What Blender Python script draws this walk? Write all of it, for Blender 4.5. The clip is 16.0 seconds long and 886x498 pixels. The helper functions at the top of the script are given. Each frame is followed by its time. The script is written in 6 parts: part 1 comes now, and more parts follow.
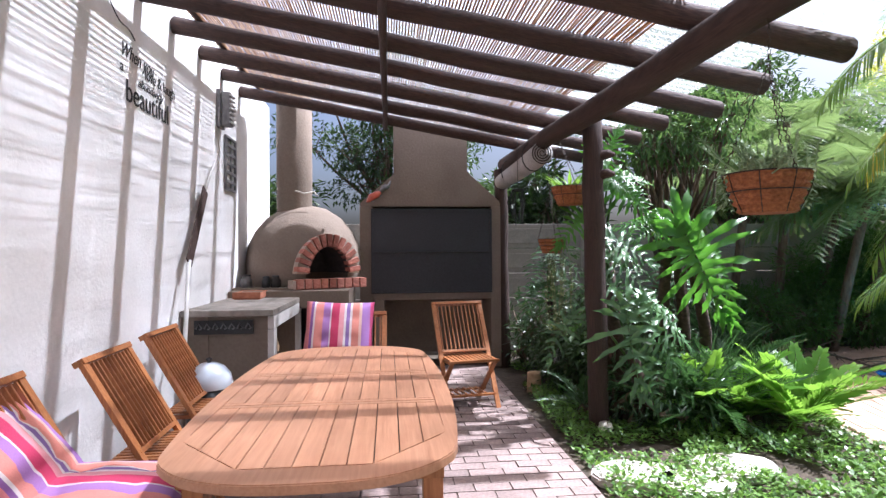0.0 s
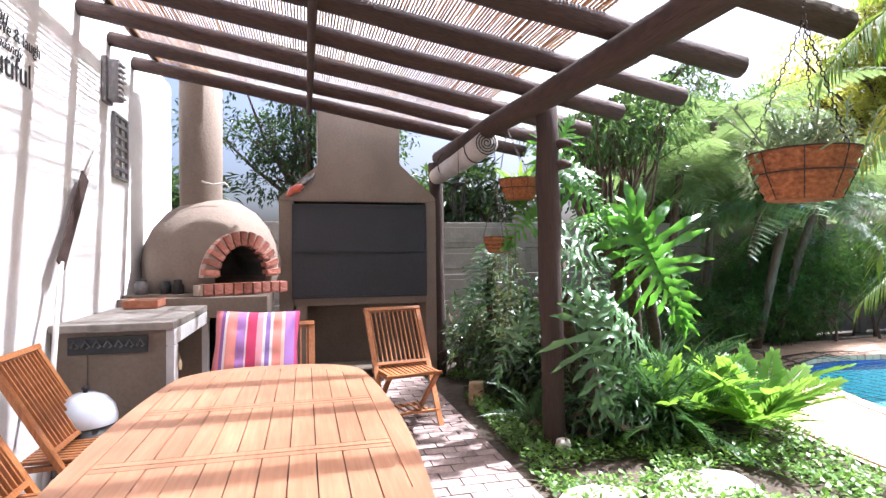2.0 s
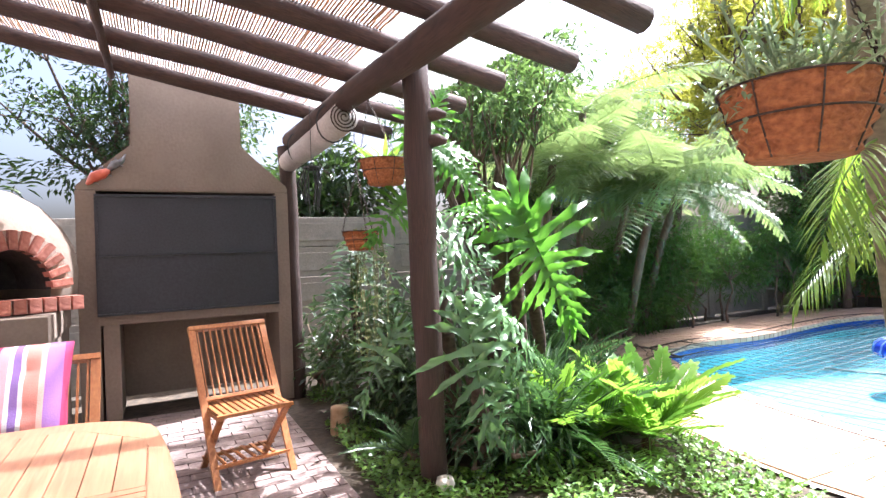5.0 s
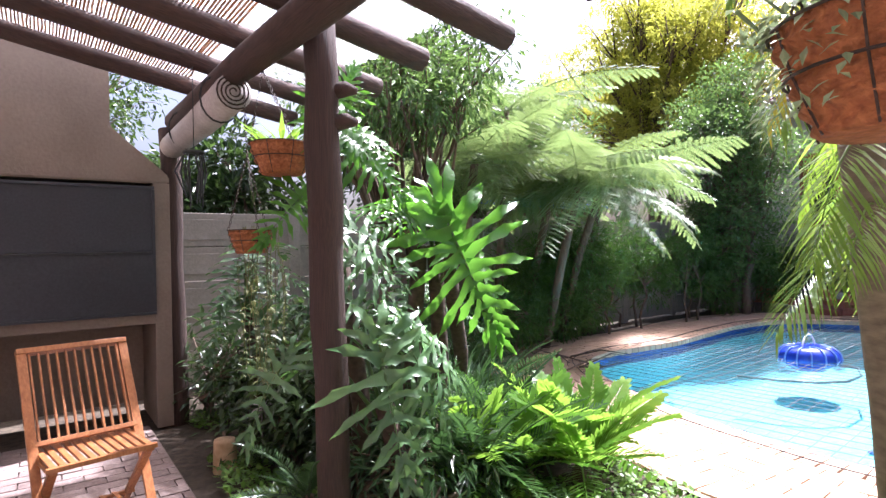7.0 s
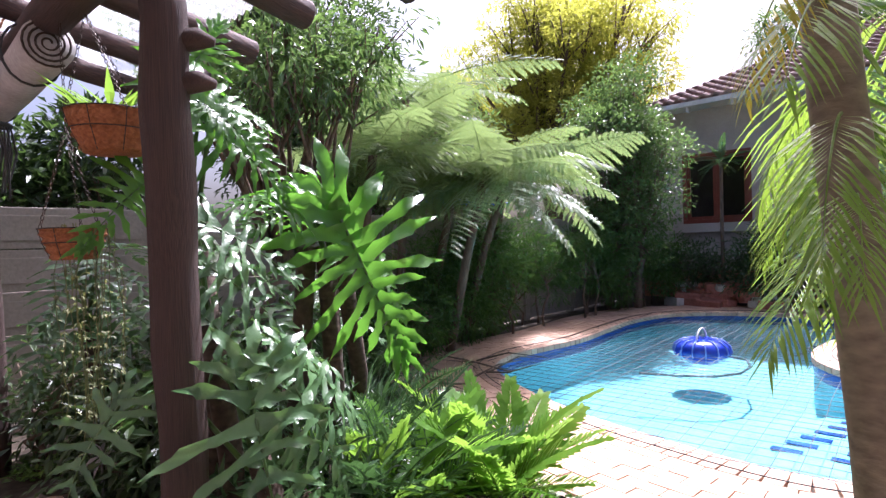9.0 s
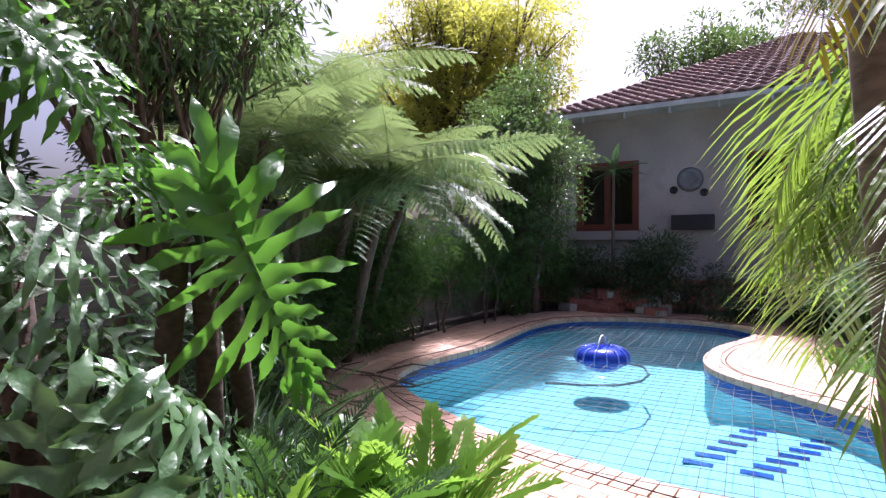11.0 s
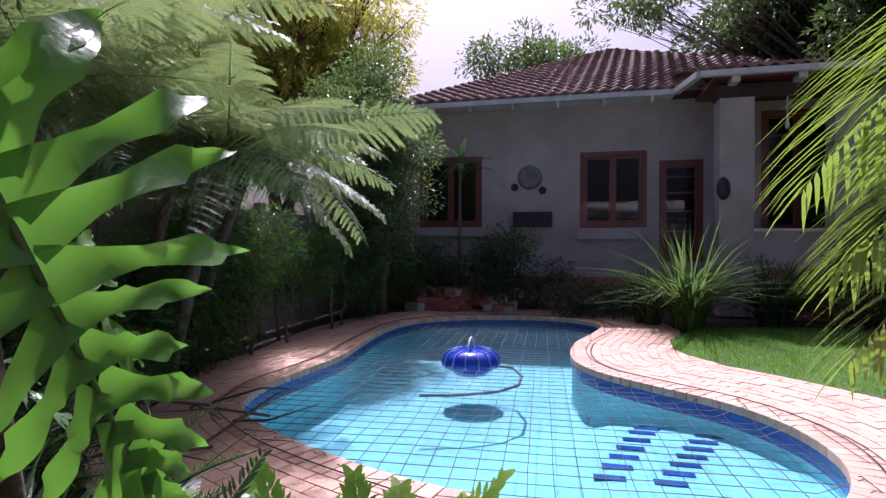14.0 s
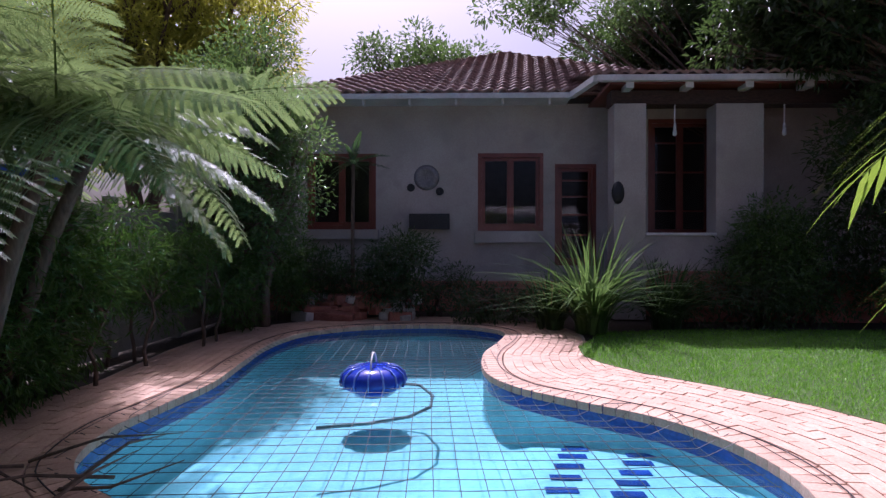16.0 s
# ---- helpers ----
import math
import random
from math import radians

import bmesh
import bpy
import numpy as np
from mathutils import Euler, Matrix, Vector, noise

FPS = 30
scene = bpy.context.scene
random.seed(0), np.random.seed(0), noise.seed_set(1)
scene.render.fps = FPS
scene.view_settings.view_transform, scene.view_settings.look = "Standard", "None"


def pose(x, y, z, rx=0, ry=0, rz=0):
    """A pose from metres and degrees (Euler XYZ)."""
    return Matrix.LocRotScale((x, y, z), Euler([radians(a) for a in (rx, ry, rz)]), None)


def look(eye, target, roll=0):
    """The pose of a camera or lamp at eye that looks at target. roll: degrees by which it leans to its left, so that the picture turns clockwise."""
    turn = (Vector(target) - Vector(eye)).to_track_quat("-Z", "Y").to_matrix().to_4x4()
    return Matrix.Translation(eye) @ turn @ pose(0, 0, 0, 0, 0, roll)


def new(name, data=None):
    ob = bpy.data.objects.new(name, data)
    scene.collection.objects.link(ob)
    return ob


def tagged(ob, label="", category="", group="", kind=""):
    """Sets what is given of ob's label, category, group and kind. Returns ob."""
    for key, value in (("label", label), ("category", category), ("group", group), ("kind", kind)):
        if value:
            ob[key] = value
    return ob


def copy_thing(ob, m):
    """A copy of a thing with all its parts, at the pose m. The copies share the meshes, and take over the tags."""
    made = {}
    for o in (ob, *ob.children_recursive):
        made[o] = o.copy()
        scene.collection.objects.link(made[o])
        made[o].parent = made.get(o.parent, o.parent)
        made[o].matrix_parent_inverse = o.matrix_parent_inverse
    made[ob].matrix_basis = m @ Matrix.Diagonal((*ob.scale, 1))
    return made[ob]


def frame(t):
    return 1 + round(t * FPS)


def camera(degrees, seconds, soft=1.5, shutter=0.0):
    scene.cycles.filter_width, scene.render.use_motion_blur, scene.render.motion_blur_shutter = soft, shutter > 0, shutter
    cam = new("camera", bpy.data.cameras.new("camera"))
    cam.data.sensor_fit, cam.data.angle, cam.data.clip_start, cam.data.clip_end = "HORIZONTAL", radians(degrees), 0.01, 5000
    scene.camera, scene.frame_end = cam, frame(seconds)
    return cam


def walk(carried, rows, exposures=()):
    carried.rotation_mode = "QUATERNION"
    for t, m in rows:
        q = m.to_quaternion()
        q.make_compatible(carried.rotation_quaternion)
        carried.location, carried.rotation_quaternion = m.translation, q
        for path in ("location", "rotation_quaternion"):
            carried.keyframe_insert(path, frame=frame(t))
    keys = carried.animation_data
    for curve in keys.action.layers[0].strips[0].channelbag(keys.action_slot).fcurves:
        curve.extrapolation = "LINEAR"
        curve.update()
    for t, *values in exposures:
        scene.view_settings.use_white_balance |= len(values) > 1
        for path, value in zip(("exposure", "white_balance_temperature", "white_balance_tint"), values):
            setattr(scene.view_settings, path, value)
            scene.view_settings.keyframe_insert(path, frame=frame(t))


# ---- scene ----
cam = camera(77.4, 16.0, soft=1.4)
PATH = [
    (0, (0.108, 0.187, 1.369), (0.304, 2.177, 1.39), -0.4),
    (0.5, (0.081, 0.356, 1.361), (0.34, 2.339, 1.383), -0.4),
    (1, (0.043, 0.488, 1.356), (0.371, 2.461, 1.381), -0.5),
    (1.5, (0.03, 0.615, 1.353), (0.435, 2.573, 1.379), -0.6),
    (2, (0.028, 0.761, 1.358), (0.514, 2.701, 1.381), -0.6),
    (2.5, (0.052, 0.885, 1.356), (0.612, 2.805, 1.379), -0.7),
    (3, (0.091, 0.998, 1.356), (0.719, 2.897, 1.377), -0.8),
    (3.5, (0.148, 1.141, 1.358), (0.855, 3.012, 1.383), -0.9),
    (4, (0.196, 1.252, 1.359), (0.987, 3.089, 1.379), -1.0),
    (4.2, (0.227, 1.296, 1.354), (1.046, 3.12, 1.368), -1.4),
    (6.5, (0.547, 1.861, 1.369), (1.656, 3.525, 1.379), -1.2),
    (7, (0.625, 1.95, 1.375), (1.802, 3.567, 1.377), -1.2),
    (7.5, (0.729, 2.044, 1.366), (1.965, 3.616, 1.372), -1.3),
    (8, (0.809, 2.137, 1.371), (2.118, 3.649, 1.375), -1.3),
    (8.5, (0.879, 2.229, 1.375), (2.254, 3.681, 1.366), -1.8),
    (9, (0.963, 2.368, 1.394), (2.413, 3.745, 1.377), -1.7),
    (9.5, (1.017, 2.481, 1.386), (2.546, 3.77, 1.368), -1.8),
    (10, (1.095, 2.57, 1.38), (2.692, 3.775, 1.363), -1.7),
    (10.2, (1.131, 2.606, 1.378), (2.747, 3.784, 1.366), -1.3),
    (12.3, (1.488, 3.237, 1.422), (3.309, 4.064, 1.38), -0.2),
    (12.5, (1.512, 3.287, 1.419), (3.352, 4.07, 1.38), -0.4),
    (13, (1.609, 3.407, 1.393), (3.491, 4.084, 1.361), -0.3),
    (13.5, (1.774, 3.528, 1.353), (3.688, 4.106, 1.329), -0.2),
    (14, (1.939, 3.653, 1.325), (3.882, 4.125, 1.306), 0.0),
    (14.5, (2.078, 3.733, 1.3), (4.042, 4.11, 1.286), -0.2),
    (15, (2.254, 3.843, 1.312), (4.235, 4.118, 1.298), -0.1),
    (15.5, (2.464, 3.942, 1.321), (4.457, 4.107, 1.311), 0.1),
    (16, (2.656, 3.987, 1.305), (4.655, 4.046, 1.302), 0.1),
]
EXPOSURES = [(0.0, 1.45, 5500, 14), (1.5, 1.90, 5600, 14), (3.5, 2.62, 5800, 14), (6.5, 2.20, 5800, 20), (8.0, 1.83, 5750, 26), (10.0, 1.4, 5700, 29), (12.5, 0.85, 5700, 35), (16.0, 0.42, 5550, 39)]
walk(cam, [(t, look(eye, target, roll)) for t, eye, target, roll in PATH], EXPOSURES)

# ---- world and sun ----
SUN_TO = Vector((0.50, 0.135, 0.855)).normalized()
world = bpy.data.worlds.new("world")
scene.world = world
world.use_nodes = True
wn = world.node_tree
sky = wn.nodes.new("ShaderNodeTexSky")
sky.sky_type, sky.sun_disc = "NISHITA", False
sky.sun_elevation = math.asin(SUN_TO.z)
sky.sun_rotation = math.atan2(SUN_TO.x, SUN_TO.y)
sky.dust_density, sky.air_density = 9.0, 0.8
wn.nodes["Background"].inputs["Strength"].default_value = 0.085
wn.links.new(sky.outputs[0], wn.nodes["Background"].inputs["Color"])
sun = new("sun", bpy.data.lights.new("sun", "SUN"))
sun.data.energy, sun.data.angle, sun.data.color = 5.0, radians(1.2), (1.0, 0.965, 0.93)
sun.matrix_world = look(SUN_TO * 30, (0, 0, 0))


# ---- materials ----
def ramp(nt, fac, stops, mode="LINEAR"):
    r = nt.nodes.new("ShaderNodeValToRGB")
    r.color_ramp.interpolation = mode
    e = r.color_ramp.elements
    while len(e) < len(stops):
        e.new(0.5)
    for el, (p, c) in zip(e, stops):
        el.position, el.color = p, (*c, 1)
    nt.links.new(fac, r.inputs[0])
    return r.outputs[0]


def tex(nt, kind, scale, detail=6, stretch=None, coords="Object"):
    co = nt.nodes.new("ShaderNodeTexCoord").outputs[coords]
    if stretch:
        mp = nt.nodes.new("ShaderNodeMapping")
        mp.inputs["Scale"].default_value = stretch
        nt.links.new(co, mp.inputs[0])
        co = mp.outputs[0]
    n = nt.nodes.new("ShaderNodeTex" + kind)
    n.inputs["Scale"].default_value = scale
    if kind == "Noise":
        n.inputs["Detail"].default_value = detail
    nt.links.new(co, n.inputs["Vector"])
    return n


def mixed(nt, fac, a, b, mode="MIX"):
    m = nt.nodes.new("ShaderNodeMix")
    m.data_type, m.blend_type = "RGBA", mode
    for sock, v in ((m.inputs[0], fac), (m.inputs[6], a), (m.inputs[7], b)):
        if isinstance(v, (float, int)):
            sock.default_value = v
        elif isinstance(v, tuple):
            sock.default_value = (*v, 1)
        else:
            nt.links.new(v, sock)
    return m.outputs[2]


def surface(name, dark, light, rough=0.7, grain=30, broad=2.0, bump=0.3, metal=0.0, stretch=None, vary=0.0, coords="Object", dirt=None):
    """A two-scale procedural surface: fine grain, broad patches, fine relief, and a shift from object to object."""
    m = bpy.data.materials.new(name)
    m.use_nodes = True
    nt = m.node_tree
    b = nt.nodes["Principled BSDF"]
    fine, wide = tex(nt, "Noise", grain, 8, stretch, coords), tex(nt, "Noise", broad, 4, None, coords)
    c = ramp(nt, fine.outputs[0], [(0.25, dark), (0.75, light)])
    w = ramp(nt, wide.outputs[0], [(0.3, (0.68, 0.66, 0.63)), (0.7, (1.0, 1.0, 1.0))])
    c = mixed(nt, 0.8, c, w, "MULTIPLY")
    if dirt:
        d = tex(nt, "Noise", broad * 2.7, 9, None, coords)
        c = mixed(nt, ramp(nt, d.outputs[0], [(0.52, (0, 0, 0)), (0.72, (0.8, 0.8, 0.8))]), c, dirt)
    if vary:
        oi, hsv = nt.nodes.new("ShaderNodeObjectInfo"), nt.nodes.new("ShaderNodeHueSaturation")
        mr = nt.nodes.new("ShaderNodeMapRange")
        mr.inputs["To Min"].default_value, mr.inputs["To Max"].default_value = 1 - vary, 1 + vary
        nt.links.new(oi.outputs["Random"], mr.inputs[0])
        nt.links.new(mr.outputs[0], hsv.inputs["Value"])
        nt.links.new(c, hsv.inputs["Color"])
        c = hsv.outputs[0]
    nt.links.new(c, b.inputs["Base Color"])
    b.inputs["Roughness"].default_value, b.inputs["Metallic"].default_value = rough, metal
    if bump:
        bp = nt.nodes.new("ShaderNodeBump")
        bp.inputs["Strength"].default_value, bp.inputs["Distance"].default_value = bump, 0.01
        nt.links.new(fine.outputs[0], bp.inputs["Height"])
        nt.links.new(bp.outputs[0], b.inputs["Normal"])
    return m


def foliage(name, dark, light, through_light, share=0.35, rough=0.4):
    """Leaves: glossy skin over a translucent blade, changing from leaf to leaf."""
    m = bpy.data.materials.new(name)
    m.use_nodes = True
    nt = m.node_tree
    b, out = nt.nodes["Principled BSDF"], nt.nodes["Material Output"]
    geo = nt.nodes.new("ShaderNodeNewGeometry")
    n = tex(nt, "Noise", 5, 3)
    oi, add, fr = (nt.nodes.new("ShaderNode" + k) for k in ("ObjectInfo", "Math", "Math"))
    add.operation, fr.operation = "ADD", "FRACT"
    nt.links.new(geo.outputs["Random Per Island"], add.inputs[0])
    nt.links.new(oi.outputs["Random"], add.inputs[1])
    nt.links.new(add.outputs[0], fr.inputs[0])
    c = ramp(nt, fr.outputs[0], [(0.0, dark), (1.0, light)])
    c = mixed(nt, 0.5, c, ramp(nt, n.outputs[0], [(0.3, (0.6, 0.65, 0.6)), (0.7, (1.15, 1.15, 1.0))]), "MULTIPLY")
    nt.links.new(c, b.inputs["Base Color"])
    b.inputs["Roughness"].default_value = rough
    fine = tex(nt, "Noise", 28, 4)
    c = mixed(nt, 0.5, c, ramp(nt, fine.outputs[0], [(0.35, (0.62, 0.66, 0.6)), (0.65, (1.15, 1.15, 1.05))]), "MULTIPLY")
    bump = nt.nodes.new("ShaderNodeBump")
    bump.inputs["Strength"].default_value, bump.inputs["Distance"].default_value = 0.22, 0.02
    nt.links.new(fine.outputs[0], bump.inputs["Height"])
    nt.links.new(bump.outputs[0], b.inputs["Normal"])
    tr, mx = nt.nodes.new("ShaderNodeBsdfTranslucent"), nt.nodes.new("ShaderNodeMixShader")
    nt.links.new(mixed(nt, 0.4, through_light, c), tr.inputs[0])
    mx.inputs[0].default_value = share
    nt.links.new(b.outputs[0], mx.inputs[1])
    nt.links.new(tr.outputs[0], mx.inputs[2])
    nt.links.new(mx.outputs[0], out.inputs[0])
    return m


def clear(name, tint, gloss_rough=0.02, ior=1.45, haze=0.0, ripple=0.0):
    """Clear panes, sheets and water: see-through tint under a Fresnel gloss."""
    m = bpy.data.materials.new(name)
    m.use_nodes = True
    nt = m.node_tree
    out = nt.nodes["Material Output"]
    nt.nodes.remove(nt.nodes["Principled BSDF"])
    t, g, fr, mx = (nt.nodes.new("ShaderNode" + k) for k in ("BsdfTransparent", "BsdfGlossy", "Fresnel", "MixShader"))
    t.inputs[0].default_value = (*tint, 1)
    g.inputs["Roughness"].default_value = gloss_rough
    fr.inputs[0].default_value = ior
    base = t.outputs[0]
    if haze:
        d, m2 = nt.nodes.new("ShaderNodeBsdfTranslucent"), nt.nodes.new("ShaderNodeMixShader")
        d.inputs[0].default_value = (0.9, 0.9, 0.88, 1)
        m2.inputs[0].default_value = haze
        nt.links.new(base, m2.inputs[1])
        nt.links.new(d.outputs[0], m2.inputs[2])
        base = m2.outputs[0]
    if ripple:
        bp = nt.nodes.new("ShaderNodeBump")
        bp.inputs["Strength"].default_value, bp.inputs["Distance"].default_value = ripple, 0.02
        nt.links.new(tex(nt, "Noise", 5, 3).outputs[0], bp.inputs["Height"])
        nt.links.new(bp.outputs[0], g.inputs["Normal"])
        nt.links.new(bp.outputs[0], fr.inputs["Normal"])
    nt.links.new(fr.outputs[0], mx.inputs[0])
    nt.links.new(base, mx.inputs[1])
    nt.links.new(g.outputs[0], mx.inputs[2])
    nt.links.new(mx.outputs[0], out.inputs[0])
    return m


def striped(name, bands, along=0, span=0.5):
    """Woven fabric with crosswise colour bands."""
    m = surface(name, (0.8, 0.8, 0.8), (1, 1, 1), 0.9, 180, 3, 0.25)
    nt = m.node_tree
    b = nt.nodes["Principled BSDF"]
    sep = nt.nodes.new("ShaderNodeSeparateXYZ")
    nt.links.new(nt.nodes.new("ShaderNodeTexCoord").outputs["Object"], sep.inputs[0])
    mr = nt.nodes.new("ShaderNodeMapRange")
    mr.inputs["From Min"].default_value, mr.inputs["From Max"].default_value = -span / 2, span / 2
    nt.links.new(sep.outputs[along], mr.inputs[0])
    cols = ramp(nt, mr.outputs[0], bands, "CONSTANT")
    old = b.inputs["Base Color"].links[0].from_socket
    nt.links.new(mixed(nt, 0.7, cols, old, "MULTIPLY"), b.inputs["Base Color"])
    return m


WALL = surface("white_render", (0.80, 0.79, 0.785), (0.87, 0.86, 0.85), 0.9, 45, 1.3, 0.25)
PLASTER = surface("tan_plaster", (0.195, 0.150, 0.114), (0.245, 0.19, 0.147), 0.92, 40, 1.6, 0.35, dirt=(0.20, 0.155, 0.12))
SOOT = surface("sooty_lining", (0.02, 0.018, 0.016), (0.06, 0.05, 0.045), 0.95, 20, 4, 0.4)
STEEL = surface("dark_grey_steel", (0.018, 0.018, 0.022), (0.034, 0.034, 0.04), 0.6, 60, 2, 0.05)
BRICK = surface("red_brick", (0.32, 0.10, 0.07), (0.50, 0.21, 0.15), 0.9, 40, 8, 0.5, vary=0.22)
MORTAR = surface("pale_mortar", (0.42, 0.33, 0.27), (0.56, 0.46, 0.38), 0.95, 60, 4, 0.5)
JOINT = surface("sandy_paver_joint", (0.15, 0.115, 0.10), (0.24, 0.19, 0.165), 0.95, 60, 4, 0.5)
POLE = surface("dark_pole_wood", (0.024, 0.013, 0.010), (0.085, 0.044, 0.032), 0.82, 9, 1.5, 0.5, stretch=(8, 8, 1), vary=0.15, coords="Generated")
SHEET = clear("clear_corrugated_plastic", (0.96, 0.96, 0.97), 0.2, 1.15, haze=0.16)
TEAK = surface("teak", (0.47, 0.22, 0.115), (0.60, 0.315, 0.18), 0.5, 5, 2.5, 0.10, stretch=(16, 1.0, 16), vary=0.10)
TEAK_UP = surface("oiled_teak", (0.30, 0.10, 0.030), (0.52, 0.22, 0.075), 0.45, 6, 3, 0.12, stretch=(12, 12, 1.5), vary=0.15)
PAVER = surface("pink_grey_paver", (0.22, 0.16, 0.145), (0.34, 0.255, 0.23), 0.9, 45, 3, 0.45, vary=0.14, dirt=(0.20, 0.15, 0.13))
COPING = surface("salmon_coping_brick", (0.48, 0.30, 0.21), (0.66, 0.45, 0.33), 0.85, 45, 3, 0.4, vary=0.14)
SOIL = surface("garden_soil", (0.03, 0.022, 0.015), (0.10, 0.075, 0.05), 1.0, 18, 1.0, 0.8)
TURF = surface("turf_base", (0.035, 0.07, 0.012), (0.09, 0.16, 0.03), 1.0, 40, 0.8, 0.6)
STONE = surface("pale_stone", (0.45, 0.41, 0.36), (0.65, 0.61, 0.55), 0.9, 20, 3, 0.5)
WORKTOP = surface("worn_grey_worktop", (0.20, 0.175, 0.15), (0.36, 0.32, 0.28), 0.75, 14, 3, 0.3, dirt=(0.13, 0.11, 0.09))
CONCRETE = surface("precast_concrete", (0.27, 0.25, 0.22), (0.36, 0.33, 0.29), 0.95, 40, 1.4, 0.35, vary=0.06, dirt=(0.18, 0.17, 0.15))
HOUSE = surface("taupe_render", (0.40, 0.35, 0.32), (0.48, 0.43, 0.39), 0.92, 35, 0.8, 0.3, dirt=(0.31, 0.27, 0.245))
TRIMW = surface("dull_white_paint", (0.58, 0.57, 0.56), (0.72, 0.71, 0.70), 0.6, 20, 2, 0.1)
ROOFTILE = surface("brown_red_roof_tile", (0.22, 0.125, 0.105), (0.42, 0.27, 0.23), 0.75, 20, 1.2, 0.3, vary=0.25, dirt=(0.10, 0.07, 0.06))
MAHOG = surface("red_brown_varnish", (0.13, 0.028, 0.018), (0.22, 0.055, 0.035), 0.35, 8, 3, 0.06, stretch=(8, 8, 1))
GLASS = clear("window_glass", (0.75, 0.78, 0.78), 0.0, 1.5)
# near-black colour standing in for the unlit interior of the house
ROOM_SHADE = surface("painted_room_shade", (0.03, 0.028, 0.026), (0.06, 0.055, 0.05), 0.9, 5, 1, 0)
POOLPLASTER = surface("pale_blue_pool_plaster", (0.25, 0.55, 0.62), (0.36, 0.68, 0.73), 0.7, 12, 0.7, 0.15)
POOLTILE = surface("royal_blue_tile", (0.012, 0.035, 0.20), (0.03, 0.08, 0.36), 0.25, 30, 6, 0.05, vary=0.25)
WATER = clear("pool_water", (0.52, 0.79, 0.84), 0.0, 1.33, ripple=0.18)
NETTING = surface("black_netting", (0.012, 0.012, 0.014), (0.03, 0.03, 0.035), 0.7, 50, 5, 0)
BLUEPLASTIC = surface("blue_plastic", (0.015, 0.03, 0.30), (0.03, 0.07, 0.50), 0.15, 10, 4, 0)
RIBPLASTIC = surface("pale_blue_plastic", (0.10, 0.16, 0.55), (0.22, 0.32, 0.75), 0.15, 10, 4, 0)
BLUESHEET = surface("blue_tarpaulin", (0.02, 0.07, 0.45), (0.04, 0.13, 0.65), 0.5, 10, 2, 0.1)
COIR = surface("orange_coir", (0.20, 0.065, 0.022), (0.44, 0.17, 0.06), 1.0, 70, 6, 1.0)
TERRACOTTA = surface("terracotta", (0.36, 0.12, 0.06), (0.52, 0.21, 0.12), 0.85, 30, 5, 0.3)
CHAIN = surface("rusty_iron", (0.03, 0.02, 0.016), (0.09, 0.06, 0.045), 0.6, 60, 5, 0.1, metal=0.5)
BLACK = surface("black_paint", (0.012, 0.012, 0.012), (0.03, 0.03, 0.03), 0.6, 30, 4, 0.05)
ENAMEL = surface("pale_blue_enamel", (0.55, 0.62, 0.72), (0.70, 0.76, 0.83), 0.25, 10, 4, 0)
CANVAS = surface("rolled_canvas", (0.40, 0.37, 0.35), (0.56, 0.53, 0.50), 0.85, 50, 4, 0.3)
BARK = surface("bark", (0.07, 0.045, 0.03), (0.20, 0.14, 0.10), 0.95, 10, 2, 0.9, stretch=(3, 3, 0.6))
# scarred stem bark, its colour lowered for the shade under the leaves
STEM = surface("scarred_shaded_stem", (0.03, 0.018, 0.012), (0.11, 0.07, 0.048), 0.95, 12, 2, 0.9, stretch=(2, 2, 3))
PALMBARK = surface("palm_bark", (0.13, 0.095, 0.066), (0.30, 0.225, 0.16), 0.9, 16, 3, 0.7, stretch=(1, 1, 2.2))
LOGEND = surface("split_log", (0.30, 0.19, 0.10), (0.50, 0.36, 0.22), 0.9, 20, 5, 0.4, vary=0.2)
WHITEP = surface("white_frame_paint", (0.62, 0.60, 0.58), (0.74, 0.72, 0.70), 0.7, 20, 3, 0.2)
PORCELAIN = surface("red_ceramic", (0.42, 0.06, 0.03), (0.6, 0.14, 0.07), 0.35, 20, 6, 0.05)
TWINE = surface("pale_twine", (0.55, 0.5, 0.42), (0.7, 0.66, 0.58), 0.9, 50, 5, 0)
GREY_METAL = surface("dull_grey_metal", (0.16, 0.15, 0.15), (0.28, 0.27, 0.27), 0.5, 30, 4, 0.1, metal=0.6)
PINK = striped("striped_fabric", [(0.0, (0.78, 0.25, 0.27)), (0.09, (0.28, 0.12, 0.36)), (0.13, (0.80, 0.72, 0.72)), (0.16, (0.80, 0.30, 0.25)), (0.27, (0.45, 0.22, 0.55)),
                                  (0.37, (0.80, 0.72, 0.74)), (0.39, (0.62, 0.05, 0.14)), (0.50, (0.82, 0.36, 0.40)), (0.57, (0.82, 0.75, 0.76)), (0.60, (0.28, 0.16, 0.42)),
                                  (0.65, (0.82, 0.75, 0.74)), (0.68, (0.80, 0.30, 0.24)), (0.78, (0.85, 0.55, 0.45)), (0.82, (0.44, 0.22, 0.56)), (0.93, (0.66, 0.08, 0.22))], 0, 0.53)

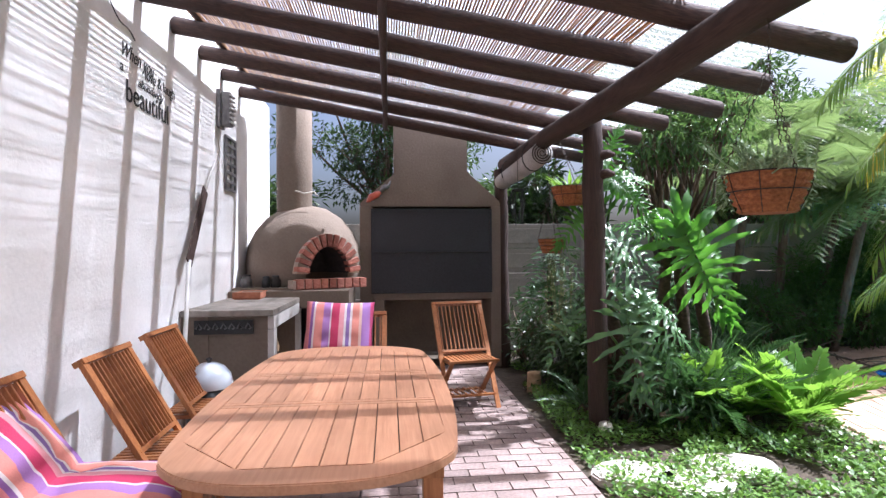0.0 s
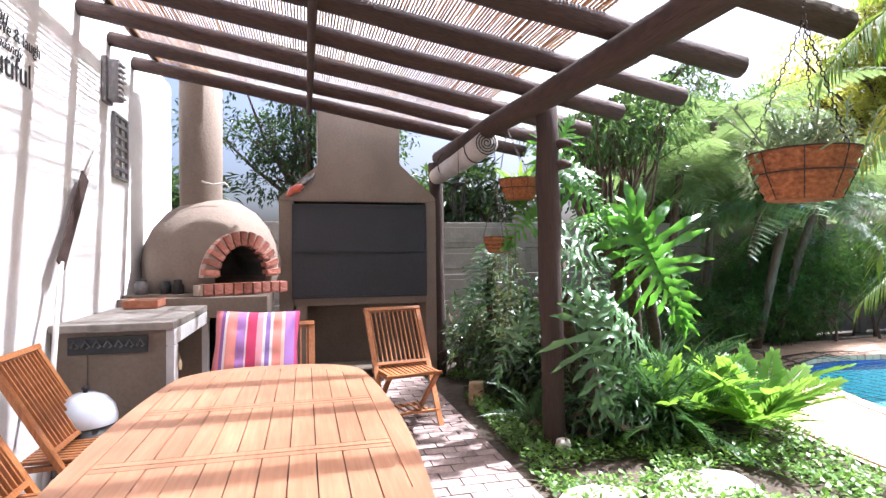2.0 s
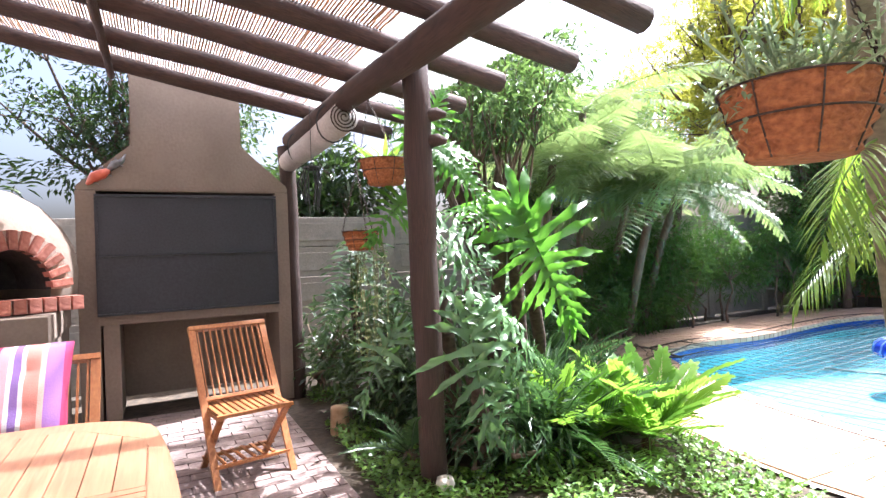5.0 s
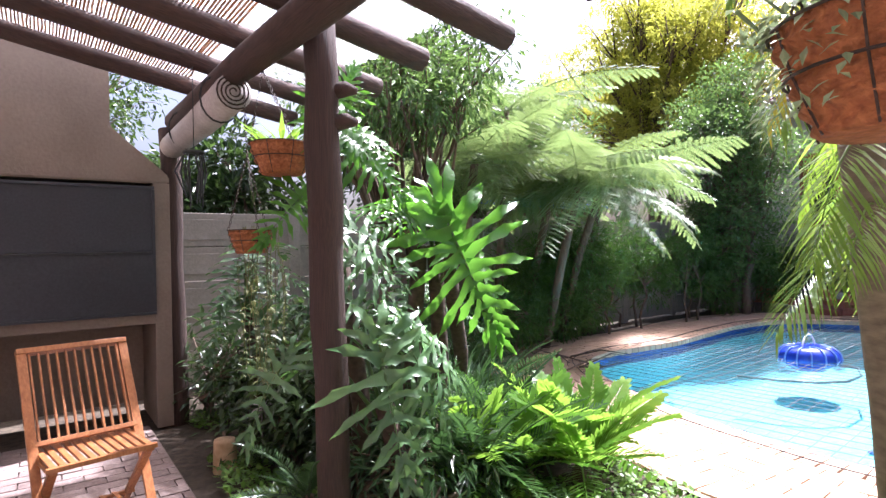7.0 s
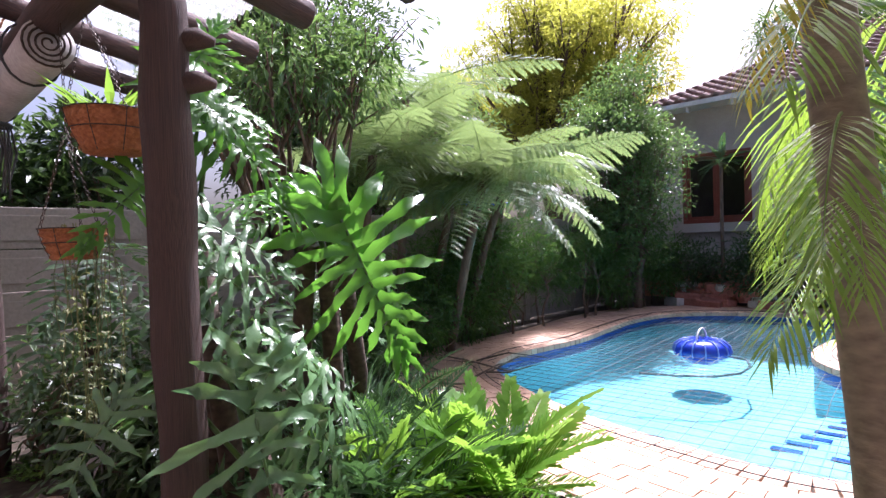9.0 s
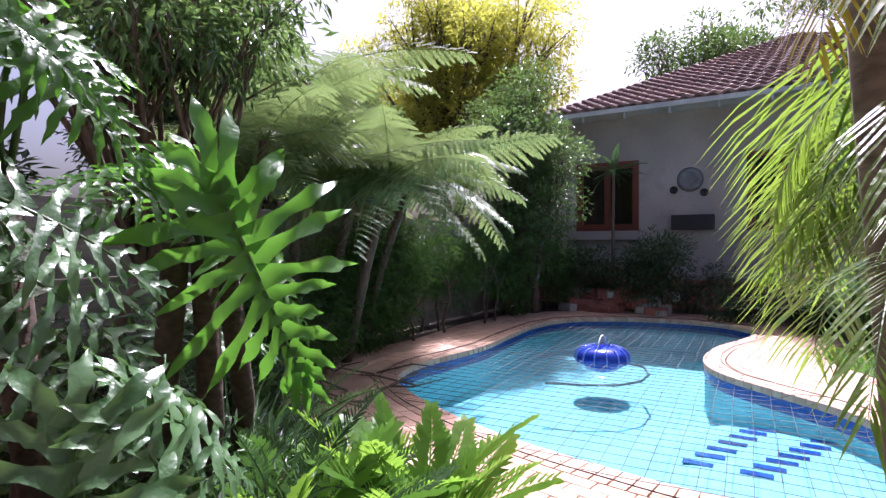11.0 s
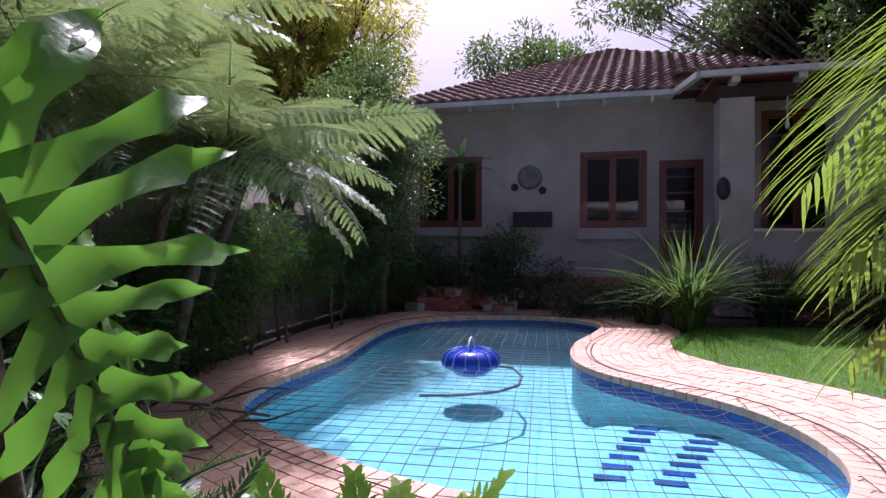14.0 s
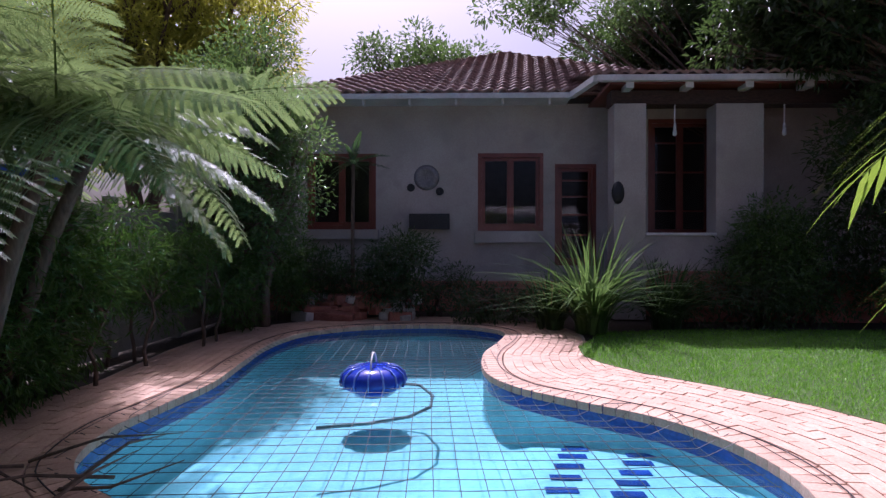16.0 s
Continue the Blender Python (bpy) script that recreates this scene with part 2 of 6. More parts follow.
REED = foliage("reed", (0.22, 0.11, 0.055), (0.50, 0.31, 0.17), (0.52, 0.30, 0.15), 0.30, 0.8)
L_PHILO = foliage("philodendron_leaf", (0.035, 0.10, 0.015), (0.075, 0.19, 0.03), (0.24, 0.64, 0.05), 0.42, 0.31)
# shaded copy of the philodendron leaf: darker and less translucent, for the low plants
L_PHILO_SHADE = foliage("shaded_philodendron_leaf", (0.045, 0.10, 0.04), (0.10, 0.19, 0.08), (0.22, 0.42, 0.08), 0.22, 0.27)
L_FERN = foliage("tree_fern_frond", (0.05, 0.095, 0.03), (0.14, 0.19, 0.065), (0.34, 0.47, 0.15), 0.42, 0.36)
L_PALM = foliage("palm_frond", (0.06, 0.12, 0.015), (0.15, 0.22, 0.03), (0.34, 0.52, 0.05), 0.45, 0.35)
L_YELLOW = foliage("yellowing_frond", (0.28, 0.22, 0.02), (0.45, 0.36, 0.04), (0.7, 0.55, 0.06), 0.45, 0.4)
L_ZAMIA = foliage("bright_cycad_leaf", (0.07, 0.17, 0.02), (0.14, 0.30, 0.04), (0.38, 0.65, 0.07), 0.45, 0.3)
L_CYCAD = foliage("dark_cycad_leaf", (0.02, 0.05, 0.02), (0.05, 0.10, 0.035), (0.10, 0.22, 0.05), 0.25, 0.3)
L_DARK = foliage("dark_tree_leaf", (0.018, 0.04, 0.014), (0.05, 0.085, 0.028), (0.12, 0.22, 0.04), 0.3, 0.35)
L_SHRUB = foliage("shrub_leaf", (0.04, 0.09, 0.025), (0.10, 0.17, 0.05), (0.22, 0.36, 0.08), 0.35, 0.3)
L_CONIFER = foliage("yellow_green_spray", (0.14, 0.18, 0.025), (0.42, 0.43, 0.07), (0.66, 0.66, 0.10), 0.6, 0.6)
L_BAMBOO = foliage("bamboo_leaf", (0.025, 0.07, 0.012), (0.07, 0.14, 0.025), (0.18, 0.36, 0.05), 0.3, 0.40)
L_COVER = foliage("ground_cover_leaf", (0.05, 0.12, 0.02), (0.16, 0.28, 0.05), (0.3, 0.5, 0.08), 0.35, 0.4)
L_SUCC = foliage("grey_green_succulent", (0.15, 0.22, 0.12), (0.30, 0.38, 0.22), (0.4, 0.5, 0.25), 0.2, 0.5)
L_GRASS = foliage("lawn_blade", (0.07, 0.21, 0.012), (0.15, 0.36, 0.025), (0.28, 0.60, 0.04), 0.35, 0.5)
L_STRAND = foliage("pale_strand", (0.09, 0.11, 0.035), (0.19, 0.20, 0.075), (0.3, 0.32, 0.1), 0.3, 0.6)


# ---- mesh helpers ----
def finish(name, bm, mats, parent=None, label="", smooth=False):
    me = bpy.data.meshes.new(name)
    bm.normal_update()
    if smooth:
        for f in bm.faces:
            f.smooth = True
    bm.to_mesh(me)
    bm.free()
    for m in (mats if isinstance(mats, (list, tuple)) else [mats]):
        me.materials.append(m)
    ob = new(name, me)
    if parent:
        ob.parent = parent
    if label:
        ob["label"] = label
    return ob


def part(name, bm, mats, parent, label="", smooth=False):
    return finish(name, bm, mats, parent, label, smooth)


def share(name, mesh, parent, m):
    ob = new(name, mesh)
    ob.parent = parent
    ob.matrix_basis = m
    return ob


def thing(name, label, category, m=None, group="", kind=""):
    ob = new(name)
    ob.empty_display_size = 0.1
    if m is not None:
        ob.matrix_basis = m
    return tagged(ob, label, category, group, kind)


def setting(name, bm, mats, label, smooth=False, category=""):
    return tagged(finish(name, bm, mats, None, "", smooth), label, category or name.split("_")[0], "", "structure")


def box(bm, c, s, m=None, bevel=0.0):
    mt = Matrix.Translation(c) @ Matrix.Diagonal((*s, 1))
    r = bmesh.ops.create_cube(bm, size=1.0, matrix=(m @ mt) if m is not None else mt)
    if bevel:
        bmesh.ops.bevel(bm, geom=list({e for v in r["verts"] for e in v.link_edges}), offset=bevel, segments=2, affect="EDGES", profile=0.7)
    return bm


def boxed(c, s, bevel=0.004, m=None):
    return box(bmesh.new(), c, s, m, bevel)


def span(bm, a, b, w, h, up=(0, 0, 1), bevel=0.003):
    """A bar of w by h from a to b."""
    a, b = Vector(a), Vector(b)
    z = (b - a).normalized()
    x = Vector(up).cross(z)
    x = x.normalized() if x.length > 1e-4 else Vector((1, 0, 0))
    y = z.cross(x)
    m = Matrix((x, y, z)).transposed().to_4x4()
    m.translation = (a + b) / 2
    return box(bm, (0, 0, 0), (w, h, (b - a).length), m, bevel)


def tube(bm, pts, radii, n=8, cap=True, mat=0):
    pts = [Vector(p) for p in pts]
    if isinstance(radii, (int, float)):
        radii = [radii] * len(pts)
    rings, side = [], None
    for i, p in enumerate(pts):
        d = (pts[min(i + 1, len(pts) - 1)] - pts[max(i - 1, 0)]).normalized()
        if side is None:
            side = d.orthogonal().normalized()
        side = (side - d * side.dot(d)).normalized()
        up = d.cross(side)
        rings.append([bm.verts.new(p + radii[i] * (math.cos(a) * side + math.sin(a) * up)) for a in (2 * math.pi * k / n for k in range(n))])
    for r0, r1 in zip(rings, rings[1:]):
        for k in range(n):
            f = bm.faces.new((r0[k], r0[(k + 1) % n], r1[(k + 1) % n], r1[k]))
            f.material_index, f.smooth = mat, n > 5
    if cap and n > 2:
        bm.faces.new(rings[0][::-1]).material_index = mat
        bm.faces.new(rings[-1]).material_index = mat
    return bm


def lathe(bm, profile, n=24, c=(0, 0, 0), wob=0.0):
    rings = [[bm.verts.new((c[0] + r * math.cos(a) * (1 + wob * noise.noise((3 * math.cos(a), 3 * math.sin(a), 9 * z))), c[1] + r * math.sin(a), c[2] + z))
              for a in (2 * math.pi * k / n for k in range(n))] for r, z in profile]
    for r0, r1 in zip(rings, rings[1:]):
        for k in range(n):
            f = bm.faces.new((r0[k], r0[(k + 1) % n], r1[(k + 1) % n], r1[k]))
            f.smooth = True
    return bm


def prism(bm, outline, z0, z1, m=None):
    lo = [bm.verts.new((x, y, z0)) for x, y in outline]
    hi = [bm.verts.new((x, y, z1)) for x, y in outline]
    n = len(outline)
    bm.faces.new(lo[::-1]), bm.faces.new(hi)
    for k in range(n):
        bm.faces.new((lo[k], lo[(k + 1) % n], hi[(k + 1) % n], hi[k]))
    if m is not None:
        bmesh.ops.transform(bm, matrix=m, verts=lo + hi)
    bmesh.ops.recalc_face_normals(bm, faces=list({f for v in lo + hi for f in v.link_faces}))
    return bm


def log(a, b, r, seed, n=10, taper=0.94):
    """A peeled timber pole, not quite straight, with knots."""
    a, b = Vector(a), Vector(b)
    rnd = random.Random(seed)
    k = 9
    pts = [a.lerp(b, i / k) + Vector((rnd.uniform(-1, 1), rnd.uniform(-1, 1), rnd.uniform(-1, 1))) * r * 0.10 for i in range(k + 1)]
    pts[0], pts[-1] = a, b
    radii = [r * (1 - (1 - taper) * i / k) * rnd.uniform(0.95, 1.06) for i in range(k + 1)]
    e = (b - a).normalized() * r * 0.12
    bm = tube(bmesh.new(), [a - e] + pts + [b + e], [radii[0] * 0.88] + radii + [radii[-1] * 0.88], n)
    return bm


def rot_to(d, up=(0, 0, 1)):
    """A turn whose y axis lies along d."""
    return Vector(d).to_track_quat("Y", "Z").to_matrix().to_4x4()


# ---- leaves ----
def blade(bm, m, length, width, curl=0.12, mat=0, fold=0.15):
    """One small leaf: four faces folded along the midrib."""
    pts = [(0, 0, 0), (-width / 2, length * 0.42, fold * width), (width / 2, length * 0.42, fold * width), (0, length * 0.45, 0), (0, length, -curl * length)]
    v = [bm.verts.new(m @ Vector(p)) for p in pts]
    for t in ((0, 3, 1), (0, 2, 3), (1, 3, 4), (3, 2, 4)):
        bm.faces.new([v[i] for i in t]).material_index = mat


def crown_mesh(name, clumps, per, leaf, width, seed, mat, flat=0.75, parent=None, hang=0.0, twig=True):
    """Leaf clumps: each (x, y, z, radius) holds leaves that point outward and down a little, denser to the skin."""
    rnd = random.Random(seed)
    verts, faces = [], []
    for cx, cy, cz, r in clumps:
        for _ in range(int(per * r * r)):
            d = Vector((rnd.gauss(0, 1), rnd.gauss(0, 1), rnd.gauss(0, 1))).normalized()
            p = Vector((cx, cy, cz)) + Vector((d.x, d.y, d.z * flat)) * r * rnd.uniform(0.35, 1.0) ** 0.6 * (1 + 0.35 * noise.noise(d * 2.2 + Vector((cx, cy, cz))))
            out = (d + Vector((rnd.gauss(0, 0.6), rnd.gauss(0, 0.6), rnd.gauss(0, 0.5) - hang))).normalized()
            side = out.cross(Vector((rnd.gauss(0, 0.4), rnd.gauss(0, 0.4), 1))).normalized()
            nrm = side.cross(out)
            ln, w = leaf * rnd.uniform(0.6, 1.25), width * rnd.uniform(0.7, 1.2)
            b = len(verts)
            verts += [p, p + out * ln * 0.45 - side * w * 0.5 + nrm * w * 0.15, p + out * ln * 0.45 + side * w * 0.5 + nrm * w * 0.15, p + out * ln - nrm * ln * 0.12]
            faces += [(b, b + 2, b + 3), (b, b + 3, b + 1)]
    me = bpy.data.meshes.new(name)
    me.from_pydata([tuple(v) for v in verts], [], faces)
    me.materials.append(mat)
    ob = new(name, me)
    if parent:
        ob.parent = parent
    return ob


def tree(label, base, height, clumps, per, leaf, width, seed, mat, trunk_r=0.12, stems=1, category="tree", name="tree", hang=0.0, flat=0.75, bark=None):
    """A tree: tapered stems with limbs that reach the clumps, and a broken crown of separate leaves."""
    rnd = random.Random(seed)
    root = thing(name, label, category, pose(*base))
    bm = bmesh.new()
    fork = height * 0.35
    for s in range(stems):
        off = Vector((rnd.uniform(-0.3, 0.3), rnd.uniform(-0.3, 0.3), 0)) * (stems > 1)
        pts = [off + Vector((rnd.uniform(-0.05, 0.05) * i, rnd.uniform(-0.05, 0.05) * i, fork * i / 4)) for i in range(5)]
        pts[0] = pts[0] - Vector((0, 0, 0.1))
        tube(bm, pts, [trunk_r * (1.25 - 0.12 * i) for i in range(5)], 9)
        for j, (cx, cy, cz, r) in enumerate(clumps):
            if j % stems == s:
                mid = pts[-1].lerp(Vector((cx, cy, cz)), 0.5) + Vector((rnd.uniform(-0.2, 0.2), rnd.uniform(-0.2, 0.2), rnd.uniform(0, 0.2)))
                tube(bm, [pts[-1], mid, Vector((cx, cy, cz))], [trunk_r * 0.55, trunk_r * 0.32, trunk_r * 0.1], 6)
                for q in range(3):
                    e = Vector((cx, cy, cz)) + Vector((rnd.gauss(0, 1), rnd.gauss(0, 1), rnd.gauss(0, 0.6))).normalized() * r * 0.75
                    tube(bm, [mid.lerp(Vector((cx, cy, cz)), 0.6), e], [trunk_r * 0.16, trunk_r * 0.05], 4)
    part("trunk", bm, bark or BARK, root, "", True)
    crown_mesh("crown", clumps, per, leaf, width, seed + 1, mat, flat, root, hang)
    return root


def random_clumps(seed, n, size, r0, r1, low=0.35):
    """n clumps spread through an egg of the given half-sizes, whose middle lies at height size[3]."""
    rnd = random.Random(seed)
    out = []
    for _ in range(n):
        d = Vector((rnd.gauss(0, 1), rnd.gauss(0, 1), rnd.gauss(0, 1))).normalized() * rnd.uniform(low, 1.0)
        out.append((d.x * size[0], d.y * size[1], size[3] + d.z * size[2], rnd.uniform(r0, r1)))
    return out


def frond_mesh(name, length, droop, count, leaf, width, seed, mats, rib=0.008, angle=62, vee=0.35, sag=0.25, teeth=0, bare=0.12, rise=0.0):
    """A feather-shaped frond along +y that bends down by droop: a tapering rib with a leaflet to each side at every step.
    teeth: pinnules cut into each leaflet."""
    rnd = random.Random(seed)
    bm = bmesh.new()
    def at(s):
        return Vector((0, length * (s - 0.10 * droop * s * s), rise * length * s - droop * length * 0.55 * s * s))
    steps = [0.0] + [bare + (1 - bare) * (i + 0.5) / count for i in range(count)] + [1.0]
    tube(bm, [at(u) for u in steps], [rib * (1.05 - u) + 0.0012 for u in steps], 5, mat=len(mats) - 1)
    bm.verts.ensure_lookup_table()
    ribs = list(bm.verts)
    for i in range(count):
        s = bare + (1 - bare) * (i + 0.5) / count
        p, d = at(s), (at(min(1, s + 0.02)) - at(s - 0.02)).normalized()
        scale = (math.sin(math.pi * min(1, (0.16 + 0.84 * s) ** 0.8)) ** 0.55 if s < 0.97 else 0.35) * rnd.uniform(0.88, 1.1)
        for sg in (-1, 1):
            a = radians(angle - 28 * s + rnd.uniform(-6, 6))
            out = (d * math.cos(a) + Vector((sg, 0, 0)) * math.sin(a) + Vector((0, 0, 1)) * (vee + rnd.uniform(-0.1, 0.1))).normalized()
            ln = leaf * max(0.12, scale)
            nrm = out.cross(Vector((sg, 0, 0)) if abs(out.x) < 0.5 else d).normalized()
            side = out.cross(Vector((0, 0, 1))).normalized()
            def q(u, w):
                return p + out * (ln * u) + side * (w * width * 0.5) - Vector((0, 0, 1)) * (sag * ln * u * u)
            if teeth:
                for k in range(teeth):
                    u0, u1 = k / teeth, (k + 0.8) / teeth
                    w = (1 - 0.85 * (k / teeth)) * width
                    for s2 in (-1, 1):
                        bm.faces.new([bm.verts.new(v) for v in (q(u0, 0), q(u0 + 0.04, s2 * 0.25), q(u1 + 0.10, s2 * 1.45 * w / width), q(u1, 0))])
            else:
                root = min(ribs[5 * (i + 1):5 * (i + 2)], key=lambda w: (w.co - q(0.05, 0)).length)
                v = [root] + [bm.verts.new(x) for x in (q(0.3, 1), q(0.3, -1), q(0.72, 0.75), q(0.72, -0.75), q(1, 0))]
                for t in ((0, 2, 1), (1, 2, 4, 3), (3, 4, 5)):
                    bm.faces.new([v[j] for j in t])
    me = bpy.data.meshes.new(name)
    bm.to_mesh(me)
    bm.free()
    for m in mats:
        me.materials.append(m)
    return me


def lobed_leaf(name, half, lobes, seed, droop=0.12, mats=()):
    """A deeply cut philodendron leaf one long, tip along +y: overlapping wavy lobes, each with blunt side teeth, the base lobes pointing back."""
    rnd = random.Random(seed)
    bm = bmesh.new()
    def mid(s):
        return Vector((0.03 * math.sin(3 * s), s, 0.06 * math.sin(math.pi * s) - droop * s * s))
    rows = 15
    for i in range(lobes):
        q = i / (lobes - 1)
        s = 0.01 + 0.93 * q ** 1.25
        for sg in (-1, 1):
            ln = half * (0.80 + 0.42 * math.sin(math.pi * min(1, 1.5 * q))) * (1.0 - 0.50 * q ** 1.3) * rnd.uniform(0.72, 1.18)
            ang = radians(158 - 134 * q ** 0.85 + rnd.uniform(-9, 9))
            tilt = rnd.uniform(0.05, 0.34)
            d = Vector((sg * math.sin(ang), math.cos(ang), tilt)).normalized()
            nrm = Vector((-d.y * sg, d.x * sg, 0)).normalized()
            b0, prev, wave = mid(s), None, rnd.uniform(0, 6)
            wide = 0.104 * half / 0.5 * (1.1 - 0.5 * q) * rnd.uniform(0.85, 1.1)
            tooth = [rnd.uniform(0, 1), rnd.uniform(0, 1)]
            for j in range(rows):
                u = j / (rows - 1)
                if u < 0.26:
                    w = wide * (1.25 - 2.6 * u)
                elif u < 0.62:
                    w = wide * (0.57 + 0.55 * (u - 0.26))
                else:
                    w = wide * 0.77 * max(0.0, 1 - ((u - 0.62) / 0.38) ** 1.15) + 0.002
                p = b0 + d * (ln * u) + Vector((0, 0.16 * ln * u * u, 0)) - Vector((0, 0, 1)) * ((0.16 + tilt) * ln * u * u)
                edge = []
                for side in (0, 1):
                    k = 1.0 if u < 0.35 else 0.74 + 0.55 * ((u * 2.4 + tooth[side]) % 1.0) ** 1.6
                    edge.append((w * 0.5 * k, 0.030 * ln * math.sin(11 * u + wave + 2.4 * side) * min(1, 2.5 * u) + 0.16 * w))
                row = [bm.verts.new(p + nrm * edge[0][0] + Vector((0, 0, edge[0][1]))), bm.verts.new(p), bm.verts.new(p - nrm * edge[1][0] + Vector((0, 0, edge[1][1])))]
                if prev:
                    bm.faces.new((prev[0], prev[1], row[1], row[0]))
                    bm.faces.new((prev[1], prev[2], row[2], row[1]))
                prev = row
    prev = None
    for j in range(9):
        p = mid(0.86 + 0.2 * j / 8)
        w = 0.085 * half / 0.5 * (1 - (j / 8) ** 1.6) * (0.8 + 0.35 * (j % 2)) + 0.003
        row = [bm.verts.new(p + Vector((w, 0, 0.010))), bm.verts.new(p), bm.verts.new(p - Vector((w, 0, -0.010)))]
        if prev:
            bm.faces.new((prev[0], prev[1], row[1], row[0]))
            bm.faces.new((prev[1], prev[2], row[2], row[1]))
        prev = row
    tube(bm, [mid(i / 8) + Vector((0, 0, 0.004)) for i in range(9)], [0.011 * (1.1 - i / 8) + 0.001 for i in range(9)], 5, mat=1)
    me = bpy.data.meshes.new(name)
    for f in bm.faces:
        f.smooth = True
    bm.to_mesh(me)
    bm.free()
    for m in mats:
        me.materials.append(m)
    return me


# ---- pool outline, used by ground, coping, walls, water and net ----
POOL_C = Vector((8.3, 4.75, 0))
POOL_KNOTS = [(4.66, 3.3), (4.76, 4.0), (4.96, 4.75), (5.38, 5.65), (5.88, 6.3), (6.55, 6.52), (7.2, 6.47), (8.0, 6.40), (9.0, 6.50), (10.1, 6.58), (11.1, 6.40), (11.75, 5.75), (12.05, 4.9),
              (12.05, 4.1), (11.75, 3.55), (11.25, 3.27), (10.4, 3.42), (9.55, 3.66), (8.6, 3.70), (7.95, 3.47), (7.45, 2.97), (7.0, 2.45), (6.5, 2.15), (5.95, 2.05), (5.45, 2.15), (4.98, 2.45), (4.73, 2.85)]


def spline(knots, per):
    out, n = [], len(knots)
    for i in range(n):
        p0, p1, p2, p3 = (Vector((*knots[(i + j - 1) % n], 0)) for j in range(4))
        for k in range(per):
            u = k / per
            out.append(0.5 * ((2 * p1) + (p2 - p0) * u + (2 * p0 - 5 * p1 + 4 * p2 - p3) * u * u + (3 * p1 - p0 - 3 * p2 + p3) * u ** 3))
    return out


POOL = spline(POOL_KNOTS, 6)


def outset(d):
    """The pool's edge moved outward by d."""
    n, out = len(POOL), []
    for i, p in enumerate(POOL):
        t = (POOL[(i + 1) % n] - POOL[i - 1]).normalized()
        out.append(p + Vector((-t.y, t.x, 0)) * d)
    return out


if (outset(1.0)[0] - POOL_C).length < (POOL[0] - POOL_C).length:
    POOL.reverse()


def ring_faces(bm, inner, outer, mat=0):
    a, b = [bm.verts.new(p) for p in inner], [bm.verts.new(p) for p in outer]
    n = len(a)
    for i in range(n):
        f = bm.faces.new((a[i], b[i], b[(i + 1) % n], a[(i + 1) % n]))
        f.material_index = mat
    bmesh.ops.recalc_face_normals(bm, faces=bm.faces)


def inside(poly, x, y):
    hit = False
    for i, p in enumerate(poly):
        q = poly[i - 1]
        if (p.y > y) != (q.y > y) and x < (q.x - p.x) * (y - p.y) / (q.y - p.y) + p.x:
            hit = not hit
    return hit


# ---- ground ----
bm = bmesh.new()
rings = [[p - Vector((0, 0, 0.03)) for p in outset(0.06)]]
for sc in (1.6, 2.6, 5, 12, 40, 120):
    rings.append([POOL_C + (p - POOL_C).normalized() * 3.9 * sc - Vector((0, 0, 0.03)) for p in POOL])
for r0, r1 in zip(rings, rings[1:]):
    ring_faces(bm, r0, r1)
bmesh.ops.remove_doubles(bm, verts=bm.verts, dist=0.001)
setting("ground", bm, SOIL, "dark garden soil under the plants and beyond")

PATIO_Y0, PATIO_Y1, PATIO_X1 = -2.4, 7.0, 1.32
bm = boxed(((-1.5 + PATIO_X1) / 2, (PATIO_Y0 + PATIO_Y1) / 2, -0.06), (PATIO_X1 + 1.5, PATIO_Y1 - PATIO_Y0, 0.1), 0)
floor = setting("floor", bm, JOINT, "patio of pinkish grey clay pavers in running bond")
bm = bmesh.new()
ring_faces(bm, [p - Vector((0, 0, 0.012)) for p in outset(0.25)], [p - Vector((0, 0, 0.012)) for p in outset(1.15)])
pavement = setting("pavement", bm, MORTAR, "brick paving round the swimming pool")

# lawn: base sheet beyond the paving on the open side
LAWN = [(3.2, 1.2), (4.3, 0.65), (5.3, 0.55), (6.2, 0.62), (6.9, 0.83), (7.35, 1.05), (7.9, 1.5), (8.5, 2.08), (9.0, 2.38), (9.4, 2.48), (10.0, 2.42), (10.7, 2.04), (11.24, 1.84), (11.6, 0.05), (11.6, -4), (2.2, -4), (2.2, 0.8)]
bm = bmesh.new()
prism(bm, LAWN, -0.05, 0.004)
lawn_base = setting("lawn", bm, TURF, "mown green lawn beside the pool paving")

# ---- pool shell ----
bm = bmesh.new()
BAND = -0.20
ring_faces(bm, [p + Vector((0, 0, BAND)) for p in POOL], [p + Vector((0, 0, -1.35)) for p in POOL])
def pool_depth(x, y):
    a = min(1.0, max(0.0, (x - 6.9) / 1.3) + max(0.0, (y - 3.35) / 1.2))
    return -0.31 - 0.28 * (a * a * (3 - 2 * a))
prev = None
for sc in [1.0, 0.985] + [0.97 - 0.05 * k for k in range(19)]:
    row = []
    for p in POOL:
        q = POOL_C + (p - POOL_C) * sc
        z = pool_depth(q.x, q.y)
        row.append(bm.verts.new((q.x, q.y, z + (0.05 if sc == 1.0 else 0))))
    if prev:
        for i in range(len(row)):
            bm.faces.new((prev[i], prev[(i + 1) % len(row)], row[(i + 1) % len(row)], row[i])).smooth = True
    prev = row
bm.faces.new(prev)
bmesh.ops.recalc_face_normals(bm, faces=bm.faces)
setting("pool_shell", bm, POOLPLASTER, "pale blue plastered swimming pool basin", category="pool")
bm = bmesh.new()
ring_faces(bm, [p + Vector((0, 0, BAND)) for p in outset(-0.004)], [p + Vector((0, 0, 0.0)) for p in outset(-0.004)])
